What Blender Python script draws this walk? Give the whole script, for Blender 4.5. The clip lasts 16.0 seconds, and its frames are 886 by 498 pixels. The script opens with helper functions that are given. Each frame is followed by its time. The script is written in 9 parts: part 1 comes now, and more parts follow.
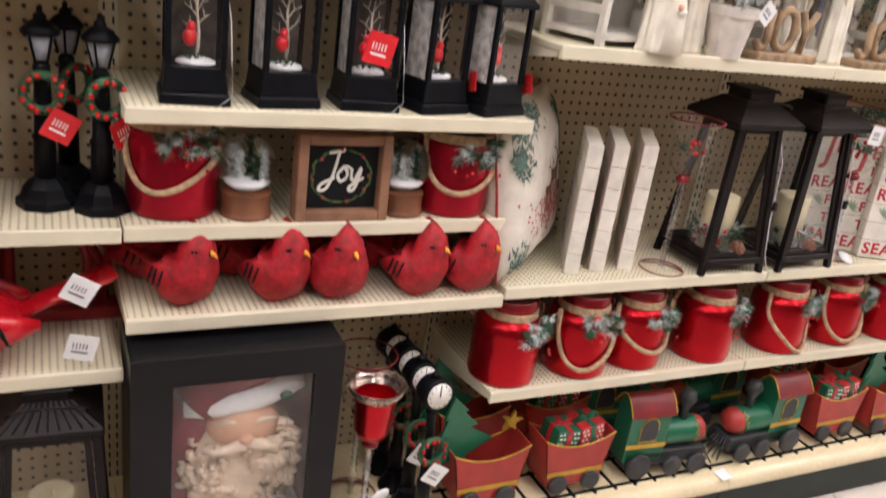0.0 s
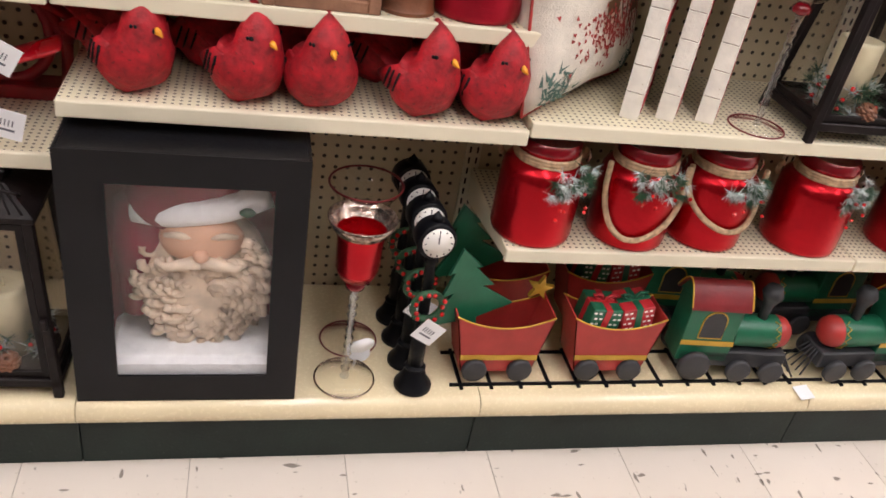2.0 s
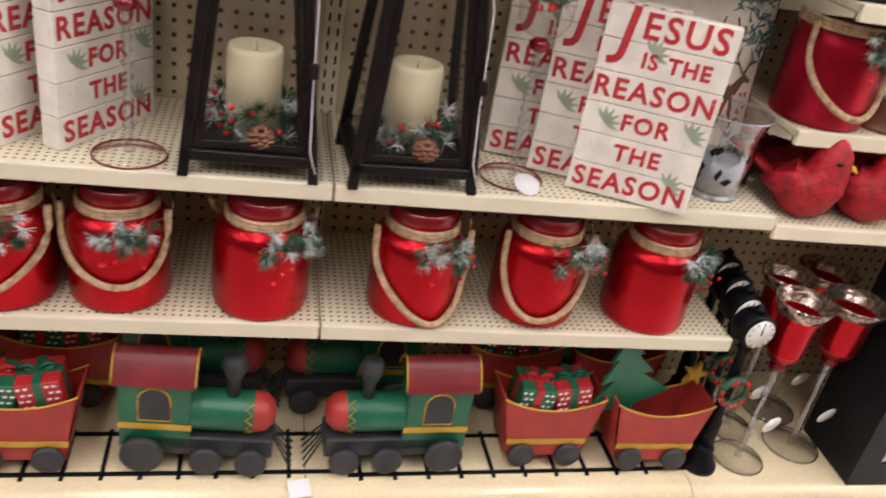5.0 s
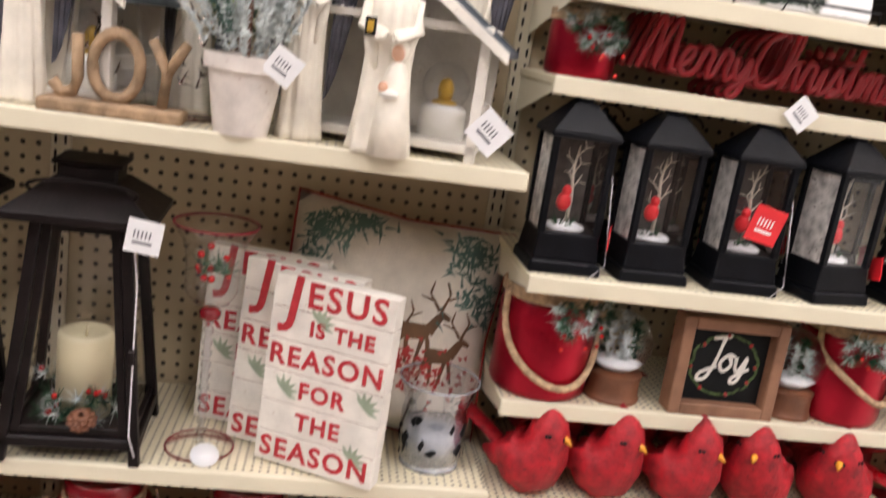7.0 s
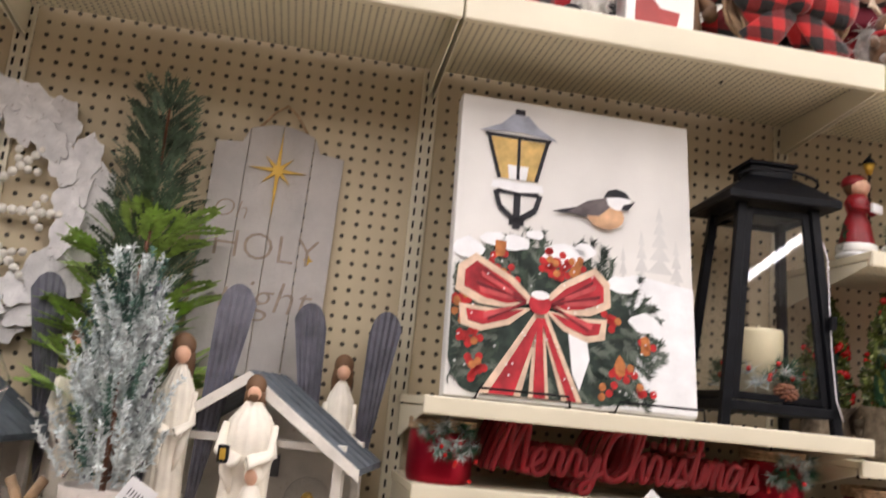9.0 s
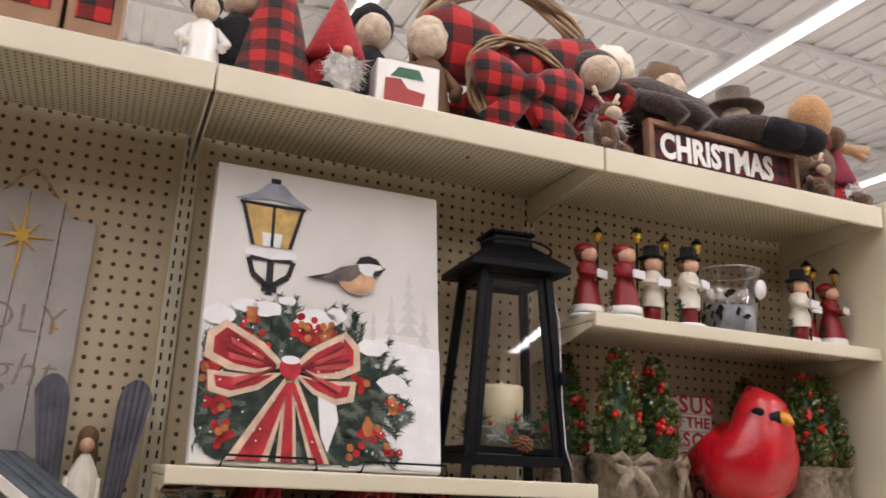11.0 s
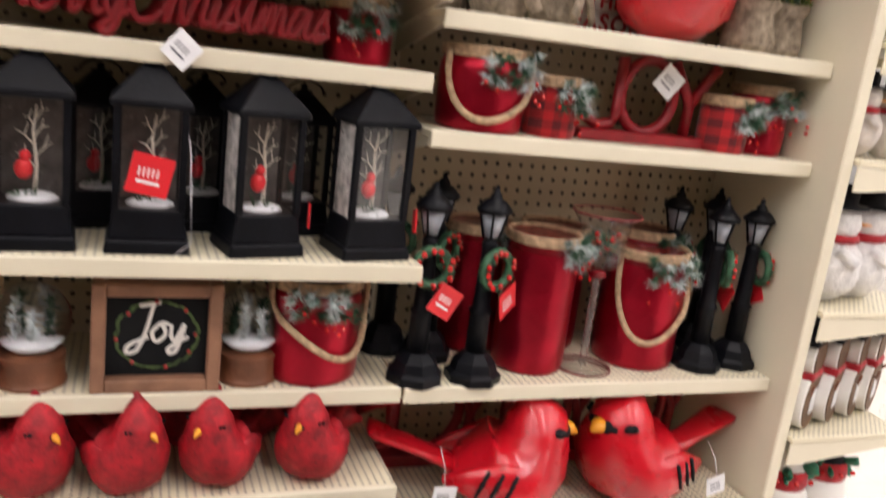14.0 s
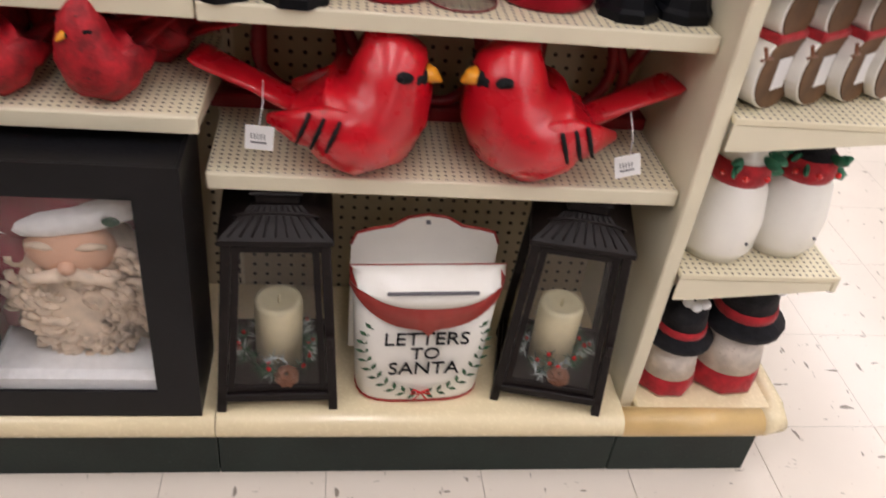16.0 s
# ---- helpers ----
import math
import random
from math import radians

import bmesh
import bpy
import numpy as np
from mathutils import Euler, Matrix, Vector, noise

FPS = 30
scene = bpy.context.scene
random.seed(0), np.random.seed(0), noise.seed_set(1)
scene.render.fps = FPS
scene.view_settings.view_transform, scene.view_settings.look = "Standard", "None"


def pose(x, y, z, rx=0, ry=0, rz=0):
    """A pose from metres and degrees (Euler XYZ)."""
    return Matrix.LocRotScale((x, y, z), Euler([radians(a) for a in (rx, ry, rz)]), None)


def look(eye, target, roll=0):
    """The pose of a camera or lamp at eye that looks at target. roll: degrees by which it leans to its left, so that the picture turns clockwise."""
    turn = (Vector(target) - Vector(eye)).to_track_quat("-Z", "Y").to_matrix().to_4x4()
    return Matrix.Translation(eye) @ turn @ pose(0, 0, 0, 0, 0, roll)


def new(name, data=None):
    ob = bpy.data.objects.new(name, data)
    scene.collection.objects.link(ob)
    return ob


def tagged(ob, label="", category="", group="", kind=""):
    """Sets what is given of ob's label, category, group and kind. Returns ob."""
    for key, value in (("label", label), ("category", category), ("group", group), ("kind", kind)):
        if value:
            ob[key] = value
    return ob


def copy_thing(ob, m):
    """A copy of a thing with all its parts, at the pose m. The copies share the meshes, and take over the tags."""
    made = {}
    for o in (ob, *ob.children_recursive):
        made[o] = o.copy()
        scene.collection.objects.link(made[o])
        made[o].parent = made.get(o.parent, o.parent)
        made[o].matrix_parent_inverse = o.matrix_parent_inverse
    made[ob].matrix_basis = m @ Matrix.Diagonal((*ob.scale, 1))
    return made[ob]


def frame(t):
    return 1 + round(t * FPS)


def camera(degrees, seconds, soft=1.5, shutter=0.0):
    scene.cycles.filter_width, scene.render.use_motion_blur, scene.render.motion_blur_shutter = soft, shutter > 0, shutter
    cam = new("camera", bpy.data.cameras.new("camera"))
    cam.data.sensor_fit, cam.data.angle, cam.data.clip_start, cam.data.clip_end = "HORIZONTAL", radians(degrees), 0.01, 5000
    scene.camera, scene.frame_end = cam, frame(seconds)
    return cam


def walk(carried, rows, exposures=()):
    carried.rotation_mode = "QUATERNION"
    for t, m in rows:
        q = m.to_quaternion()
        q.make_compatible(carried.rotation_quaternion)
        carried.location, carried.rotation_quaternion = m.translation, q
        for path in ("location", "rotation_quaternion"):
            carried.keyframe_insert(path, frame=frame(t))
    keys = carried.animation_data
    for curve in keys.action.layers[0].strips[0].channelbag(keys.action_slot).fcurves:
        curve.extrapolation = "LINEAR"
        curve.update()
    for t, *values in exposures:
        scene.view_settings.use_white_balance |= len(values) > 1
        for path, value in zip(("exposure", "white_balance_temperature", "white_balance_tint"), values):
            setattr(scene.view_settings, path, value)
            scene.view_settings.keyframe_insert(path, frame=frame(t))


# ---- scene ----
cam = camera(56.3, 16.0, soft=1.6, shutter=0.4)

PATH = [
    (0, (-0.112, -1.692, 1.44), (0.744, -0.035, 0.717), 8.3),
    (0.5, (-0.109, -1.649, 1.384), (0.769, -0.071, 0.523), 10.1),
    (1, (-0.011, -1.616, 1.349), (0.826, -0.054, 0.422), 12.4),
    (1.5, (0.127, -1.602, 1.329), (0.829, -0.019, 0.327), 12.0),
    (2, (0.291, -1.56, 1.297), (0.754, 0.065, 0.228), 10.5),
    (2.5, (0.461, -1.526, 1.297), (0.879, 0.082, 0.182), 10.3),
    (3, (0.649, -1.521, 1.297), (1.033, 0.069, 0.146), 12.8),
    (3.5, (0.835, -1.493, 1.285), (1.126, 0.104, 0.116), 11.2),
    (4, (1.049, -1.465, 1.283), (1.394, 0.156, 0.163), 8.9),
    (4.5, (1.226, -1.445, 1.287), (1.704, 0.188, 0.236), 8.5),
    (4.7, (1.301, -1.451, 1.288), (1.778, 0.205, 0.274), 9.5),
    (6.8, (1.944, -1.461, 1.408), (2.246, 0.428, 0.825), 9.5),
    (7, (1.981, -1.473, 1.423), (2.267, 0.447, 0.939), 8.6),
    (7.5, (2.059, -1.501, 1.473), (2.273, 0.471, 1.216), 7.0),
    (8, (2.089, -1.523, 1.483), (2.29, 0.466, 1.529), 4.9),
    (8.5, (2.09, -1.536, 1.501), (2.34, 0.434, 1.74), 5.0),
    (9, (2.088, -1.555, 1.522), (2.406, 0.385, 1.889), 5.7),
    (9.2, (2.083, -1.566, 1.524), (2.445, 0.354, 1.95), 5.6),
    (11.3, (2.187, -1.646, 1.541), (2.956, 0.126, 2.061), 2.1),
    (11.5, (2.189, -1.639, 1.53), (2.991, 0.129, 2.007), 2.0),
    (12, (2.209, -1.634, 1.506), (3.058, 0.138, 1.882), 2.5),
    (12.5, (2.274, -1.638, 1.486), (3.121, 0.159, 1.715), 3.5),
    (13, (2.381, -1.621, 1.45), (3.182, 0.21, 1.529), 5.1),
    (13.5, (2.513, -1.551, 1.412), (3.215, 0.319, 1.307), 6.9),
    (14, (2.618, -1.486, 1.44), (3.324, 0.325, 0.97), 7.2),
    (14.5, (2.773, -1.456, 1.442), (3.374, 0.298, 0.693), 9.4),
    (15, (2.918, -1.461, 1.397), (3.394, 0.248, 0.474), 9.0),
    (15.5, (3.065, -1.425, 1.348), (3.414, 0.227, 0.277), 10.0),
    (16, (3.237, -1.415, 1.315), (3.514, 0.178, 0.138), 7.5),
]
walk(cam, [(t, look(eye, target, roll)) for t, eye, target, roll in PATH], exposures=[(0, 0.02), (4.5, -0.10), (7.5, 0.02), (9, -0.20), (11.5, -0.70), (12, -0.60), (13, -0.40), (14.5, -0.10), (15, -0.16), (16, -0.62)])

# ---- light: a store hall with long fluorescent strips ----
world = bpy.data.worlds.new("hall")
world.use_nodes = True
world.node_tree.nodes["Background"].inputs[0].default_value = (0.9, 0.95, 1, 1)
world.node_tree.nodes["Background"].inputs[1].default_value = 0.05
scene.world = world
STRIPS = (-4.75, -2.0, 0.72, 3.45, 6.17, 8.9)
STRIP_Z = 4.5
STRIP_ROWS = ((-7.7, 3.6), (-2.7, 5.2), (3.6, 5.2))
for sx in STRIPS:
    for sy, ln in STRIP_ROWS:
        lamp = bpy.data.lights.new("strip_light", "AREA")
        lamp.shape, lamp.size, lamp.size_y, lamp.energy, lamp.color = "RECTANGLE", 0.14, ln, 21 * ln, (1, 0.942, 0.972)
        ob = new("strip_light", lamp)
        ob.matrix_world = pose(sx, sy, STRIP_Z - 0.012)
# ---- materials ----
def mat(name, color, rough=0.5, metal=0.0, vary=0.12, scale=18.0, bump=0.15, fine=140.0, coat=0.0, random=0.0, second=None, amount=0.5, spec=0.5, sheen=0.0):
    """A node material: colour broken up at two scales, with fine relief. second: a stain colour, amount: how much of it."""
    m = bpy.data.materials.new(name)
    m.use_nodes = True
    nt = m.node_tree
    n, l = nt.nodes, nt.links
    b = n["Principled BSDF"]
    tc = n.new("ShaderNodeTexCoord")
    big = n.new("ShaderNodeTexNoise")
    big.inputs["Scale"].default_value, big.inputs["Detail"].default_value = scale, 5
    small = n.new("ShaderNodeTexNoise")
    small.inputs["Scale"].default_value, small.inputs["Detail"].default_value = fine, 3
    l.new(tc.outputs["Object"], big.inputs["Vector"])
    l.new(tc.outputs["Object"], small.inputs["Vector"])
    ramp = n.new("ShaderNodeValToRGB")
    dark = [c * (1 - vary * 1.6) for c in color]
    lite = [min(1, c * (1 + vary)) for c in color]
    ramp.color_ramp.elements[0].position, ramp.color_ramp.elements[0].color = 0.3, (*dark, 1)
    ramp.color_ramp.elements[1].position, ramp.color_ramp.elements[1].color = 0.7, (*lite, 1)
    l.new(big.outputs["Fac"], ramp.inputs["Fac"])
    out = ramp.outputs["Color"]
    if second:
        r2 = n.new("ShaderNodeValToRGB")
        r2.color_ramp.elements[0].position, r2.color_ramp.elements[1].position = 0.72 - 0.3 * amount, 0.8 - 0.25 * amount
        l.new(small.outputs["Fac"], r2.inputs["Fac"])
        mx = n.new("ShaderNodeMix")
        mx.data_type = "RGBA"
        l.new(r2.outputs["Color"], mx.inputs["Factor"])
        l.new(out, mx.inputs["A"])
        mx.inputs["B"].default_value = (*second, 1)
        out = mx.outputs["Result"]
    if random:
        info = n.new("ShaderNodeObjectInfo")
        hsv = n.new("ShaderNodeHueSaturation")
        mr = n.new("ShaderNodeMapRange")
        mr.inputs["To Min"].default_value, mr.inputs["To Max"].default_value = 1 - random, 1 + random
        l.new(info.outputs["Random"], mr.inputs["Value"])
        l.new(mr.outputs["Result"], hsv.inputs["Value"])
        l.new(out, hsv.inputs["Color"])
        out = hsv.outputs["Color"]
    l.new(out, b.inputs["Base Color"])
    b.inputs["Roughness"].default_value, b.inputs["Metallic"].default_value = rough, metal
    b.inputs["Coat Weight"].default_value = coat
    b.inputs["Specular IOR Level"].default_value = spec
    b.inputs["Coat Roughness"].default_value = 0.15
    b.inputs["Sheen Weight"].default_value = sheen
    rr = n.new("ShaderNodeMapRange")
    rr.inputs["To Min"].default_value, rr.inputs["To Max"].default_value = max(0.02, rough - 0.08), min(1, rough + 0.1)
    l.new(small.outputs["Fac"], rr.inputs["Value"])
    l.new(rr.outputs["Result"], b.inputs["Roughness"])
    if bump:
        add = n.new("ShaderNodeMath")
        add.operation = "ADD"
        l.new(big.outputs["Fac"], add.inputs[0])
        l.new(small.outputs["Fac"], add.inputs[1])
        bp = n.new("ShaderNodeBump")
        bp.inputs["Strength"].default_value, bp.inputs["Distance"].default_value = bump, 0.004
        l.new(add.outputs["Value"], bp.inputs["Height"])
        l.new(bp.outputs["Normal"], b.inputs["Normal"])
    return m


def holes(m, pitch, radius, axes=(0, 2), dark=(0.06, 0.05, 0.035)):
    """Punches a grid of dark round holes into a material, along two object axes."""
    nt = m.node_tree
    n, l = nt.nodes, nt.links
    b = n["Principled BSDF"]
    tc = n.new("ShaderNodeTexCoord")
    sep = n.new("ShaderNodeSeparateXYZ")
    l.new(tc.outputs["Object"], sep.inputs[0])
    sq = []
    for a in axes:
        d = n.new("ShaderNodeMath"); d.operation = "DIVIDE"; d.inputs[1].default_value = pitch
        l.new(sep.outputs[a], d.inputs[0])
        f = n.new("ShaderNodeMath"); f.operation = "FRACT"
        l.new(d.outputs[0], f.inputs[0])
        s = n.new("ShaderNodeMath"); s.operation = "SUBTRACT"; s.inputs[1].default_value = 0.5
        l.new(f.outputs[0], s.inputs[0])
        p = n.new("ShaderNodeMath"); p.operation = "POWER"; p.inputs[1].default_value = 2
        l.new(s.outputs[0], p.inputs[0])
        sq.append(p)
    ad = n.new("ShaderNodeMath"); ad.operation = "ADD"
    l.new(sq[0].outputs[0], ad.inputs[0]); l.new(sq[1].outputs[0], ad.inputs[1])
    mr = n.new("ShaderNodeMapRange")
    r = (radius / pitch) ** 2
    mr.inputs["From Min"].default_value, mr.inputs["From Max"].default_value = r * 0.7, r * 1.3
    mr.inputs["To Min"].default_value, mr.inputs["To Max"].default_value = 1, 0
    l.new(ad.outputs[0], mr.inputs["Value"])
    mx = n.new("ShaderNodeMix"); mx.data_type = "RGBA"
    old = b.inputs["Base Color"].links[0].from_socket
    l.new(mr.outputs["Result"], mx.inputs["Factor"])
    l.new(old, mx.inputs["A"])
    mx.inputs["B"].default_value = (*dark, 1)
    l.new(mx.outputs["Result"], b.inputs["Base Color"])
    bp = n.new("ShaderNodeBump"); bp.invert = True
    bp.inputs["Strength"].default_value, bp.inputs["Distance"].default_value = 0.8, 0.002
    l.new(mr.outputs["Result"], bp.inputs["Height"])
    if b.inputs["Normal"].links:
        l.new(b.inputs["Normal"].links[0].from_socket, bp.inputs["Normal"])
    l.new(bp.outputs["Normal"], b.inputs["Normal"])
    return m


def glass(name, tint=(1, 1, 1), rough=0.02, least=0.05, power=4.0):
    """Thin clear glass: mostly see-through, with a mirror gloss that grows at a slant."""
    m = bpy.data.materials.new(name)
    m.use_nodes = True
    n, l = m.node_tree.nodes, m.node_tree.links
    n.clear()
    out = n.new("ShaderNodeOutputMaterial")
    clear = n.new("ShaderNodeBsdfTransparent"); clear.inputs[0].default_value = (*tint, 1)
    gloss = n.new("ShaderNodeBsdfGlossy"); gloss.inputs["Roughness"].default_value = rough
    lw = n.new("ShaderNodeLayerWeight"); lw.inputs["Blend"].default_value = 0.5
    pw = n.new("ShaderNodeMath"); pw.operation = "POWER"; pw.inputs[1].default_value = power
    l.new(lw.outputs["Facing"], pw.inputs[0])
    fr = n.new("ShaderNodeMath"); fr.operation = "MULTIPLY_ADD"; fr.inputs[1].default_value = 0.9; fr.inputs[2].default_value = least
    l.new(pw.outputs[0], fr.inputs[0])
    mix = n.new("ShaderNodeMixShader")
    l.new(fr.outputs[0], mix.inputs[0]); l.new(clear.outputs[0], mix.inputs[1]); l.new(gloss.outputs[0], mix.inputs[2])
    l.new(mix.outputs[0], out.inputs[0])
    return m


CREAM = mat("cream_enamel", (0.76, 0.70, 0.53), 0.38, vary=0.04, scale=6, bump=0.03)
CREAM_DECK = mat("cream_deck_enamel", (0.83, 0.71, 0.46), 0.25, vary=0.05, scale=5, bump=0.03, coat=0.3)
SHELF_TOP = holes(mat("perforated_shelf", (0.76, 0.69, 0.50), 0.4, vary=0.04, scale=6, bump=0.02), 0.0127, 0.0026, (0, 1), (0.12, 0.10, 0.07))
PEG = holes(mat("pegboard", (0.60, 0.505, 0.335), 0.6, vary=0.06, scale=5, bump=0.04), 0.0254, 0.0042, (0, 2))
KICK = mat("dark_green_kick_plate", (0.012, 0.022, 0.018), 0.5, vary=0.2, scale=8, second=(0.035, 0.045, 0.04), amount=0.3, spec=0.3)
VCT = mat("speckled_vinyl_tile", (0.76, 0.69, 0.61), 0.22, vary=0.03, scale=3, bump=0.02, fine=85, second=(0.45, 0.38, 0.31), amount=0.10, random=0.03, coat=0.25)


def water_glass(name, ior):
    """A solid clear ball that bends what is seen through it."""
    m = bpy.data.materials.new(name)
    m.use_nodes = True
    n, l = m.node_tree.nodes, m.node_tree.links
    n.clear()
    out = n.new("ShaderNodeOutputMaterial")
    g = n.new("ShaderNodeBsdfGlass")
    g.inputs["IOR"].default_value, g.inputs["Roughness"].default_value = ior, 0.0
    l.new(g.outputs[0], out.inputs[0])
    return m


def flecks(m, tone, scale, cut, stretch):
    """Scatters short dark streaks over a material."""
    n, l = m.node_tree.nodes, m.node_tree.links
    b = n["Principled BSDF"]
    geo = n.new("ShaderNodeNewGeometry")
    for k, st in enumerate((stretch, stretch[::-1])):
        mp = n.new("ShaderNodeMapping")
        mp.inputs["Scale"].default_value = (st[0], st[1], 1)
        mp.inputs["Rotation"].default_value = (0, 0, 0.5 + 1.1 * k)
        l.new(geo.outputs["Position"], mp.inputs["Vector"])
        ns = n.new("ShaderNodeTexNoise")
        ns.inputs["Scale"].default_value, ns.inputs["Detail"].default_value = scale, 2
        l.new(mp.outputs[0], ns.inputs["Vector"])
        r = n.new("ShaderNodeMapRange")
        r.inputs["From Min"].default_value, r.inputs["From Max"].default_value = cut, cut + 0.035
        r.inputs["To Max"].default_value = 0.8
        l.new(ns.outputs["Fac"], r.inputs["Value"])
        mx = n.new("ShaderNodeMix")
        mx.data_type = "RGBA"
        l.new(r.outputs["Result"], mx.inputs["Factor"])
        l.new(b.inputs["Base Color"].links[0].from_socket, mx.inputs["A"])
        mx.inputs["B"].default_value = (*tone, 1)
        l.new(mx.outputs["Result"], b.inputs["Base Color"])
    return m


flecks(VCT, (0.16, 0.13, 0.10), 42, 0.685, (1.0, 0.35))
GROUT = mat("tile_joint", (0.36, 0.32, 0.27), 0.8)
PAINT_W = mat("white_hall_paint", (0.8, 0.8, 0.78), 0.7, vary=0.04, scale=2)
BLACK = mat("black_painted_metal", (0.004, 0.0045, 0.0065), 0.42, vary=0.25, scale=30, bump=0.1, spec=0.17)
BROWN_METAL = mat("dark_bronze_metal", (0.009, 0.006, 0.006), 0.42, vary=0.3, scale=25, bump=0.15, second=(0.024, 0.015, 0.012), amount=0.22, spec=0.22)
GLASS = glass("clear_glass")
CRYSTAL = glass("cut_crystal", (0.92, 0.93, 0.95), 0.03, 0.16, 1.6)
# ---- building helpers ----
SCRIPT = {
    "M": (0.66, ((0, 0), (0.1, 0.55), (0.22, 1), (0.26, 0.5), (0.26, 0.05), (0.36, 0.6), (0.5, 0.98), (0.54, 0.5), (0.56, 0.08), (0.68, 0.06))),
    "e": (0.34, ((0, 0.12), (0.18, 0.28), (0.24, 0.42), (0.14, 0.5), (0.04, 0.3), (0.1, 0.04), (0.24, 0.02), (0.36, 0.16))),
    "r": (0.32, ((0, 0.1), (0.08, 0.5), (0.12, 0.54), (0.22, 0.46), (0.2, 0.2), (0.24, 0.02), (0.34, 0.12))),
    "y": (0.36, ((0, 0.45), (0.04, 0.14), (0.14, 0.06), (0.26, 0.46), (0.24, 0.1), (0.18, -0.22), (0.06, -0.28), (0.03, -0.16), (0.2, 0.0), (0.4, 0.15))),
    "C": (0.46, ((0.42, 0.85), (0.34, 1.0), (0.12, 0.85), (0, 0.4), (0.1, 0.04), (0.3, 0.0), (0.48, 0.18))),
    "h": (0.38, ((0, 0.1), (0.16, 0.6), (0.2, 1.0), (0.12, 1.02), (0.08, 0.5), (0.08, 0), (0.14, 0.4), (0.26, 0.5), (0.28, 0.2), (0.32, 0.02), (0.4, 0.12))),
    "i": (0.2, ((0, 0.1), (0.08, 0.5), (0.06, 0.1), (0.12, 0.02), (0.22, 0.14))),
    "s": (0.27, ((0, 0.1), (0.14, 0.56), (0.16, 0.36), (0.22, 0.14), (0.1, 0.0), (0.03, 0.06), (0.28, 0.12))),
    "t": (0.24, ((0, 0.1), (0.1, 0.5), (0.16, 0.95), (0.1, 0.3), (0.14, 0.02), (0.26, 0.12))),
    "m": (0.5, ((0, 0), (0.06, 0.5), (0.08, 0.05), (0.16, 0.46), (0.22, 0.48), (0.22, 0.05), (0.3, 0.46), (0.38, 0.46), (0.38, 0.1), (0.44, 0.02), (0.52, 0.12))),
    "a": (0.4, ((0.26, 0.46), (0.1, 0.5), (0.0, 0.2), (0.08, 0.02), (0.22, 0.3), (0.28, 0.5), (0.26, 0.1), (0.34, 0.02), (0.42, 0.12))),
    "J": (0.44, ((0.1, 0.92), (0.5, 1.0), (0.38, 0.96), (0.32, 0.3), (0.2, -0.2), (0, -0.25), (0.05, -0.05), (0.4, 0.15))),
    "o": (0.36, ((0.14, 0.5), (0.0, 0.25), (0.12, 0.02), (0.28, 0.22), (0.16, 0.5), (0.36, 0.42))),
}


def script(text, unit, tall, r, material, parent, x, y, z, thick=0.5, name="letter"):
    """Brush-script letters as bent rods, one part a letter, centred on x."""
    x -= sum(SCRIPT[c][0] for c in text) * unit / 2
    for c in text:
        w, pts = SCRIPT[c]
        p = [Vector((a, b, 0)) for a, b in pts]
        p = [p[0] * 2 - p[1]] + p + [p[-1] * 2 - p[-2]]
        line = []
        for i in range(1, len(p) - 2):
            for k in range(4):
                t = k / 4
                q = 0.5 * (2 * p[i] + (p[i + 1] - p[i - 1]) * t + (2 * p[i - 1] - 5 * p[i] + 4 * p[i + 1] - p[i + 2]) * t * t + (3 * p[i] - p[i - 1] - 3 * p[i + 1] + p[i + 2]) * t ** 3)
                line.append((q.x * unit + q.y * unit * 0.12, 0, q.y * tall))
        line.append((p[-2].x * unit, 0, p[-2].y * tall))
        bm = tube(line, r, 6)
        if c == "i":
            bm = ball(r * 1.3, r, r * 1.3, (0.16 * unit, 0, 0.75 * tall), bm, 8, 6)
        if c == "t":
            bm = tube([(-0.04 * unit, 0, 0.62 * tall), (0.32 * unit, 0, 0.68 * tall)], r * 0.9, 6, bm)
        for v in bm.verts:
            v.co.y *= thick
        part(name, bm, material, parent).matrix_basis = Matrix.Translation((x, y, z))
        x += w * unit

STUFF = {"red_berries", "berries", "leaf_print", "dots", "painted_leaves", "painted_berries", "painted_wreath", "berry_print", "bell_print", "snow_specks", "wreath_snow", "far_trees", "wreath_green", "wreath_dark", "wreath_light", "wreath_shade", "hour_marks", "slots", "leaves", "etching", "glints", "ribbons", "greenery", "frosted_greenery", "fern_sprays", "dark_needles", "green_needles", "frosted_needles", "frosted_sprig", "pine_sprig", "tiny_greens", "sprigs", "pine_print", "deer_print", "red_print", "print", "bow_folds", "bow_shine", "lamp_iron"}


def part(name, bm, material, parent=None, label=""):
    """Links a bmesh as one mesh object under a thing or a part."""
    me = bpy.data.meshes.new(name)
    bm.to_mesh(me)
    bm.free()
    me.materials.append(material)
    ob = new(name, me)
    if parent is not None:
        ob.parent = parent
    if name in STUFF:
        tagged(ob, kind="stuff")
    if label:
        tagged(ob, label)
    return ob


def smooth(ob, angle=40):
    me = ob.data
    bm = bmesh.new()
    bm.from_mesh(me)
    lim = radians(angle)
    for f in bm.faces:
        f.smooth = True
    for e in bm.edges:
        if len(e.link_faces) == 2 and e.calc_face_angle(0) > lim:
            e.smooth = False
    bm.to_mesh(me)
    bm.free()
    return ob


def thing(name, label, category, group="", kind="", m=None):
    ob = new(name)
    ob.empty_display_size = 0.05
    if m is not None:
        ob.matrix_basis = m
    return tagged(ob, label, category, group, kind)


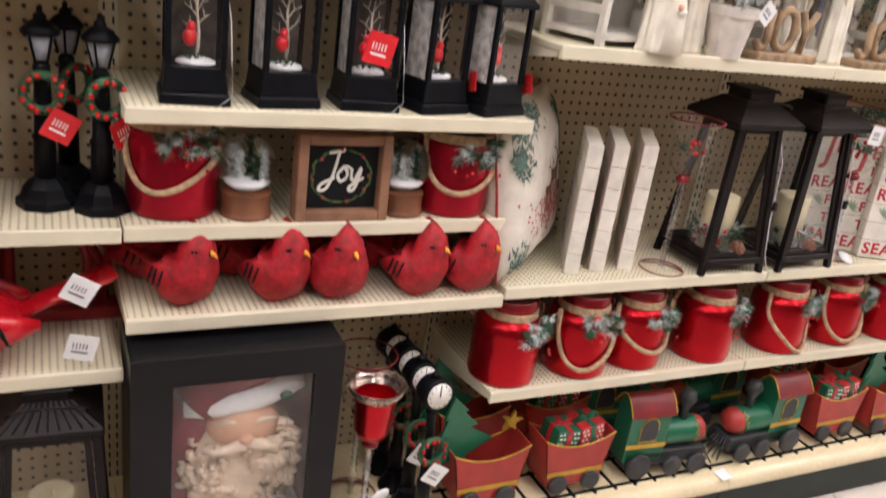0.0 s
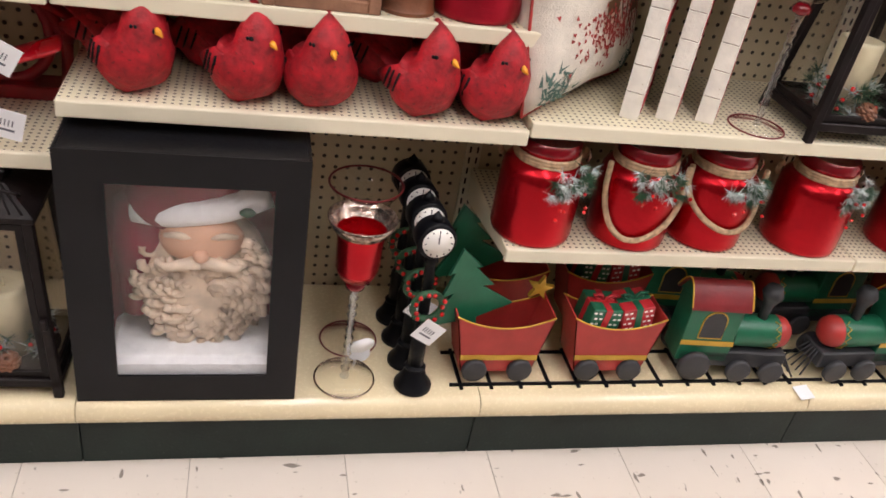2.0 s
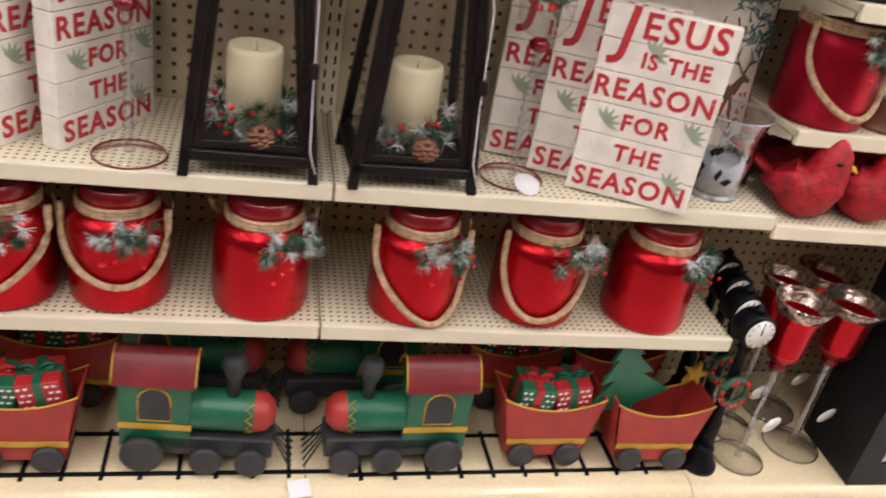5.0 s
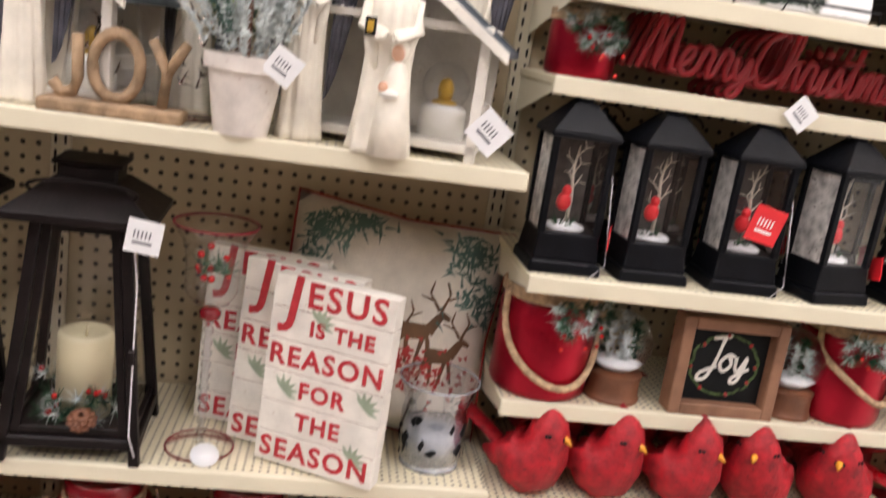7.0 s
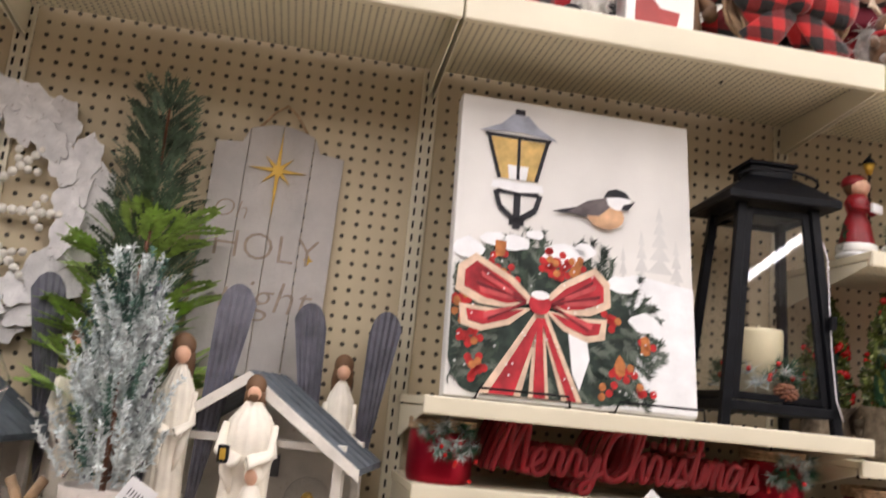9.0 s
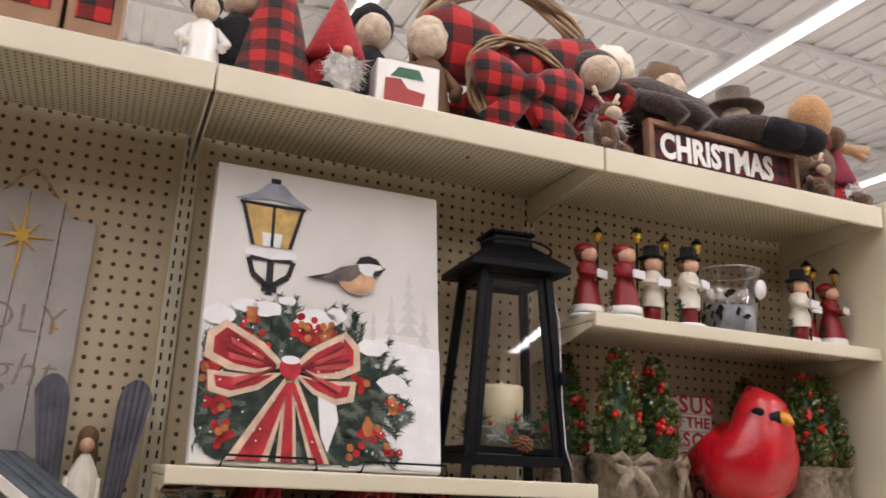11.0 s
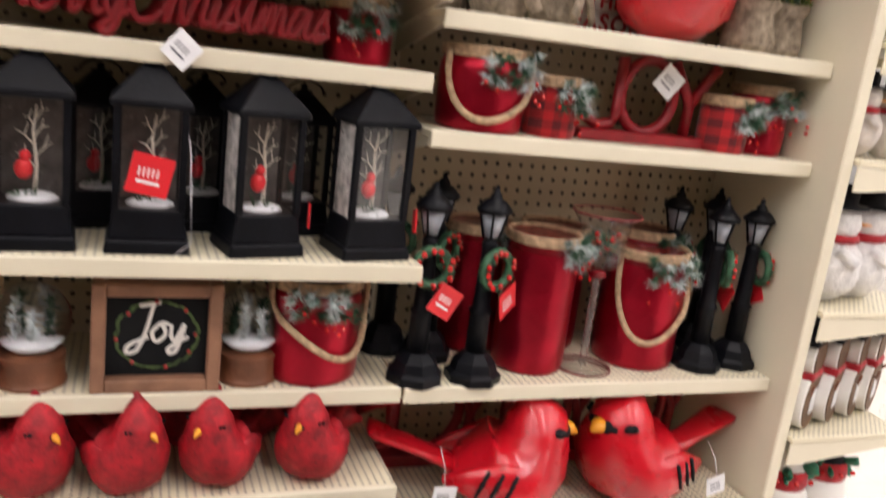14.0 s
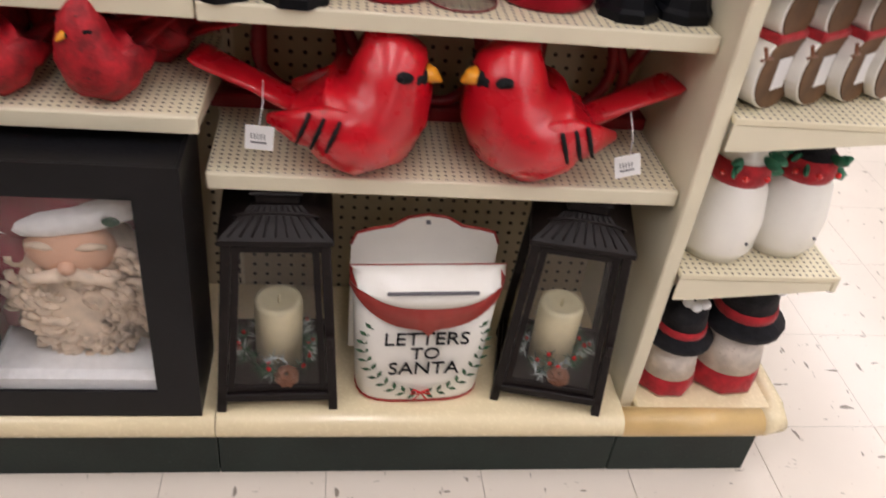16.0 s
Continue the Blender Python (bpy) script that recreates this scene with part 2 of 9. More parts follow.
def box(x0, x1, y0, y1, z0, z1, bevel=0.0, bm=None, seg=1):
    own = bmesh.new()
    r = bmesh.ops.create_cube(own, size=1.0, matrix=Matrix.Translation(((x0 + x1) / 2, (y0 + y1) / 2, (z0 + z1) / 2)) @ Matrix.Diagonal((x1 - x0, y1 - y0, z1 - z0, 1)))
    if bevel:
        bmesh.ops.bevel(own, geom=own.edges[:], offset=bevel, segments=seg, affect="EDGES", profile=0.5)
    return merge(bm, own)


def merge(bm, other, m=None):
    """Adds other to bm (a new one if None), moved by m, and frees it."""
    if m is not None:
        bmesh.ops.transform(other, matrix=m, verts=other.verts)
    if bm is None:
        return other
    me = bpy.data.meshes.new("tmp")
    other.to_mesh(me)
    other.free()
    bm.from_mesh(me)
    bpy.data.meshes.remove(me)
    return bm


def lathe(profile, seg=24, bm=None, caps=True):
    """Turns a profile of (radius, height) round z."""
    own = bmesh.new()
    rings = []
    for r, z in profile:
        if r < 1e-5:
            rings.append([own.verts.new((0, 0, z))])
        else:
            rings.append([own.verts.new((r * math.cos(2 * math.pi * i / seg), r * math.sin(2 * math.pi * i / seg), z)) for i in range(seg)])
    for a, b in zip(rings, rings[1:]):
        for i in range(seg):
            j = (i + 1) % seg
            if len(a) == 1 and len(b) == 1:
                continue
            if len(a) == 1:
                own.faces.new((a[0], b[j], b[i]))
            elif len(b) == 1:
                own.faces.new((a[i], a[j], b[0]))
            else:
                own.faces.new((a[i], a[j], b[j], b[i]))
    if caps:
        if len(rings[0]) > 1:
            own.faces.new(rings[0][::-1])
        if len(rings[-1]) > 1:
            own.faces.new(rings[-1])
    for f in own.faces:
        f.smooth = True
    bmesh.ops.recalc_face_normals(own, faces=own.faces)
    return merge(bm, own)


def tube(points, r, seg=8, bm=None, closed=False, taper=None):
    """A round bar along points."""
    own = bmesh.new()
    pts = [Vector(p) for p in points]
    n = len(pts)
    rings = []
    up = Vector((0.13, 0.21, 0.97))
    for i, p in enumerate(pts):
        if closed:
            d = pts[(i + 1) % n] - pts[i - 1]
        else:
            d = pts[min(i + 1, n - 1)] - pts[max(i - 1, 0)]
        d.normalize()
        u = d.cross(up)
        if u.length < 0.05:
            u = d.cross(Vector((1, 0, 0)))
        u.normalize()
        v = d.cross(u)
        rad = r if taper is None else r * (1 + (taper - 1) * i / max(1, n - 1))
        rings.append([own.verts.new(p + rad * (math.cos(2 * math.pi * k / seg) * u + math.sin(2 * math.pi * k / seg) * v)) for k in range(seg)])
    for i in range(n if closed else n - 1):
        a, b = rings[i], rings[(i + 1) % n]
        for k in range(seg):
            own.faces.new((a[k], a[(k + 1) % seg], b[(k + 1) % seg], b[k]))
    if not closed:
        own.faces.new(rings[0][::-1])
        own.faces.new(rings[-1])
    for f in own.faces:
        f.smooth = True
    bmesh.ops.recalc_face_normals(own, faces=own.faces)
    return merge(bm, own)


def prism(outline, y0, y1, bm=None, bevel=0.0):
    """A flat shape given by (x, z) points, thick from y0 to y1."""
    own = bmesh.new()
    f = own.faces.new([own.verts.new((x, y0, z)) for x, z in outline])
    r = bmesh.ops.extrude_face_region(own, geom=[f])
    bmesh.ops.translate(own, vec=(0, y1 - y0, 0), verts=[v for v in r["geom"] if isinstance(v, bmesh.types.BMVert)])
    bmesh.ops.recalc_face_normals(own, faces=own.faces)
    if bevel:
        bmesh.ops.bevel(own, geom=own.edges[:], offset=bevel, segments=1, affect="EDGES", profile=0.5)
    return merge(bm, own)


def ball(rx, ry, rz, at=(0, 0, 0), bm=None, u=16, v=10, m=None):
    own = bmesh.new()
    bmesh.ops.create_uvsphere(own, u_segments=u, v_segments=v, radius=1.0)
    for f in own.faces:
        f.smooth = True
    mm = Matrix.Translation(at) @ (m if m is not None else Matrix()) @ Matrix.Diagonal((rx, ry, rz, 1))
    return merge(bm, own, mm)


def frustum(w0, d0, w1, d1, z0, z1, bm=None, bevel=0.0):
    own = bmesh.new()
    lo = [own.verts.new((sx * w0 / 2, sy * d0 / 2, z0)) for sx, sy in ((-1, -1), (1, -1), (1, 1), (-1, 1))]
    hi = [own.verts.new((sx * w1 / 2, sy * d1 / 2, z1)) for sx, sy in ((-1, -1), (1, -1), (1, 1), (-1, 1))]
    own.faces.new(lo[::-1])
    own.faces.new(hi)
    for i in range(4):
        own.faces.new((lo[i], lo[(i + 1) % 4], hi[(i + 1) % 4], hi[i]))
    if bevel:
        bmesh.ops.bevel(own, geom=own.edges[:], offset=bevel, segments=1, affect="EDGES", profile=0.5)
    return merge(bm, own)


def arc(cx, cz, r, a0, a1, n=12, y=0.0):
    return [(cx + r * math.cos(radians(a0 + (a1 - a0) * i / n)), y, cz + r * math.sin(radians(a0 + (a1 - a0) * i / n))) for i in range(n + 1)]


def words(text, size, material, parent, at, name="lettering", depth=0.0012, turn=(90, 0, 0), align="CENTER", shear=0.0, space=1.0, bold=0.0):
    """Raised letters in the built-in font, as a mesh."""
    c = bpy.data.curves.new("txt", "FONT")
    c.body, c.size, c.extrude, c.align_x, c.align_y, c.shear, c.space_character, c.offset = text, size, depth, align, "CENTER", shear, space, bold
    c.resolution_u = 3
    tmp = bpy.data.objects.new("txt", c)
    me = bpy.data.meshes.new_from_object(tmp)
    bpy.data.objects.remove(tmp)
    bpy.data.curves.remove(c)
    me.materials.clear()
    me.materials.append(material)
    ob = new(name, me)
    ob.parent = parent
    ob.matrix_basis = pose(*at, *turn)
    return ob
# ---- the hall ----
bm = box(-9, 15, -10, 9, -0.1, -0.004)
tagged(part("floor", bm, GROUT), "pale speckled vinyl tile floor with thin dark joints", "floor", kind="structure")
floor = bpy.data.objects["floor"]
tagged(part("ceiling", box(-9, 15, -10, 9, 4.95, 5.1), PAINT_W), "white painted hall ceiling with open joists", "ceiling", kind="structure")
for nm, b in (("wall_north", (-9, 15, 9, 9.2)), ("wall_south", (-9, 15, -10.2, -10)), ("wall_west", (-9.2, -9, -10, 9)), ("wall_east", (15, 15.2, -10, 9))):
    tagged(part(nm, box(*b, 0, 5), PAINT_W), "plain white painted hall wall", "wall", kind="structure")

# ---- the gondola: six bays of shelving against a pegboard ----
W = 0.762
X0 = -W
XE = 5 * W
tagged(part("pegboard", box(X0, XE, 0, 0.02, 0.1, 2.2, 0), PEG), "tan pegboard back panel punched with small holes", "pegboard", kind="structure")
upright = thing("gondola_upright", "cream steel slotted upright between the pegboard bays", "upright", "uprights of the gondola", "structure")
part("post", box(-0.017, 0.017, -0.006, 0.0, 0.1, 2.2, 0.002), CREAM, upright)
SLOT = mat("slot_shadow", (0.02, 0.018, 0.014), 0.9)
bm = None
for i in range(82):
    for s in (-0.008, 0.008):
        bm = box(s - 0.0018, s + 0.0018, -0.0085, -0.0065, 0.12 + i * 0.0254, 0.134 + i * 0.0254, 0, bm)
part("slots", bm, SLOT, upright)
upright.matrix_basis = pose(0, -0.001, 0)
for k in (-1, 1, 2, 3, 4):
    copy_thing(upright, pose(k * W, -0.001, 0))


def shelf(x, top, depth, lip=0.027, w=W):
    """One perforated steel shelf of a bay, its front lip and two brackets."""
    s = thing("gondola_shelf", "cream steel gondola shelf with perforated top and rolled lip", "shelf", "gondola shelves", m=pose(x + w / 2, 0, top))
    h = w / 2 - 0.0015
    part("shelf_plate", box(-h, h, -depth + 0.004, -0.008, -0.014, 0, 0.0015), SHELF_TOP, s)
    part("front_lip", box(-h, h, -depth, -depth + 0.012, -lip, 0.0012, 0.003, None, 2), CREAM, s)
    for sx in (-1, 1):
        a = sx * (h - 0.004)
        bm = bmesh.new()
        own = prism([(-0.012, -0.016), (-0.012, -0.075), (-0.03, -0.075), (-depth + 0.02, -lip + 0.002), (-depth + 0.02, -0.016)], -0.0015, 0.0015)
        bmesh.ops.transform(own, matrix=Matrix.Translation((a, 0, 0)) @ Matrix.Rotation(radians(90), 4, "Z"), verts=own.verts)
        bm = merge(bm, own)
        part("bracket", bm, CREAM, s)
    return s


Z_CARD, Z_JOY, Z_WAT, Z_MERRY, Z_PAINT = 0.725, 0.887, 1.106, 1.398, 1.533
Z_JRED, Z_BIRD, Z_CAROL, Z_TOP, Z_DCARD = 1.314, 1.497, 1.857, 2.186, 0.627
Z_WHITE, Z_BOOK, Z_JAR, Z_DECK = 1.260, 0.741, 0.489, 0.165
for xb in (0, 3 * W):
    for z, d in ((Z_CARD, 0.318), (Z_JOY, 0.282), (Z_WAT, 0.316), (Z_MERRY, 0.262), (Z_PAINT, 0.303)):
        shelf(xb, z, d)
for xb in (-W, 4 * W):
    for z, d in ((Z_DCARD, 0.31), (Z_JOY, 0.288), (Z_JRED, 0.271), (Z_BIRD, 0.267), (Z_CAROL, 0.29)):
        shelf(xb, z, d)
for xb in (W, 2 * W):
    for z, d in ((Z_BOOK, 0.317), (Z_JAR, 0.33)):
        shelf(xb, z, d)
for xb in (0.776, 1.517):
    shelf(xb, Z_WHITE, 0.34, w=0.741)
for k in range(-1, 5):
    shelf(k * W, Z_TOP, 0.327, 0.05)

# base deck with a rounded nose, and the kick plate
for k in range(-1, 5):
    s = thing("base_deck", "glossy cream base deck with a rounded bullnose edge", "base deck", "base decks of the gondola", m=pose(k * W + W / 2, 0, 0))
    h = W / 2 - 0.001
    own = bmesh.new()
    prof = [(-0.005, 0.1), (-0.005, Z_DECK)]
    prof += [(-0.367 + 0.028 * math.cos(radians(a)), Z_DECK - 0.028 + 0.028 * math.sin(radians(a))) for a in range(90, 271, 18)]
    prof += [(-0.367, Z_DECK - 0.056)]
    bm = prism(prof, -h, h)
    bmesh.ops.transform(bm, matrix=Matrix.Rotation(radians(90), 4, "Z"), verts=bm.verts)
    smooth(part("deck", bm, CREAM_DECK, s), 30)
    part("kick_plate", box(-h, h, -0.372, -0.36, 0.0, 0.108, 0.001), KICK, s)

# end panel and what closes the back
tagged(part("end_panel", box(XE + 0.002, XE + 0.03, -0.335, 0.5, 0.0, 2.2, 0.003), CREAM), "cream steel end panel of the gondola", "end panel", kind="structure")
tagged(part("gondola_back", box(X0, XE, 0.03, 0.06, 0.0, 2.2), CREAM), "plain cream back of the gondola", "panel", kind="structure")
tagged(part("end_panel_far", box(X0 - 0.03, X0 - 0.002, -0.335, 0.06, 0.0, 2.2, 0.003), CREAM), "cream steel panel closing the gondola", "end panel", kind="structure")
# ---- colours of the goods ----
RED_SATIN = mat("satin_red_lacquered_glass", (0.46, 0.006, 0.014), 0.25, metal=0.8, vary=0.14, scale=9, bump=0, fine=1500)
RED_WINE = mat("satin_crimson_lacquered_glass", (0.37, 0.005, 0.022), 0.28, metal=0.72, vary=0.2, scale=14, bump=0, fine=1500)
RED_DARK = mat("deep_red_glass", (0.20, 0.004, 0.01), 0.2, metal=0.2, vary=0.2, coat=0.4)
RED_RESIN = mat("brushed_red_resin", (0.40, 0.005, 0.014), 0.6, vary=0.35, scale=45, bump=0.5, fine=120, second=(0.16, 0.008, 0.01), amount=0.35)
RED_GLOSS = mat("glossy_red_paint", (0.56, 0.006, 0.017), 0.28, vary=0.14, scale=16, bump=0.25, fine=40, coat=0.3, second=(0.38, 0.01, 0.012), amount=0.2)
RED_PAINT = mat("red_painted_wood", (0.26, 0.005, 0.011), 0.4, vary=0.15, scale=30, bump=0.1)
RED_TIN = mat("brick_red_painted_tin", (0.40, 0.035, 0.03), 0.42, vary=0.12, scale=20, bump=0.08)
RED_TAG = mat("red_card_tag", (0.75, 0.02, 0.03), 0.4, vary=0.05)
MAROON = mat("maroon_painted_tin", (0.20, 0.018, 0.022), 0.4, vary=0.15, scale=20)
GREEN_TIN = mat("green_painted_tin", (0.012, 0.13, 0.065), 0.36, vary=0.15, scale=16, bump=0.08)
GREEN_DARK = mat("dark_green_tin", (0.008, 0.07, 0.035), 0.4, vary=0.2)
GOLD = mat("gold_paint", (0.62, 0.38, 0.05), 0.35, metal=0.3, vary=0.15)
YELLOW = mat("yellow_beak_paint", (0.80, 0.33, 0.02), 0.4, vary=0.1)
WREATH_PAINT = mat("painted_wreath_green", (0.09, 0.15, 0.05), 0.8, vary=0.3, scale=60, bump=0)
ROPE = mat("natural_jute_rope", (0.58, 0.40, 0.24), 0.9, vary=0.25, scale=90, bump=0.8, fine=400)
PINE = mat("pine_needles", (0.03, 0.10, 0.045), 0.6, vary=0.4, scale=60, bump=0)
PINE_LIGHT = mat("bright_fern_needles", (0.38, 0.56, 0.13), 0.6, vary=0.35, scale=50, bump=0)
FROST = mat("frosted_pine_needles", (0.72, 0.78, 0.76), 0.7, vary=0.3, scale=60, bump=0, second=(0.88, 0.92, 0.92), amount=0.4)
BOX_LEAF = mat("glossy_boxwood_leaves", (0.12, 0.155, 0.036), 0.24, vary=0.55, scale=90, bump=0, coat=0.7, second=(0.42, 0.44, 0.15), amount=0.40)
BERRY = mat("red_berries", (0.60, 0.012, 0.012), 0.25, vary=0.2, coat=0.5, bump=0)
CANDLE = mat("ivory_wax", (0.80, 0.72, 0.48), 0.5, vary=0.08, scale=20, bump=0.1)
WALNUT = mat("walnut_stained_wood", (0.20, 0.075, 0.035), 0.5, vary=0.3, scale=12, bump=0.25)
FRAME_WOOD = mat("brown_picture_frame_wood", (0.26, 0.13, 0.075), 0.6, vary=0.2, scale=22, bump=0.25)
DRIFT = mat("driftwood", (0.36, 0.24, 0.14), 0.75, vary=0.3, scale=30, bump=0.6)
CHALK = mat("chalkboard_black", (0.008, 0.009, 0.010), 0.7, vary=0.2, spec=0.2)
WHITE = mat("white_enamel", (0.86, 0.84, 0.78), 0.3, vary=0.03, scale=12, bump=0.03, coat=0.3)
WHITEWASH = mat("whitewashed_wood", (0.80, 0.76, 0.68), 0.75, vary=0.10, scale=20, bump=0.3, second=(0.55, 0.46, 0.36), amount=0.12)
IVORY = mat("ivory_resin", (0.86, 0.80, 0.68), 0.5, vary=0.10, scale=24, bump=0.2)
PLUSH = mat("cream_plush", (0.72, 0.58, 0.43), 0.95, vary=0.2, scale=60, bump=0.9, fine=250, sheen=0.4)
SNOW = mat("artificial_snow", (0.88, 0.89, 0.9), 0.8, vary=0.05, scale=60, bump=0.4)
GREY_WING = mat("grey_corrugated_metal", (0.20, 0.20, 0.24), 0.45, metal=0.4, vary=0.2, scale=30)
SLATE = mat("slate_grey_roof_wood", (0.10, 0.12, 0.14), 0.7, vary=0.25, scale=30, bump=0.4)
SKIN = mat("painted_skin_resin", (0.72, 0.42, 0.28), 0.5, vary=0.08)
HAIR = mat("brown_painted_hair", (0.14, 0.07, 0.03), 0.6, vary=0.3)
MERCURY = mat("mottled_silver_mercury_glass", (0.50, 0.40, 0.34), 0.15, metal=0.85, vary=0.5, scale=110, bump=0.2, second=(0.25, 0.12, 0.09), amount=0.5)
SILVER_GREY = mat("frosted_grey_glass", (0.5, 0.52, 0.55), 0.2, metal=0.3, vary=0.3, scale=40)
BURLAP = mat("burlap", (0.36, 0.29, 0.21), 0.95, vary=0.3, scale=70, bump=0.9, fine=400)
PAPER = mat("white_price_tag_paper", (0.85, 0.85, 0.85), 0.6, vary=0.02, bump=0)
INK = mat("grey_ink", (0.15, 0.15, 0.17), 0.7, bump=0)
STRING = mat("white_string", (0.75, 0.73, 0.76), 0.8, bump=0)
BROWN_FUR = mat("brown_plush", (0.14, 0.075, 0.04), 0.95, vary=0.3, scale=60, bump=0.9, sheen=0.3)
CHARCOAL = mat("charcoal_felt", (0.011, 0.011, 0.014), 0.9, vary=0.3, scale=60, bump=0.4, sheen=0.05, spec=0.3)
RED_FELT = mat("red_felt", (0.42, 0.012, 0.02), 0.9, vary=0.2, scale=60, bump=0.4, sheen=0.2)
BURGUNDY = mat("burgundy_lining", (0.22, 0.012, 0.035), 0.75, vary=0.2)
SPECK = mat("speckled_white_resin", (0.68, 0.62, 0.56), 0.7, vary=0.12, scale=40, bump=0.5, second=(0.4, 0.33, 0.28), amount=0.2)
DIM_BACK = mat("dim_lantern_back", (0.085, 0.08, 0.075), 0.3, vary=0.3, scale=60, bump=0, second=(0.2, 0.19, 0.18), amount=0.25)
BIRCH = mat("grey_birch_print", (0.55, 0.53, 0.50), 0.5, vary=0.35, scale=70, second=(0.12, 0.10, 0.09), amount=0.35)
GLOBE_GLASS = water_glass("globe_glass", 1.38)
SPRIG_TIP = mat("snowy_sprig_tips", (0.66, 0.72, 0.70), 0.75, vary=0.3, scale=90, bump=0, second=(0.10, 0.20, 0.15), amount=0.45)
FROST_GLASS = mat("frosted_lamp_glass", (0.34, 0.37, 0.41), 0.25, vary=0.1, bump=0, coat=0.5)


def plaid(name, a, b, c, pitch):
    """Woven check cloth in three tones."""
    m = mat(name, a, 0.92, vary=0.1, scale=80, bump=0.4, sheen=0.2)
    n, l = m.node_tree.nodes, m.node_tree.links
    bs = n["Principled BSDF"]
    tc = n.new("ShaderNodeTexCoord")
    sep = n.new("ShaderNodeSeparateXYZ")
    l.new(tc.outputs["Object"], sep.inputs[0])
    bands = []
    for ax in (0, 2):
        d = n.new("ShaderNodeMath"); d.operation = "DIVIDE"; d.inputs[1].default_value = pitch
        f = n.new("ShaderNodeMath"); f.operation = "FRACT"
        g = n.new("ShaderNodeMath"); g.operation = "GREATER_THAN"; g.inputs[1].default_value = 0.5
        l.new(sep.outputs[ax], d.inputs[0]); l.new(d.outputs[0], f.inputs[0]); l.new(f.outputs[0], g.inputs[0])
        bands.append(g)
    s = n.new("ShaderNodeMath"); s.operation = "ADD"
    l.new(bands[0].outputs[0], s.inputs[0]); l.new(bands[1].outputs[0], s.inputs[1])
    h = n.new("ShaderNodeMath"); h.operation = "MULTIPLY"; h.inputs[1].default_value = 0.5
    l.new(s.outputs[0], h.inputs[0])
    r = n.new("ShaderNodeValToRGB"); r.color_ramp.interpolation = "CONSTANT"
    r.color_ramp.elements[0].color = (*a, 1)
    r.color_ramp.elements[1].position, r.color_ramp.elements[1].color = 0.75, (*c, 1)
    e = r.color_ramp.elements.new(0.25); e.color = (*b, 1)
    l.new(h.outputs[0], r.inputs["Fac"]); l.new(r.outputs["Color"], bs.inputs["Base Color"])
    return m


CHECK = plaid("red_and_black_buffalo_check", (0.5, 0.015, 0.015), (0.16, 0.008, 0.008), (0.012, 0.012, 0.012), 0.05)
TARTAN = plaid("tartan_throw", (0.72, 0.68, 0.62), (0.2, 0.05, 0.05), (0.05, 0.08, 0.06), 0.08)
RED_PLAID = plaid("red_plaid_ceramic", (0.5, 0.01, 0.015), (0.3, 0.008, 0.012), (0.12, 0.006, 0.01), 0.03)


# ---- makers ----
def multi(name, pieces, m=None, label="", category="", group=""):
    """One mesh out of several bmeshes, each with its material: a figurine in one piece."""
    me = bpy.data.meshes.new(name)
    bm = bmesh.new()
    slots = []
    for p, material in pieces:
        if material not in slots:
            slots.append(material)
        k = slots.index(material)
        for f in p.faces:
            f.material_index = k
        bm = merge(bm, p)
    bm.to_mesh(me)
    bm.free()
    for s in slots:
        me.materials.append(s)
    ob = new(name, me)
    if m is not None:
        ob.matrix_basis = m
    return tagged(ob, label, category, group)


def loft(spine, seg=18, bm=None):
    """A skin over rings (x, y, z, half width, half height) along a spine that lies in the xz plane."""
    own = bmesh.new()
    pts = [Vector(s[:3]) for s in spine]
    rings = []
    for i, s in enumerate(spine):
        d = (pts[min(i + 1, len(pts) - 1)] - pts[max(i - 1, 0)]).normalized()
        side = Vector((0, 1, 0))
        up = d.cross(side).normalized()
        rings.append([own.verts.new(pts[i] + side * s[3] * math.cos(2 * math.pi * k / seg) + up * s[4] * math.sin(2 * math.pi * k / seg)) for k in range(seg)])
    for a, b in zip(rings, rings[1:]):
        for k in range(seg):
            own.faces.new((a[k], a[(k + 1) % seg], b[(k + 1) % seg], b[k]))
    own.faces.new(rings[0][::-1])
    own.faces.new(rings[-1])
    for f in own.faces:
        f.smooth = True
    bmesh.ops.recalc_face_normals(own, faces=own.faces)
    return merge(bm, own)


def rough_up(bm, amount, scale, seed=0):
    for v in bm.verts:
        v.co += v.co.normalized() * amount * noise.noise(v.co * scale + Vector((seed, seed * 2, 0)))
    return bm


def needles(spots, length, width, count, rng, bm=None, droop=0.0):
    """Clusters of thin flat needles: spots are (place, direction)."""
    own = bm or bmesh.new()
    for p, d in spots:
        p, d = Vector(p), Vector(d).normalized()
        for _ in range(count):
            v = (d * 0.8 + Vector((rng.uniform(-1, 1), rng.uniform(-1, 1), rng.uniform(-1, 1) - droop))).normalized()
            s = v.cross(Vector((rng.uniform(-1, 1), rng.uniform(-1, 1), rng.uniform(-1, 1)))).normalized() * width
            q = p + v * length * rng.uniform(0.6, 1.1)
            own.faces.new((own.verts.new(p - s), own.verts.new(p + s), own.verts.new(q)))
    return own


def berries(spots, r, bm=None):
    own = bm or bmesh.new()
    for p in spots:
        own = ball(r, r, r, p, own, 7, 5)
    return own


def ring_pts(cx, y, cz, r, n):
    return [(cx + r * math.cos(2 * math.pi * i / n), y, cz + r * math.sin(2 * math.pi * i / n)) for i in range(n)]


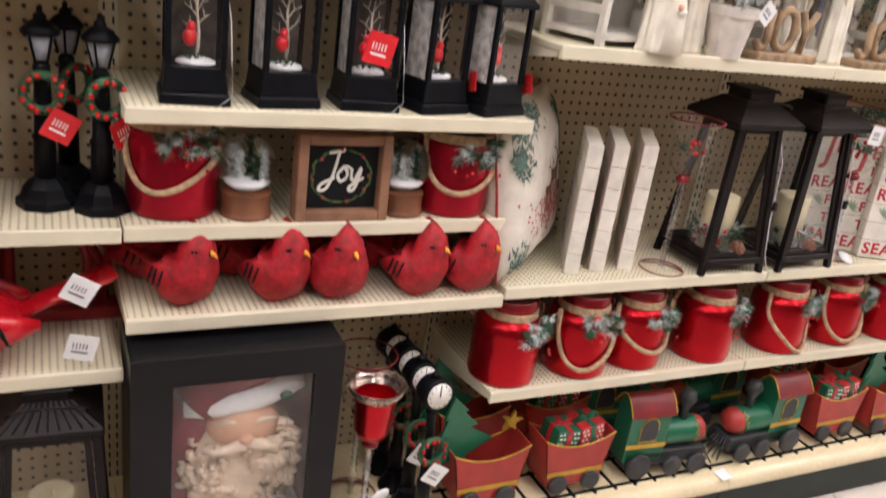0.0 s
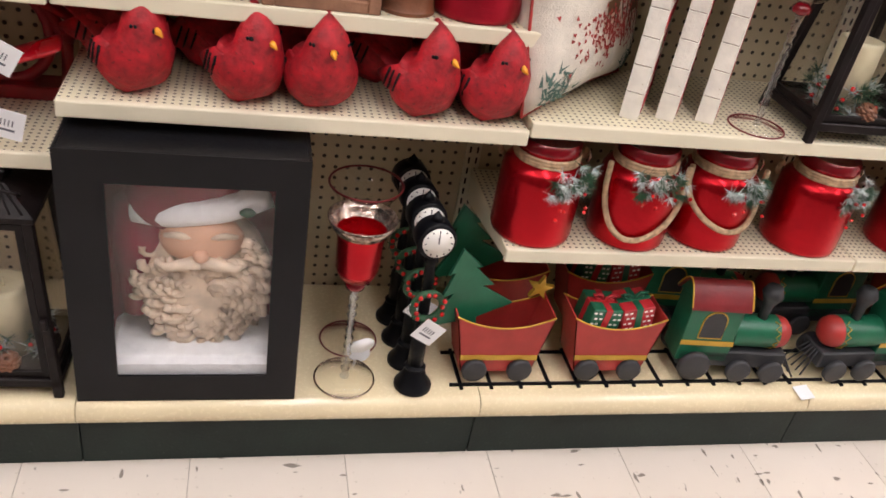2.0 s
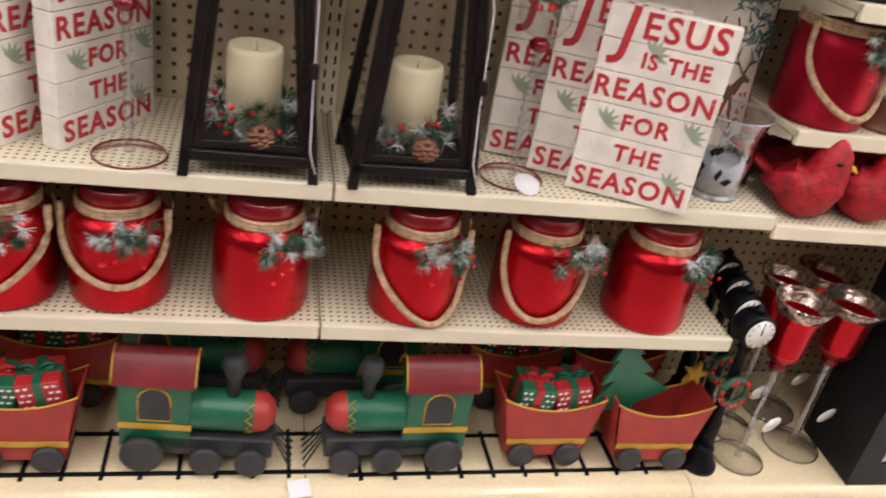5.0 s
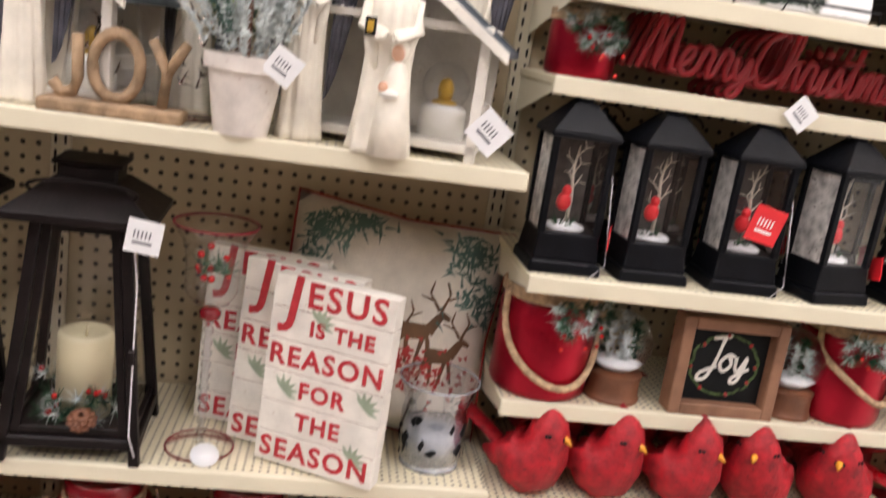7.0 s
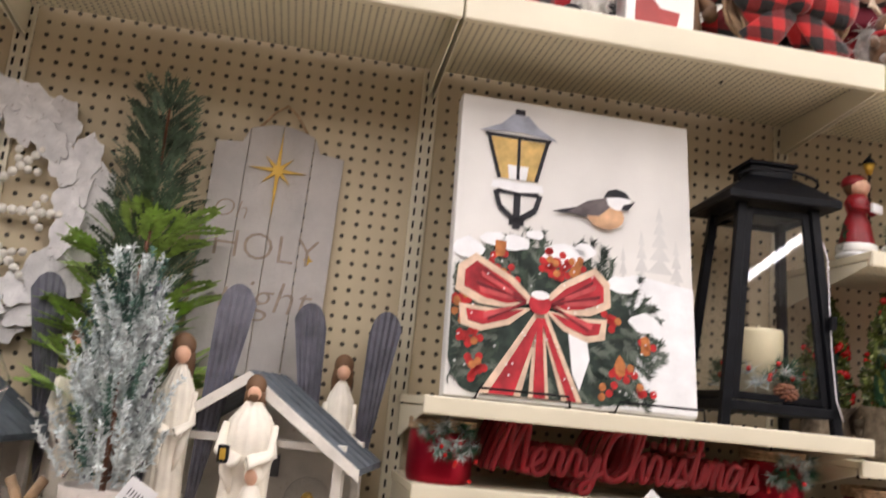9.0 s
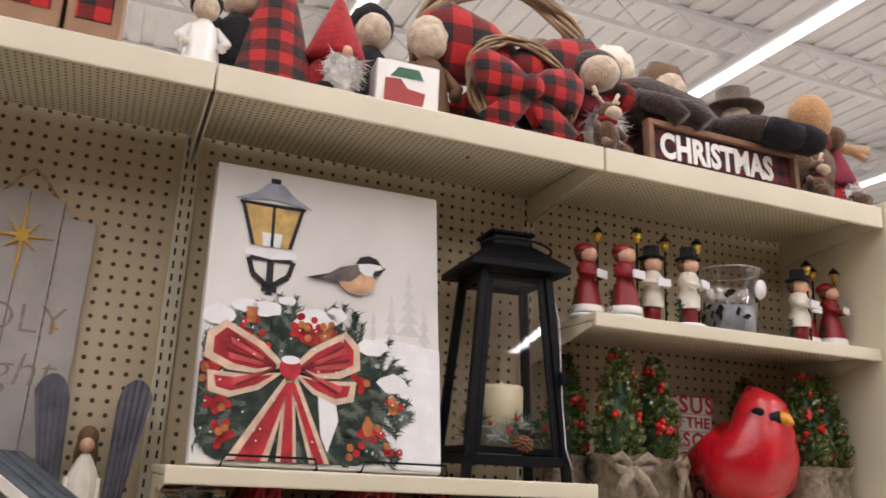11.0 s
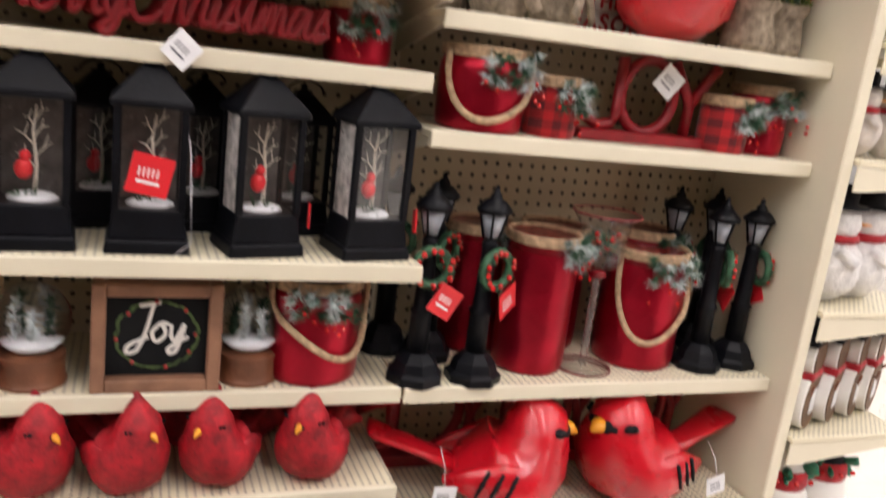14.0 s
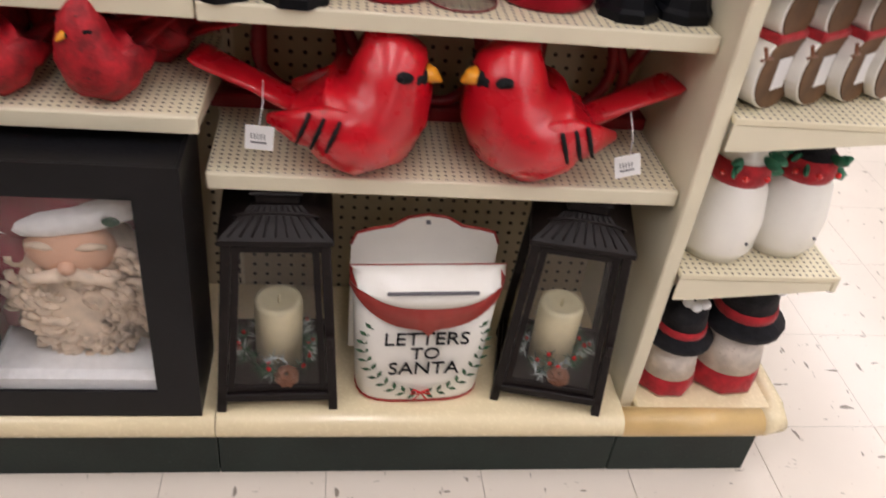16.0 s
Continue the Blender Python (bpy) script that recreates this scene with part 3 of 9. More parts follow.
def price_tag(x, y, z, size=0.045, material=None, parent=None, turn=(8, 45, 0), name="price_tag"):
    """A square card tag with printed bars."""
    h = size / 2
    t = part(name, box(-h, h, -0.0006, 0.0006, -h, h), material or PAPER, parent, "white square price tag" if material is None else "red card tag")
    t.matrix_basis = pose(x, y, z, *turn)
    bm = None
    for i in range(5):
        bm = box(-h * 0.6 + i * h * 0.22, -h * 0.52 + i * h * 0.22, -0.0012, -0.0007, -h * 0.1, h * 0.35, 0, bm)
    bm = box(-h * 0.6, h * 0.5, -0.0012, -0.0007, -h * 0.45, -h * 0.3, 0, bm)
    b = part("print", bm, INK if material is None else PAPER, t)
    return t


def round_tag(x, y, z, r, parent, turn=(10, 0, 15)):
    own = lathe([(r, -0.0005), (r, 0.0005)], 20)
    bmesh.ops.transform(own, matrix=Matrix.Rotation(radians(90), 4, "X"), verts=own.verts)
    t = part("round_tag", own, PAPER, parent, "round white paper tag")
    t.matrix_basis = pose(x, y, z, *turn)
    return t


def jar(m, r, h, seed, handle="front", neck=True, group="red jars", mat_body=None, sprig_at=0.35, label="satin red glass jar with jute rope handle and frosted sprig"):
    """A red jar with a rope round its neck, a rope handle and a frosted sprig."""
    rng = random.Random(seed)
    j = thing("red_jar", label, "jar", group, m=m)
    sh = h * 0.70 if neck else h * 0.86
    nr = r * 0.72 if neck else r * 0.93
    prof = [(0.0, 0.0), (r * 0.90, 0.0), (r * 0.97, 0.004), (r, 0.014), (r, sh * 0.9), (r * 0.985, sh * 0.97), (r * 0.93, sh + h * 0.035), (r * 0.83 if neck else nr, sh + h * 0.075), (nr, sh + h * 0.10), (nr, h * 0.9)]
    smooth(part("jar_body", lathe(prof, 36), mat_body or RED_SATIN, j), 50)
    smooth(part("lid", lathe([(nr * 0.98, h * 0.9), (nr * 1.05, h * 0.905), (nr * 1.05, h * 0.97), (nr * 0.97, h), (nr * 0.5, h * 0.985), (0, h * 0.985)], 30), RED_DARK, j, "dark red rim"), 40)
    zr = sh + h * 0.13
    bm = None
    for k in range(3):
        bm = tube(ring_pts(0, 0, 0, nr + 0.003, 28), 0.0035, 6, bm, True)
        if k < 2:
            bmesh.ops.translate(bm, verts=bm.verts, vec=(0, -0.006, 0))
    bmesh.ops.transform(bm, matrix=Matrix.Translation((0, 0, zr + 0.006)) @ Matrix.Rotation(radians(90), 4, "X"), verts=bm.verts)
    part("rope_wrap", bm, ROPE, j)
    if handle:
        pts = []
        drop = rng.uniform(0.62, 0.88) * zr if handle == "front" else zr * 0.35
        tilt = rng.uniform(-0.03, 0.03)
        ry = r + 0.007
        for i in range(25):
            a = math.pi * i / 24
            x = -math.cos(a) * (r * 1.0)
            yy = math.sqrt(max(0, 1 - (x / (r * 1.06)) ** 2)) * ry
            if handle == "front":
                pts.append((x, -yy, zr - drop * math.sin(a) ** 0.58 + tilt * math.sin(2 * a)))
            else:
                pts.append((x * 1.06, yy * 0.9, zr - drop * math.sin(a)))
        part("rope_handle", tube(pts, 0.0058, 8), ROPE, j)
        part("handle_hook", tube([(r * 1.0, -0.004, zr - 0.012), (r * 1.04, -0.004, zr), (r * 0.99, -0.003, zr + 0.01)], 0.002, 6), MERCURY, j)
    ax = sprig_at
    spots = []
    for i in range(26):
        a = radians(-90) + ax + rng.uniform(-0.6, 0.6)
        rr = max(nr, r * 0.9) + rng.uniform(0.004, 0.024)
        spots.append(((rr * math.cos(a), rr * math.sin(a), zr + 0.006 - rng.uniform(0, 0.05)), (math.cos(a), math.sin(a), -0.5)))
    part("frosted_sprig", needles(spots[:13], 0.022, 0.0009, 52, rng, droop=0.2), SPRIG_TIP, j)
    part("pine_sprig", needles(spots[9:], 0.023, 0.0009, 48, rng, droop=0.2), PINE, j)
    bs = [(p[0] * 1.12 + rng.uniform(-0.01, 0.02), p[1] * 1.12 - 0.004, p[2] - 0.018 - rng.uniform(0, 0.025)) for p, _ in spots[:7]]
    part("berries", berries(bs, 0.0038), BERRY, j)
    return j


def tapered_lantern(m, w, d, h, metal, seed, label, hook=True, tag=True, group="tapered lanterns", solid_top=False, candle_h=0.30, eave=1.12, body_part=0.80, roof_k=0.8, top=0.66, stiles=True):
    """A lantern with four slanting posts, glass, a stepped roof and a candle in greens."""
    rng = random.Random(seed)
    L = thing("candle_lantern", label, "lantern", group, m=m)
    foot, body = h * 0.055, h * body_part
    tw, td = w * top, d * top

    def at(z):
        f = (z - 0) / body
        return w + (tw - w) * f, d + (td - d) * f
    t = w * 0.075
    # base tray on short legs
    aw, ad = at(foot)
    part("base", frustum(aw, ad, at(foot + t * 1.1)[0], at(foot + t * 1.1)[1], foot, foot + t * 1.1, None, 0.002), metal, L)
    for sx in (-1, 1):
        for sy in (-1, 1):
            x0, y0 = sx * (w / 2 - t / 2), sy * (d / 2 - t / 2)
            x1, y1 = sx * (tw / 2 - t / 2), sy * (td / 2 - t / 2)
            own = bmesh.new()
            lo = [own.verts.new((x0 + a * t / 2, y0 + b * t / 2, 0)) for a, b in ((-1, -1), (1, -1), (1, 1), (-1, 1))]
            hi = [own.verts.new((x1 + a * t / 2, y1 + b * t / 2, body)) for a, b in ((-1, -1), (1, -1), (1, 1), (-1, 1))]
            own.faces.new(lo[::-1]); own.faces.new(hi)
            for i in range(4):
                own.faces.new((lo[i], lo[(i + 1) % 4], hi[(i + 1) % 4], hi[i]))
            bmesh.ops.bevel(own, geom=own.edges[:], offset=0.0012, segments=1, affect="EDGES")
            part("post", own, metal, L)
    # door frame on the front: inner rails
    zt, zb = body - t * 1.2, foot + t * 1.2
    for z0, z1 in ((zb, zb + t * 0.8), (zt, zt + t * 0.8)):
        for face in (0, 1):
            ww, dd = at((z0 + z1) / 2)
            if face == 0:
                for s in (-1, 1):
                    part("rail", box(-ww / 2 + t, ww / 2 - t, s * (dd / 2 - t * 0.6) - 0.003, s * (dd / 2 - t * 0.6) + 0.003, z0, z1, 0.001), metal, L)
            else:
                for s in (-1, 1):
                    part("rail", box(s * (ww / 2 - t * 0.6) - 0.003, s * (ww / 2 - t * 0.6) + 0.003, -dd / 2 + t, dd / 2 - t, z0, z1, 0.001), metal, L)
    aw, ad = at(zb)
    bw, bd = at(zt + t * 0.8)
    if stiles:
        for sx in (-1, 1):
            own = bmesh.new()
            yl, yh = -ad / 2 + t * 0.6, -bd / 2 + t * 0.6
            xl, xh = sx * (aw / 2 - t * 1.5), sx * (bw / 2 - t * 1.5)
            lo = [own.verts.new((xl + a * t * 0.36, yl + b * 0.004, zb)) for a, b in ((-1, -1), (1, -1), (1, 1), (-1, 1))]
            hi = [own.verts.new((xh + a * t * 0.36, yh + b * 0.004, zt + t * 0.8)) for a, b in ((-1, -1), (1, -1), (1, 1), (-1, 1))]
            own.faces.new(lo[::-1])
            own.faces.new(hi)
            for i in range(4):
                own.faces.new((lo[i], lo[(i + 1) % 4], hi[(i + 1) % 4], hi[i]))
            part("door_stile", own, metal, L)
    for i, (s, ax) in enumerate(((-1, "y"), (1, "y"), (-1, "x"), (1, "x"))):
        own = bmesh.new()
        if ax == "y":
            v = [(-aw / 2 + t, s * (ad / 2 - t * 0.6), zb), (aw / 2 - t, s * (ad / 2 - t * 0.6), zb), (bw / 2 - t, s * (bd / 2 - t * 0.6), zt + t * 0.8), (-bw / 2 + t, s * (bd / 2 - t * 0.6), zt + t * 0.8)]
        else:
            v = [(s * (aw / 2 - t * 0.6), -ad / 2 + t, zb), (s * (aw / 2 - t * 0.6), ad / 2 - t, zb), (s * (bw / 2 - t * 0.6), bd / 2 - t, zt + t * 0.8), (s * (bw / 2 - t * 0.6), -bd / 2 + t, zt + t * 0.8)]
        own.faces.new([own.verts.new(p) for p in v])
        p = part("pane", own, GLASS, L, "clear glass pane")
        p.visible_shadow = False
    # inner door stile and latch
    aw, ad = at(zb + 0.02)
    part("latch", box(aw * 0.40, aw * 0.46, -ad / 2 - 0.006, -ad / 2 + 0.004, h * 0.36, h * 0.41, 0.002), metal, L)
    # roof
    rw, rd = w * eave, d * eave
    part("eave", frustum(rw, rd, rw * 1.0, rd * 1.0, body, body + h * 0.03, None, 0.002), metal, L)
    k15, k21, k23 = h * 0.15 * roof_k, h * 0.21 * roof_k, h * 0.225 * roof_k
    roof = part("roof", frustum(rw * 0.98, rd * 0.98, rw * 0.44, rd * 0.44, body + h * 0.03, body + k15), metal, L)
    if solid_top:
        for i in range(9):
            x = (-0.45 + i * 0.1125) * rw * 0.9
            part("roof_rib", tube([(x, -rd * 0.47, body + h * 0.035), (x * 0.46, -rd * 0.225, body + k15 - 0.001)], 0.002, 5), metal, roof)
    part("chimney", box(-rw * 0.2, rw * 0.2, -rd * 0.2, rd * 0.2, body + k15 - 0.002, body + k21, 0.004), metal, L)
    part("cap", box(-rw * 0.235, rw * 0.235, -rd * 0.235, rd * 0.235, body + k21 - 0.002, body + k23, 0.003), metal, L)
    if hook:
        part("carry_ring", tube([(rw * 0.36 * math.cos(a), -rd * 0.33 - 0.01 * math.sin(a), body + k15 * 0.8 + rw * 0.08 * math.sin(a)) for a in [math.pi * 2 * i / 20 for i in range(20)]], 0.0028, 6, None, True), metal, L)
    # candle in greens
    cr = w * 0.2
    ch = h * candle_h
    z0 = foot + t * 1.1
    c = part("candle", lathe([(0, 0), (cr, 0), (cr, ch * 0.93), (cr * 0.96, ch * 0.99), (cr * 0.8, ch), (cr * 0.6, ch * 0.95), (0, ch * 0.93)], 26), CANDLE, L, "ivory pillar candle")
    c.matrix_basis = pose(0, 0, z0)
    part("wick", tube([(0, 0, ch * 0.93), (0.001, 0, ch * 1.06)], 0.0025, 6), CANDLE, c)
    spots = []
    for i in range(44):
        a = rng.uniform(0, 2 * math.pi)
        rr = cr * rng.uniform(1.05, 1.6)
        spots.append(((rr * math.cos(a), rr * math.sin(a), z0 + rng.uniform(0.006, h * 0.13)), (math.cos(a), math.sin(a), 0.7)))
    part("greenery", needles(spots[:28], h * 0.06, 0.0013, 30, rng), PINE, L, "green pine sprigs")
    part("frosted_greenery", needles(spots[28:], h * 0.06, 0.0013, 26, rng), SPRIG_TIP, L)
    part("berries", berries([(p[0] * 1.1, p[1] * 1.1, p[2] + 0.006) for p, _ in spots[::3]], 0.0048), BERRY, L)
    cone = bmesh.new()
    for i in range(7):
        for k in range(8):
            a = 2 * math.pi * (k + i * 0.5) / 8
            rr = 0.017 * math.sin(math.pi * (i + 1.2) / 8.6)
            cone = ball(0.006, 0.006, 0.0022, (rr * math.cos(a), rr * math.sin(a), 0.004 + i * 0.004), cone, 6, 4)
    pc = part("pine_cone", cone, WALNUT, L, "small brown pine cone")
    pc.matrix_basis = pose(cr * 0.35, -cr * 1.55, z0 + 0.006, 25, 0, 0)
    if tag:
        part("tag_string", tube([(w * 0.36, -d * 0.33, h * 0.72), (w * 0.40, -d * 0.40, h * 0.62), (w * 0.41, -d * 0.46, h * 0.3), (w * 0.42, -d * 0.53, h * 0.12), (w * 0.47, -d * 0.55, h * 0.05)], 0.0012, 5), STRING, L)
    return L


def cardinal(m, size, material, seed, group, label, name="cardinal_figurine", crest=1.0, marks=True):
    """A fat cardinal that looks along +x, one piece."""
    s = size
    rng = random.Random(seed)
    body = loft([(-0.30 * s, 0, 0.36 * s, 0.06 * s, 0.035 * s), (-0.24 * s, 0, 0.37 * s, 0.13 * s, 0.09 * s), (-0.17 * s, 0, 0.365 * s, 0.22 * s, 0.18 * s), (-0.08 * s, 0, 0.36 * s, 0.30 * s, 0.27 * s), (0.02 * s, 0, 0.37 * s, 0.335 * s, 0.325 * s), (0.11 * s, 0, 0.42 * s, 0.33 * s, 0.31 * s), (0.17 * s, 0, 0.50 * s, 0.29 * s, 0.245 * s), (0.19 * s, 0, 0.60 * s, 0.235 * s, 0.20 * s), (0.19 * s, 0, 0.69 * s, 0.20 * s, 0.185 * s), (0.185 * s, 0, 0.77 * s, 0.175 * s, 0.165 * s), (0.165 * s, 0, 0.85 * s, 0.115 * s, 0.125 * s), (0.13 * s, 0, 0.93 * s, 0.05 * s, 0.075 * s), (0.10 * s, 0, 1.0 * s, 0.012 * s, 0.02 * s)], 22)
    for v in body.verts:
        if v.co.z > 0.84 * s:
            v.co.z = 0.84 * s + (v.co.z - 0.84 * s) * crest
    lowest = min(v.co.z for v in body.verts)
    for v in body.verts:
        v.co.z = max(v.co.z, lowest + 0.02 * s) - lowest - 0.02 * s
    rough_up(body, 0.02 * s, 9 / s, seed)
    z0 = -lowest - 0.02 * s
    tail = loft([(-0.26 * s, 0, 0.38 * s + z0, 0.09 * s, 0.05 * s), (-0.45 * s, 0, 0.47 * s + z0, 0.09 * s, 0.035 * s), (-0.72 * s, 0, 0.58 * s + z0, 0.115 * s, 0.03 * s), (-0.76 * s, 0, 0.60 * s + z0, 0.10 * s, 0.02 * s)], 12)
    pieces = [(body, material), (tail, material)]
    f = 0.62 if crest == 1.0 else 1.0
    mask = ball(0.075 * s, 0.13 * s * f, 0.075 * s * f, (0.31 * s, 0, 0.685 * s + z0), None, 12, 8)
    for sy in (-1, 1):
        mask = ball(0.055 * s * f, 0.028 * s * f, 0.034 * s * f, (0.275 * s, sy * 0.150 * s, 0.725 * s + z0), mask, 10, 6)
    pieces.append((mask, CHALK))
    beak = loft([(0.35 * s, 0, 0.69 * s + z0, 0.06 * s * f, 0.055 * s * f), (0.39 * s, 0, 0.68 * s + z0, 0.046 * s * f, 0.044 * s * f), (0.435 * s, 0, 0.655 * s + z0, 0.008 * s, 0.008 * s)], 10)
    pieces.append((beak, YELLOW))
    eyes = None
    wing = None
    for sy in (-1, 1):
        eyes = ball(0.018 * s, 0.012 * s, 0.018 * s, (0.27 * s, sy * 0.18 * s, 0.73 * s + z0), eyes, 8, 6)
        wing = loft([(-0.34 * s, 0, 0.38 * s + z0, 0.02 * s, 0.03 * s), (-0.2 * s, 0, 0.385 * s + z0, 0.045 * s, 0.10 * s), (0.0, 0, 0.43 * s + z0, 0.05 * s, 0.15 * s), (0.10 * s, 0, 0.46 * s + z0, 0.03 * s, 0.09 * s), (0.14 * s, 0, 0.47 * s + z0, 0.01 * s, 0.02 * s)], 12)
        for v in wing.verts:
            v.co.y += sy * (0.285 * s - 0.9 * abs(v.co.x) * 0.32)
        pieces.append((wing, material))
        strokes = None
        for i in range(3):
            xx = -0.13 * s + i * 0.075 * s
            yy = sy * (0.332 * s - 0.29 * abs(xx))
            strokes = loft([(xx + 0.02 * s, 0, 0.52 * s + z0, 0.012 * s, 0.010 * s), (xx - 0.01 * s, 0, 0.42 * s + z0, 0.016 * s, 0.014 * s), (xx - 0.04 * s, 0, 0.33 * s + z0, 0.008 * s, 0.008 * s)], 6, strokes)
            for v in strokes.verts[-18:]:
                v.co.y += yy
        if marks:
            pieces.append((strokes, CHALK))
        else:
            strokes.free()
    pieces.append((eyes, BLACK))
    return multi(name, pieces, m, label, "bird figurine", group)


def wreath_ring(r, t, seed, parent, at, leaf=None):
    """A small wreath of leaves with red bows."""
    rng = random.Random(seed)
    spots = []
    for i in range(26):
        a = 2 * math.pi * i / 26
        spots.append(((r * math.cos(a), rng.uniform(-t, t) * 0.5, r * math.sin(a)), (math.cos(a) * rng.uniform(-1, 1), -0.5, math.sin(a) * rng.uniform(-1, 1))))
    w = part("wreath", tube(ring_pts(0, 0, 0, r, 22), t * 0.6, 8, None, True), leaf or PINE, parent, "small green wreath with red berries")
    w.matrix_basis = pose(*at)
    part("leaves", needles(spots, t * 1.2, 0.0022, 7, rng), leaf or PINE, w)
    bm = None
    for i in range(11):
        a = 2 * math.pi * (i + rng.uniform(-0.2, 0.2)) / 11
        bm = ball(t * 0.42, t * 0.38, t * 0.42, (r * math.cos(a) + rng.uniform(-1, 1) * t * 0.4, -t * 0.6, r * math.sin(a)), bm, 7, 5)
    part("red_berries", bm, BERRY, w)
    return w


def water_lantern(m, seed, tag, label="black plastic water lantern with lit cardinal tree scene"):
    rng = random.Random(seed)
    L = thing("water_lantern", label, "lantern", "water lanterns", m=m)
    w, h = 0.104, 0.245
    part("base", frustum(w, w * 0.9, w * 0.96, w * 0.86, 0, 0.018, frustum(w * 0.9, w * 0.8, w * 0.82, w * 0.72, 0.018, 0.056, None, 0.002), 0.003), BLACK, L)
    for sx in (-1, 1):
        for sy in (-1, 1):
            part("post", box(sx * w * 0.38 - 0.0045, sx * w * 0.38 + 0.0045, sy * w * 0.33 - 0.0045, sy * w * 0.33 + 0.0045, 0.055, 0.186, 0.001), BLACK, L)
    part("eave", frustum(w * 0.94, w * 0.84, w * 0.94, w * 0.84, 0.184, 0.192, None, 0.002), BLACK, L)
    part("roof", frustum(w * 0.94, w * 0.84, w * 0.26, w * 0.22, 0.192, 0.232, None, 0.001), BLACK, L)
    part("finial", lathe([(0.012, 0.231), (0.013, 0.236), (0.005, 0.24), (0.006, 0.246), (0, 0.25)], 12), BLACK, L)
    part("carry_ring", tube([(0.03 * math.cos(a), -0.012, 0.236 + 0.018 * math.sin(a)) for a in [math.pi * i / 12 for i in range(13)]], 0.0018, 6), BLACK, L)
    for s in (-1, 1):
        p = part("pane", prism([(-w * 0.34, 0.056), (w * 0.34, 0.056), (w * 0.34, 0.184), (-w * 0.34, 0.184)], s * w * 0.33 - 0.0005, s * w * 0.33 + 0.0005), GLASS, L, "clear glass pane")
        p.visible_shadow = False
    # dark sheet behind the scene, its colour stands in for interior shade
    part("dark_backing", box(-w * 0.335, w * 0.335, w * 0.30, w * 0.305, 0.056, 0.184), DIM_BACK, L, "dark grey back pane standing in for the dim interior")
    part("side_pane", box(-w * 0.385, -w * 0.375, -w * 0.28, w * 0.28, 0.056, 0.184), BIRCH, L, "frosted birch-printed side pane")
    p = part("side_glass", box(w * 0.375, w * 0.385, -w * 0.28, w * 0.28, 0.056, 0.184), GLASS, L)
    p.visible_shadow = False
    tree = tube([(0.004, 0, 0.056), (0.006, 0, 0.1), (0.002, 0, 0.14), (0.006, 0, 0.172)], 0.0032, 6, None, False, 0.4)
    for i in range(6):
        z = 0.098 + i * 0.0115 + rng.uniform(-0.003, 0.003)
        a = rng.uniform(-0.6, 0.6) + (0 if i % 2 else math.pi)
        k = rng.uniform(0.7, 1.15)
        tip = Vector((0.004 + 0.021 * k * math.cos(a), rng.uniform(-0.01, 0.01), z + 0.017 * k))
        mid = Vector((0.004 + 0.011 * k * math.cos(a), rng.uniform(-0.006, 0.006), z + 0.012))
        tree = tube([(0.004, 0, z), mid, tip], 0.0014, 5, tree, False, 0.4)
        tree = tube([mid, mid + Vector((rng.uniform(-0.006, 0.008), 0, 0.014 * k))], 0.001, 5, tree, False, 0.5)
    part("tiny_tree", tree, IVORY, L, "white bare miniature tree")
    part("snow_bed", ball(0.03, 0.024, 0.009, (0.002, 0, 0.057)), SNOW, L)
    bird = ball(0.0105, 0.009, 0.013, (-0.008, -0.012, 0.095))
    bird = ball(0.007, 0.006, 0.008, (-0.006, -0.013, 0.111), bird, 8, 6)
    part("tiny_cardinal", bird, RED_TAG, L, "tiny red cardinal")
    part("tiny_greens", needles([((-0.01, -0.01, 0.06), (0, -0.3, 1)), ((0.004, -0.012, 0.06), (0, -0.3, 1))], 0.024, 0.002, 10, rng), PINE, L)
    if seed % 5 in (0, 2):
        part("tag_string", tube([(0.040, -0.02, 0.18), (0.048, -0.034, 0.13), (0.050, -0.046, 0.07), (0.052, -0.054, 0.02), (0.030, -0.060, 0.002)], 0.0007, 5), STRING, L)
    if tag == "front":
        t = price_tag(0.0, -0.062, 0.105, 0.05, RED_TAG, L, (4, 12, 6), "hang_tag")
    elif tag == "side":
        t = price_tag(0.058, -0.035, 0.055, 0.034, RED_TAG, L, (0, 14, 70), "hang_tag")
    return L


def snow_globe(m, seed):
    rng = random.Random(seed)
    g = thing("snow_globe", "glass snow globe with frosted trees on walnut base", "snow globe", "snow globes", m=m)
    smooth(part("base", lathe([(0, 0), (0.047, 0), (0.048, 0.006), (0.045, 0.010), (0.044, 0.036), (0.046, 0.040), (0.046, 0.046), (0.036, 0.05), (0, 0.05)], 28), WALNUT, g, "turned walnut base"), 40)
    gl = part("globe", ball(0.053, 0.053, 0.053, (0, 0, 0.096), None, 28, 18), GLOBE_GLASS, g, "clear glass globe")
    gl.visible_shadow = False
    part("snow_bed", ball(0.040, 0.040, 0.014, (0, 0, 0.064)), SNOW, g)
    for i in range(5):
        a = 1.3 * i
        x, y, hh = 0.021 * math.cos(a), 0.017 * math.sin(a), rng.uniform(0.035, 0.055)
        part("tiny_tree", needles([((x, y, 0.07 + hh * k / 5), (0, 0, 0.3)) for k in range(6)], 0.014, 0.0016, 26, rng), PINE if i % 3 == 1 else FROST, g)
    return g


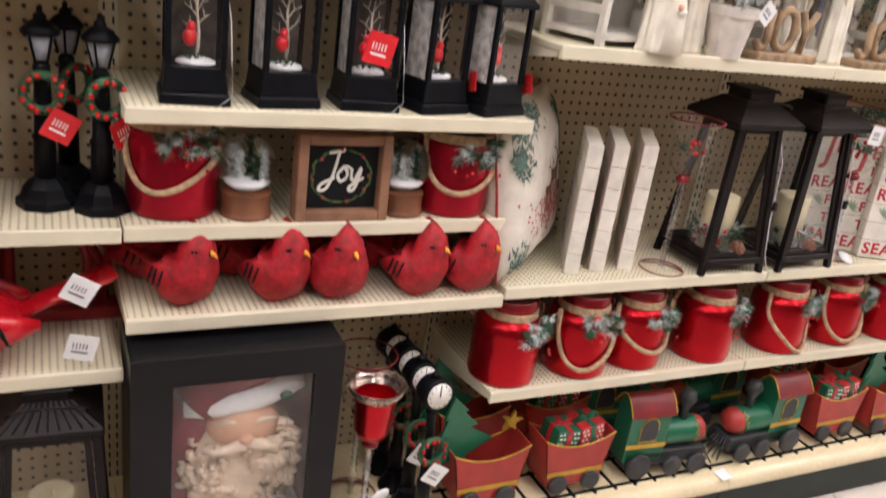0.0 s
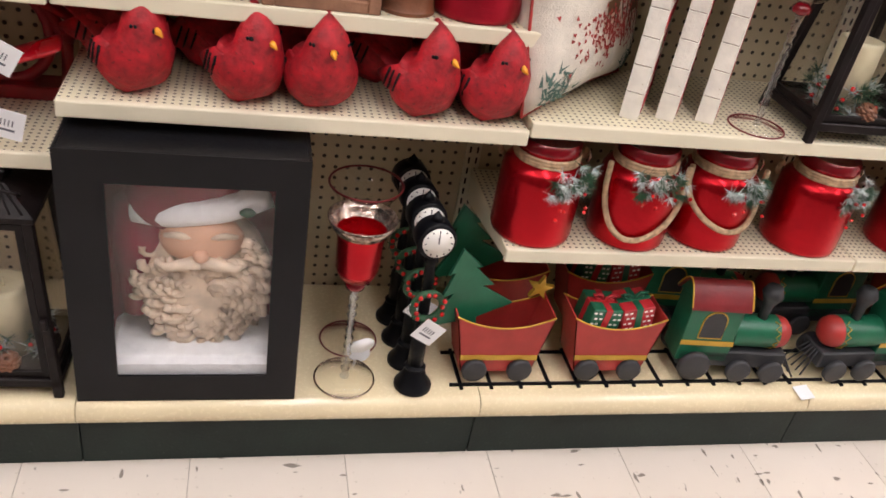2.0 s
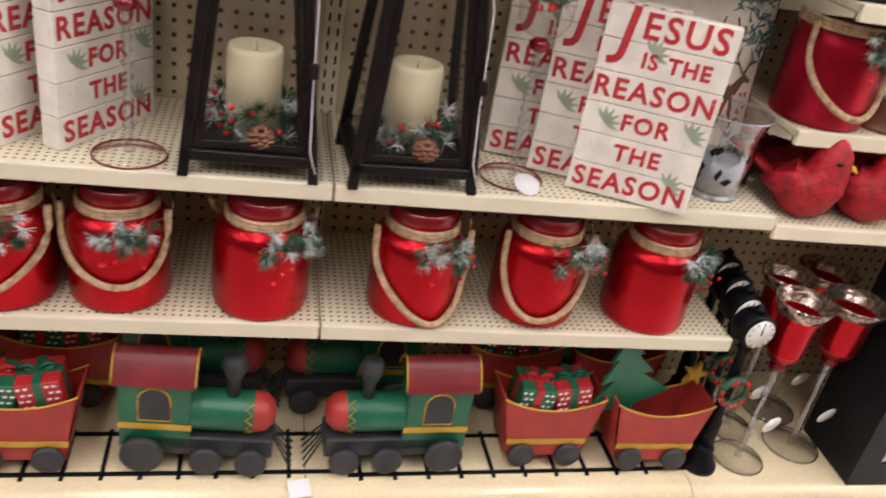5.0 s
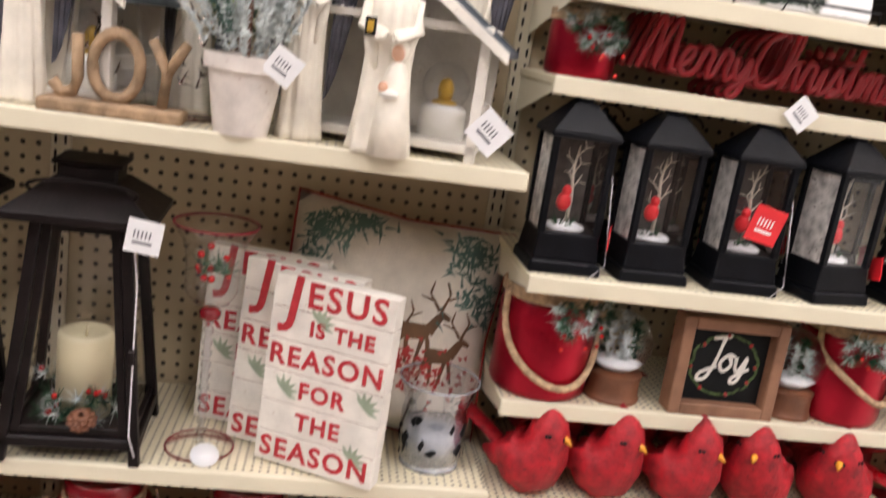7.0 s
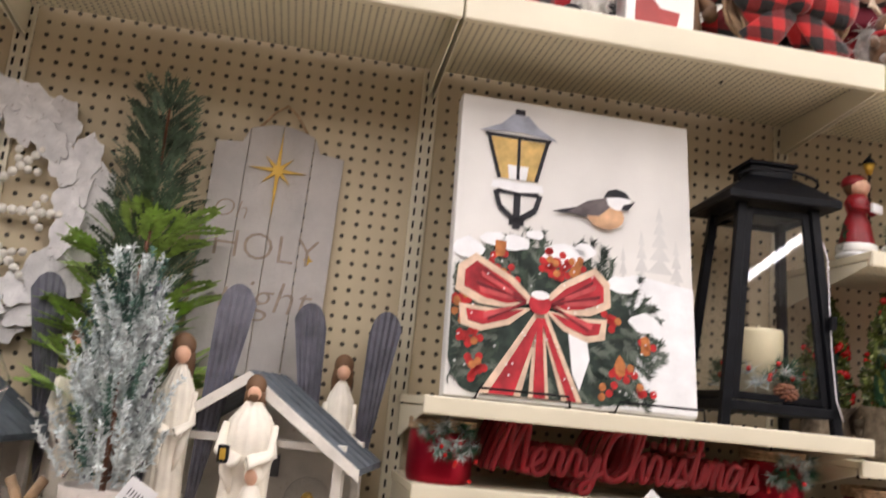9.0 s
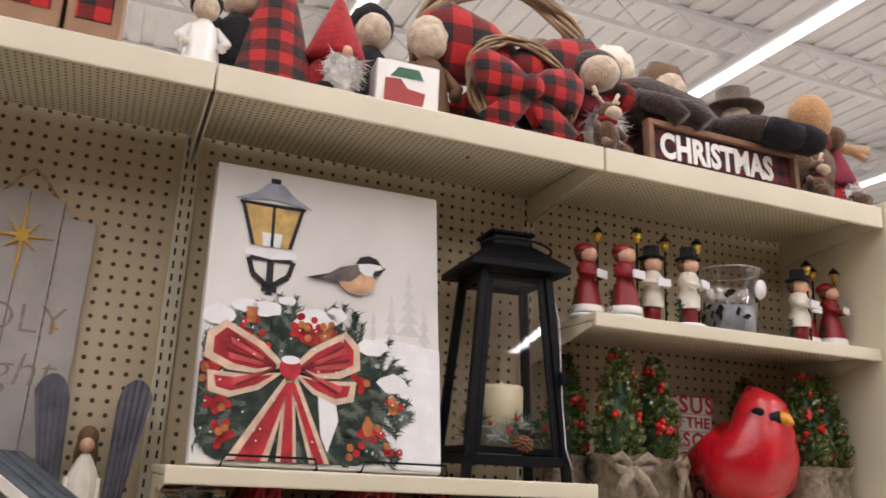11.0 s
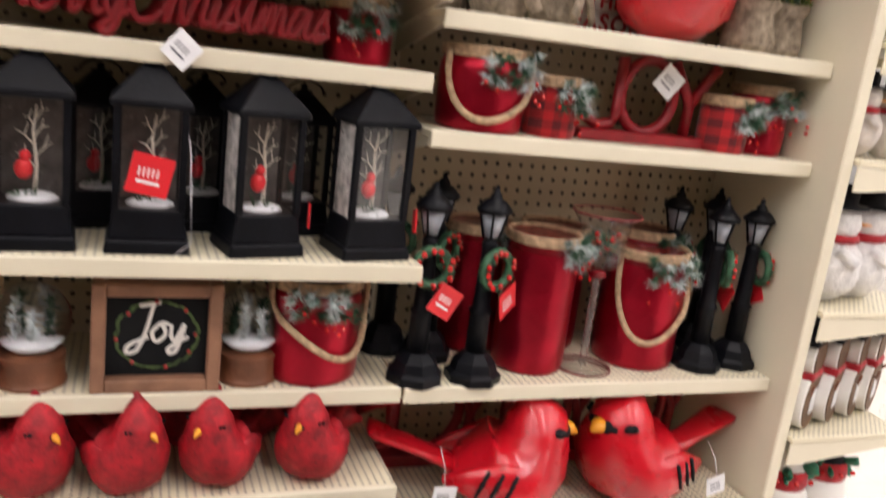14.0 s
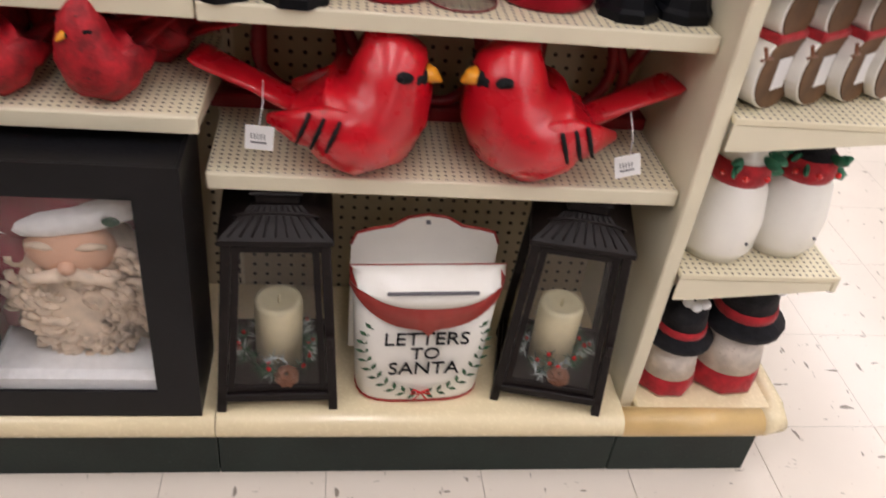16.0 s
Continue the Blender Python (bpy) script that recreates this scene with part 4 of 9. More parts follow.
def joy_frame(m, seed=1):
    f = thing("joy_sign", "small framed chalkboard sign lettered Joy inside painted wreath", "sign", "framed Joy signs", m=m)
    w, h, d, t = 0.184, 0.168, 0.042, 0.020
    for nm, b in (("frame_side", (-w / 2, -w / 2 + t, 0, h)), ("frame_side", (w / 2 - t, w / 2, 0, h)), ("frame_rail", (-w / 2 + t, w / 2 - t, 0, t)), ("frame_rail", (-w / 2 + t, w / 2 - t, h - t, h))):
        part(nm, box(b[0], b[1], -d, 0, b[2], b[3], 0.002), FRAME_WOOD, f)
    part("panel", box(-w / 2 + t, w / 2 - t, -0.018, -0.012, t, h - t), CHALK, f, "black chalkboard panel")
    rng = random.Random(seed)
    spots = [((0.058 * math.cos(a) + rng.uniform(-1, 1) * 0.003, -0.0195, h / 2 + 0.052 * math.sin(a)), (math.cos(a + 1.6), 0, math.sin(a + 1.6))) for a in [2 * math.pi * i / 46 for i in range(46)]]
    bm = bmesh.new()
    for (x, y, z), d3 in spots:
        dv = Vector(d3) * 0.008
        n = Vector((-dv.z, 0, dv.x)) * 0.35
        c = Vector((x, y, z))
        bm.faces.new([bm.verts.new(c - dv), bm.verts.new(c - n), bm.verts.new(c + dv), bm.verts.new(c + n)])
    part("painted_wreath", bm, WREATH_PAINT, f)
    part("painted_berries", berries([(x * 0.98, y - 0.0006, z) for (x, y, z), _ in spots[::6]], 0.0035), RED_TIN, f)
    script("Joy", 0.072, 0.062, 0.0033, WHITE, f, 0, -0.0195, h / 2 - 0.012, 0.25)
    return f


def lamp_post(m, seed, tag=True):
    p = thing("lamp_post_figurine", "black miniature street lamp post with red-ribboned wreath", "lamp post", "miniature lamp posts", m=m)
    smooth(part("base", lathe([(0, 0), (0.050, 0), (0.050, 0.014), (0.042, 0.020), (0.037, 0.036), (0.026, 0.048), (0.020, 0.052)], 8, None), BLACK, p), 20)
    part("pole", lathe([(0.019, 0.05), (0.018, 0.12), (0.021, 0.125), (0.016, 0.132), (0.013, 0.235), (0.014, 0.24), (0.014, 0.246), (0.010, 0.252)], 12), BLACK, p)
    part("lamp_glass", lathe([(0.012, 0.256), (0.023, 0.30), (0, 0.30)], 8), FROST_GLASS, p, "frosted lamp glass")
    for i in range(4):
        a = math.pi / 4 + i * math.pi / 2
        part("cage_bar", tube([(0.013 * math.cos(a), 0.013 * math.sin(a), 0.252), (0.025 * math.cos(a), 0.025 * math.sin(a), 0.302)], 0.0022, 5), BLACK, p)
    part("lamp_roof", lathe([(0.030, 0.298), (0.031, 0.304), (0.018, 0.318), (0.010, 0.322), (0.010, 0.328), (0.004, 0.334), (0.005, 0.340), (0, 0.345)], 12), BLACK, p)
    wreath_ring(0.030, 0.013, seed, p, (0, -0.024, 0.205))
    if tag:
        price_tag(0.026, -0.034, 0.150, 0.052, RED_TAG, p, (6, -24 if seed % 2 else 30, 15), "hang_tag")
    return p


def clock_post(m, seed, tag):
    p = thing("clock_post_figurine", "black miniature street clock on post with wreath", "clock", "miniature street clocks", m=m)
    smooth(part("base", lathe([(0, 0), (0.038, 0), (0.038, 0.008), (0.026, 0.026), (0.020, 0.045), (0.022, 0.05), (0.017, 0.056)], 20), BLACK, p), 30)
    part("pole", lathe([(0.016, 0.056), (0.016, 0.12), (0.012, 0.13), (0.010, 0.29), (0.014, 0.295), (0.012, 0.31)], 10), BLACK, p)
    own = lathe([(0.034, -0.022), (0.037, -0.018), (0.037, 0.018), (0.034, 0.022)], 28)
    bmesh.ops.transform(own, matrix=Matrix.Translation((0, 0, 0.345)) @ Matrix.Rotation(radians(90), 4, "X"), verts=own.verts)
    part("clock_case", own, BLACK, p)
    own = lathe([(0.0295, -0.001), (0.0295, 0.001)], 28)
    bmesh.ops.transform(own, matrix=Matrix.Translation((0, -0.0235, 0.345)) @ Matrix.Rotation(radians(90), 4, "X"), verts=own.verts)
    face = part("clock_face", own, WHITE, p, "white clock face")
    part("hour_hand", box(-0.001, 0.001, -0.0262, -0.0252, 0.345, 0.358), BLACK, face)
    part("minute_hand", box(-0.0008, 0.0008, -0.0268, -0.0263, 0.345, 0.369), BLACK, face)
    bm = None
    for i in range(12):
        a = i * math.pi / 6
        bm = box(0.025 * math.cos(a) - 0.0012, 0.025 * math.cos(a) + 0.0012, -0.0262, -0.0252, 0.345 + 0.025 * math.sin(a) - 0.0012, 0.345 + 0.025 * math.sin(a) + 0.0012, 0, bm)
    part("hour_marks", bm, BLACK, face)
    part("finial", lathe([(0.014, 0.382), (0.008, 0.39), (0.004, 0.394), (0, 0.40)], 12), BLACK, p)
    wreath_ring(0.029, 0.012, seed, p, (0, -0.018, 0.205))
    if tag:
        price_tag(0.004, -0.034, 0.155, 0.05, None, p, (8, 35, 0))
    return p


def goblet(m, h, cup, seed, tag=True, label="tall stemmed candle glass with red cup and mercury rim", disc=False):
    g = thing("stemmed_candle_glass", label, "candle holder", "stemmed candle glasses", m=m)
    r = 0.048 if disc else 0.042
    b = part("foot", lathe([(0, 0), (0.052, 0), (0.053, 0.003), (0.02, 0.006), (0.008, 0.012), (0, 0.012)], 32), GLASS, g, "clear glass foot")
    b.visible_shadow = False
    part("foot_rim", tube([(0.053 * math.cos(2 * math.pi * i / 32), 0.053 * math.sin(2 * math.pi * i / 32), 0.003) for i in range(32)], 0.0016, 6, None, True), MERCURY if not disc else MAROON, g)
    stem = [(0.009, 0.008)]
    n = 11
    for i in range(n):
        z = 0.02 + (h * 0.56) * i / n
        stem += [(0.0045, z), (0.0085, z + h * 0.028)]
    stem += [(0.006, h * 0.6)]
    s = part("stem", lathe(stem, 14), CRYSTAL, g, "twisted clear glass stem")
    s.visible_shadow = False
    part("knop", lathe([(0.006, h * 0.585), (0.016, h * 0.6), (0.017, h * 0.625), (0.010, h * 0.645)], 18), RED_DARK, g, "deep red glass knop")
    c = part("cup", lathe([(0.008, h * 0.645), (0.028, h * 0.665), (r * 0.85, h * 0.72), (r * 0.9, h * 0.88), (r, h * 0.93)], 30, None, False), cup, g, "bell-shaped glass cup")
    c.visible_shadow = False
    if disc:
        flare = part("cup_flare", lathe([(r, h * 0.93), (r * 1.2, h * 0.97), (r * 1.3, h)], 30, None, False), GLASS, g)
        flare.visible_shadow = False
        part("rim", tube([(r * 1.3 * math.cos(2 * math.pi * i / 30), r * 1.3 * math.sin(2 * math.pi * i / 30), h) for i in range(30)], 0.0022, 6, None, True), MAROON, g, "thin maroon rim")
    rim = lathe([(r, h * 0.925), (r * 1.22, h * 0.96), (r * 1.34, h), (r * 1.3, h), (r * 1.17, h * 0.962), (r * 0.96, h * 0.93)], 30, None, False)
    if not disc:
        part("rim", rim, MERCURY, g, "mottled silver rim")
    else:
        rim.free()
    if not disc:
        part("wax", lathe([(0, h * 0.68), (r * 0.8, h * 0.7), (r * 0.84, h * 0.84), (0, h * 0.84)], 24), RED_GLOSS, g)
    else:
        rng = random.Random(seed)
        part("sprigs", needles([((rng.uniform(-.02, .02), rng.uniform(-.02, .02), h * 0.8), (0, 0, 1)) for _ in range(8)], 0.04, 0.0012, 14, rng), PINE, g)
        part("berries", berries([(rng.uniform(-.025, .025), rng.uniform(-.025, .025), h * rng.uniform(.76, .9)) for _ in range(9)], 0.006), BERRY, g)
    if tag:
        if disc:
            round_tag(0.015, -0.046, 0.012, 0.022, g, (-62, 0, 10))
        else:
            round_tag(0.02, -0.03, h * 0.3, 0.022, g)
    return g


# ---- boxed bust ----
def bust_box(m, w, h, d, wx0, wx1, wz0, wz1):
    b = thing("boxed_bearded_bust", "black window gift box holding a cream bearded bust", "gift box", "boxed bearded busts", m=m)
    part("box_side", box(-w / 2, -w / 2 + 0.006, -d, 0, 0, h, 0.001), CHALK_BOX, b)
    part("box_side", box(w / 2 - 0.006, w / 2, -d, 0, 0, h, 0.001), CHALK_BOX, b)
    part("box_top", box(-w / 2 + 0.006, w / 2 - 0.006, -d, 0, h - 0.006, h, 0.001), CHALK_BOX, b)
    part("box_bottom", box(-w / 2 + 0.006, w / 2 - 0.006, -d, 0, 0, 0.006, 0.001), CHALK_BOX, b)
    part("box_back", box(-w / 2 + 0.006, w / 2 - 0.006, -0.006, 0, 0.006, h - 0.006), BURGUNDY, b, "burgundy lining")
    for x0, x1, z0, z1 in ((-w / 2, wx0, 0, h), (wx1, w / 2, 0, h), (wx0, wx1, 0, wz0), (wx0, wx1, wz1, h)):
        part("front_panel", box(x0, x1, -d - 0.004, -d, z0, z1), CHALK_BOX, b)
    p = part("window_film", box(wx0, wx1, -d + 0.001, -d + 0.0015, wz0, wz1), GLASS, b, "clear plastic window")
    p.visible_shadow = False
    part("snow_floor", box(wx0 - 0.02, wx1 + 0.02, -d + 0.01, -0.01, wz0 - 0.02, wz0 + 0.028, 0.012), SNOW, b)
    cx, cz = (wx0 + wx1) / 2 + 0.012, wz0
    hh = wz1 - wz0
    rng = random.Random(4)
    beard = ball(0.122, 0.062, 0.150, (cx, -d + 0.100, cz + hh * 0.40))
    for s in (-1, 1):
        beard = tube([(cx, -d + 0.03, cz + hh * 0.585), (cx + s * 0.03, -d + 0.024, cz + hh * 0.575), (cx + s * 0.058, -d + 0.032, cz + hh * 0.545), (cx + s * 0.075, -d + 0.042, cz + hh * 0.56)], 0.014, 8, beard, False, 0.4)
        beard = tube([(cx + s * 0.018, -d + 0.036, cz + hh * 0.70), (cx + s * 0.04, -d + 0.032, cz + hh * 0.715), (cx + s * 0.06, -d + 0.040, cz + hh * 0.70)], 0.008, 6, beard, False, 0.5)
    for i in range(300):
        a = rng.uniform(0, 2 * math.pi)
        q = rng.uniform(0.10, 1) ** 0.55
        x, z = cx + 0.112 * q * math.cos(a), cz + hh * 0.40 + 0.138 * q * math.sin(a)
        if z > cz + hh * 0.56 and abs(x - cx) < 0.07:
            continue
        rr = rng.uniform(0.013, 0.022)
        pts = [(x + rr * 0.7 * math.cos(t), -d + 0.054 - 0.028 * (1 - q * q) + 0.003 * t, z + rr * 0.7 * math.sin(t)) for t in [0.75 * k + a for k in range(9)]]
        beard = tube(pts, rr * 0.40, 7, beard, False, 0.6)
    face = ball(0.072, 0.035, 0.05, (cx, -d + 0.060, cz + hh * 0.66))
    nose = ball(0.014, 0.014, 0.012, (cx, -d + 0.026, cz + hh * 0.62))
    brim = tube([(cx + 0.105 * t, -d + 0.060 + 0.02 * t * t, cz + hh * (0.815 + 0.05 * t + 0.02 * t * t)) for t in [-1 + i / 5 for i in range(11)]], 0.033, 14)
    rough_up(brim, 0.004, 30, 5)
    hat = loft([(cx - 0.088, 0, cz + hh * 0.77, 0.05, 0.05), (cx - 0.04, 0, cz + hh * 0.90, 0.05, 0.075), (cx + 0.03, 0, cz + hh * 0.95, 0.05, 0.055), (cx + 0.08, 0, cz + hh * 0.88, 0.03, 0.03)], 14)
    for v in hat.verts:
        v.co.y += -d + 0.085
    drape = loft([(cx - 0.118, 0, cz + hh * 0.2, 0.02, 0.02), (cx - 0.112, 0, cz + hh * 0.5, 0.03, 0.04), (cx - 0.09, 0, cz + hh * 0.78, 0.04, 0.055)], 12)
    for v in drape.verts:
        v.co.y += -d + 0.09
    holly = ball(0.014, 0.006, 0.009, (cx + 0.075, -d + 0.03, cz + hh * 0.84), None, 8, 6)
    bust = multi("bearded_bust", [(beard, ANTIQUE), (face, SKIN), (nose, SKIN), (brim, SNOW), (hat, BURGUNDY), (drape, BURGUNDY), (holly, GREEN_DARK)])
    bust.parent = b
    return b


ANTIQUE = mat("antique_cream_resin", (0.77, 0.62, 0.47), 0.6, vary=0.15, scale=30, bump=0.2)
CHALK_BOX = mat("matt_black_card", (0.0075, 0.0075, 0.009), 0.40, vary=0.15, scale=10, bump=0.05, spec=0.25)


# ---- toy train ----
def wheel(x, y, r, parent):
    own = lathe([(0, -0.006), (r, -0.006), (r, 0.004), (r * 0.8, 0.006), (0, 0.006)], 22)
    bmesh.ops.transform(own, matrix=Matrix.Translation((x, y, r + 0.006)) @ Matrix.Rotation(radians(90), 4, "X"), verts=own.verts)
    return part("wheel", own, CHARCOAL_TIN, parent)


CHARCOAL_TIN = mat("charcoal_painted_tin", (0.035, 0.036, 0.04), 0.6, vary=0.15)


RED_GIFT = mat("bright_red_tin", (0.48, 0.02, 0.03), 0.4, vary=0.1, scale=20)


def train_car(m, load, seed):
    rng = random.Random(seed)
    c = thing("train_car", "brick red tin train car with gold stripe carrying " + ("a green tree" if load == "tree" else "wrapped presents"), "toy train", "toy train", m=m)
    w0, w1, h, d = 0.152, 0.204, 0.133, 0.088
    zb = 0.030
    curve = [(-1 + i / 6) for i in range(13)]
    for nm, y in (("side", -d / 2), ("side", d / 2 - 0.003)):
        out = [(-w0 / 2, zb), (w0 / 2, zb)] + [(w1 / 2 * t, zb + h - 0.028 * (1 - t * t)) for t in curve[::-1]]
        part(nm, prism(out, y, y + 0.003), RED_TIN, c)
        lip = tube([(w1 / 2 * t, y + 0.0015, zb + h - 0.028 * (1 - t * t)) for t in curve], 0.0022, 5)
        part("gold_edge", lip, GOLD, c)
    for s in (-1, 1):
        own = bmesh.new()
        vs = [(s * w0 / 2, -d / 2, zb), (s * w0 / 2, d / 2, zb), (s * w1 / 2, d / 2, zb + h), (s * w1 / 2, -d / 2, zb + h)]
        own.faces.new([own.verts.new(v) for v in vs])
        r = bmesh.ops.extrude_face_region(own, geom=own.faces[:])
        bmesh.ops.translate(own, vec=(-s * 0.003, 0, 0), verts=[v for v in r["geom"] if isinstance(v, bmesh.types.BMVert)])
        bmesh.ops.recalc_face_normals(own, faces=own.faces)
        part("end", own, RED_TIN, c)
    part("bottom", box(-w0 / 2, w0 / 2, -d / 2, d / 2, zb - 0.004, zb), RED_TIN, c)
    f0 = w0 + (w1 - w0) * 0.22
    part("gold_stripe", box(-f0 / 2, f0 / 2, -d / 2 - 0.002, -d / 2 - 0.0002, zb + 0.026, zb + 0.038), GOLD, c, "gold painted stripe")
    for x in (-0.048, 0.048):
        for y in (-d / 2 - 0.006, d / 2 + 0.006):
            wheel(x, y, 0.026, c)
    if load == "tree":
        out = [(0, 0.28), (0.035, 0.225), (0.022, 0.228), (0.055, 0.175), (0.03, 0.18), (0.092, 0.115), (0.012, 0.105), (0.012, 0.04), (-0.012, 0.04), (-0.012, 0.105), (-0.092, 0.115), (-0.03, 0.18), (-0.055, 0.175), (-0.022, 0.228), (-0.035, 0.225)]
        t = part("tin_tree", prism(out, -0.004, 0.004, None, 0.001), GREEN_TIN, c, "flat green tin tree")
        t.matrix_basis = pose(-0.04, 0.0, 0.03, 0, -14, 8)
        star = [((0.030 if i % 2 == 0 else 0.012) * math.sin(i * math.pi / 5), (0.030 if i % 2 == 0 else 0.012) * math.cos(i * math.pi / 5)) for i in range(10)]
        s = part("star", prism(star, -0.005, 0.005), GOLD, c, "gold tin star")
        s.matrix_basis = pose(0.082, 0.030, 0.186, 0, 10, 0)
    else:
        for k, (x, y, z, sz, ry, base, rib) in enumerate(((-0.038, 0.003, 0.108, 0.070, 6, GREEN_TIN, RED_GIFT), (0.044, 0.004, 0.114, 0.070, -8, RED_GIFT, GREEN_TIN))):
            g = part("present", box(-sz / 2, sz / 2, -sz / 2, sz / 2, 0, sz, 0.002), base, c, "tin gift box with dots and ribbon")
            g.matrix_basis = pose(x, y, z, 2, ry, rng.uniform(-4, 4))
            bm = box(-0.007, 0.007, -sz / 2 - 0.0012, sz / 2 + 0.0012, -0.0005, sz + 0.0012)
            bm = box(-sz / 2 - 0.0012, sz / 2 + 0.0012, -0.007, 0.007, -0.0005, sz + 0.0014, 0, bm)
            part("ribbon", bm, rib, g)
            bow = None
            for s in (-1, 1):
                bow = tube([(0, 0, sz), (s * 0.014, 0, sz + 0.014), (s * 0.028, 0, sz + 0.012), (s * 0.02, 0, sz + 0.003), (0, 0, sz + 0.002)], 0.0045, 6, bow)
            part("bow", bow, rib, g)
            dots = None
            for i in range(6):
                for j in range(5):
                    dx, dz = (-0.42 + 0.155 * i + (0.07 if j % 2 else 0)) * sz, (0.12 + 0.19 * j) * sz
                    if abs(dx) > 0.011:
                        dots = box(dx - 0.0032, dx + 0.0032, -sz / 2 - 0.0008, -sz / 2, dz - 0.0021, dz + 0.0021, 0, dots)
            if dots:
                part("dots", dots, WHITE, g)
    return c


def engine(m, flip, dark=False):
    """Faces +x; flip turns it to -x."""
    e = thing("train_engine", "green tin train engine with maroon roof and boiler", "toy train", "toy train", m=m)
    s = -1 if flip else 1
    G = GREEN_TIN

    def bx(x0, x1, *r, **k):
        a, b = sorted((s * x0, s * x1))
        return box(a, b, *r, **k)
    d = 0.070
    part("cab", bx(-0.125, -0.005, -d / 2, d / 2, 0.045, 0.195, bevel=0.002), G, e)
    n = 12
    pr = [(-(d / 2 + 0.008) + (d + 0.016) * i / n, 0.190 + 0.046 * math.sin(math.pi * i / n)) for i in range(n + 1)]
    lo = [(y, z - 0.006) for y, z in pr[::-1]]
    roof = prism(pr + lo, -0.068, 0.068)
    bmesh.ops.transform(roof, matrix=Matrix.Translation((s * -0.065, 0, 0)) @ Matrix.Rotation(radians(90), 4, "Z"), verts=roof.verts)
    smooth(part("cab_roof", roof, MAROON, e, "arched maroon roof"), 35)
    for xx in (-0.133, 0.003):
        part("gold_edge", tube([(s * xx, y, z) for y, z in pr], 0.002, 5), GOLD, e)
    part("gable", prism([(y, z - 0.006) for y, z in pr], 0, 0.118), G, e).matrix_basis = Matrix.Translation((s * -0.065 - 0.059, 0, 0)) @ Matrix.Rotation(radians(-90), 4, "Z")
    arch = [(-0.027, 0.108), (0.027, 0.108)] + [(0.027 * math.cos(radians(a)), 0.150 + 0.027 * math.sin(radians(a))) for a in range(0, 181, 20)]
    arch = [(s * -0.065 + x, z) for x, z in arch]
    part("cab_window", prism(arch, -d / 2 - 0.0018, -d / 2 - 0.0004), CHARCOAL_TIN, e, "dark arched window")
    part("window_trim", tube([(x, -d / 2 - 0.001, z) for x, z in arch], 0.002, 5, None, True), GOLD, e)
    part("gold_stripe", bx(-0.126, -0.004, -d / 2 - 0.002, -d / 2 - 0.0003, 0.088, 0.100), GOLD, e)
    boil = lathe([(0, 0), (0.037, 0), (0.037, 0.105), (0, 0.105)], 26)
    bmesh.ops.transform(boil, matrix=Matrix.Translation((s * -0.005, 0, 0.110)) @ Matrix.Rotation(radians(90 * s), 4, "Y"), verts=boil.verts)
    smooth(part("boiler", boil, G, e), 40)
    nose = lathe([(0.037, 0), (0.037, 0.008), (0.033, 0.022), (0.02, 0.034), (0, 0.038)], 26)
    bmesh.ops.transform(nose, matrix=Matrix.Translation((s * 0.100, 0, 0.110)) @ Matrix.Rotation(radians(90 * s), 4, "Y"), verts=nose.verts)
    smooth(part("nose", nose, RED_TIN, e, "rounded red nose"), 50)
    zig = [(s * (0.092 + (0.006 if i % 2 else -0.006)), -0.0385 * math.cos(radians(-70 + i * 14)), 0.110 + 0.0385 * math.sin(radians(-70 + i * 14))) for i in range(11)]
    part("gold_zigzag", tube(zig, 0.0012, 4), GOLD, e)
    st = part("smokestack", lathe([(0.011, 0), (0.011, 0.035), (0.022, 0.06), (0.024, 0.066), (0.017, 0.085), (0.0, 0.085)], 8), CHARCOAL_TIN, e, "dark faceted smokestack")
    st.matrix_basis = pose(s * 0.062, 0, 0.143)
    part("chassis", bx(-0.118, 0.135, -0.035, 0.035, 0.03, 0.072, bevel=0.003), CHARCOAL_TIN, e)
    cow = None
    for i in range(5):
        y = -0.034 + i * 0.017
        cow = tube([(s * 0.135, y * 0.5, 0.066), (s * 0.170, y, 0.010)], 0.002, 5, cow)
    part("cow_catcher", cow, CHARCOAL_TIN, e, "wire cow catcher")
    for y in (-0.052, 0.052):
        wheel(s * -0.085, y, 0.036, e)
        wheel(s * 0.022, y, 0.028, e)
        wheel(s * 0.100, y, 0.028, e)
    return e


def track(m, length):
    t = thing("train_track", "black metal toy train track lying on the deck", "toy track", "toy train", m=m)
    for y in (-0.05, 0.05):
        part("rail", box(0, length, y - 0.003, y + 0.003, 0.001, 0.006), BLACK, t)
    n = int(length / 0.064)
    for i in range(n):
        part("tie", box(0.02 + i * 0.064, 0.027 + i * 0.064, -0.062, 0.062, 0.0, 0.004), BLACK, t)
    return t
# ---- base deck goods ----
bust_box(pose(0.197, -0.21, Z_DECK), 0.387, 0.512, 0.165, -0.122, 0.138, 0.06, 0.455)
bust_box(pose(2.832, -0.21, Z_DECK), 0.387, 0.512, 0.165, -0.138, 0.122, 0.06, 0.455)
for i, (x, y) in enumerate(((0.490, -0.322), (0.508, -0.200))):
    goblet(pose(x, y, Z_DECK) @ Matrix.Diagonal((1.12, 1.12, 0.95, 1)), 0.40, GLASS if i else RED_SATIN, i, True, "tall clear stemmed glass holding berries, tagged" if i else "tall stemmed candle glass with red cup and mercury rim", i > 0)
for i, (x, y) in enumerate(((2.425, -0.30), (2.45, -0.20))):
    goblet(pose(x, y, Z_DECK), 0.40, RED_SATIN, 5 + i)
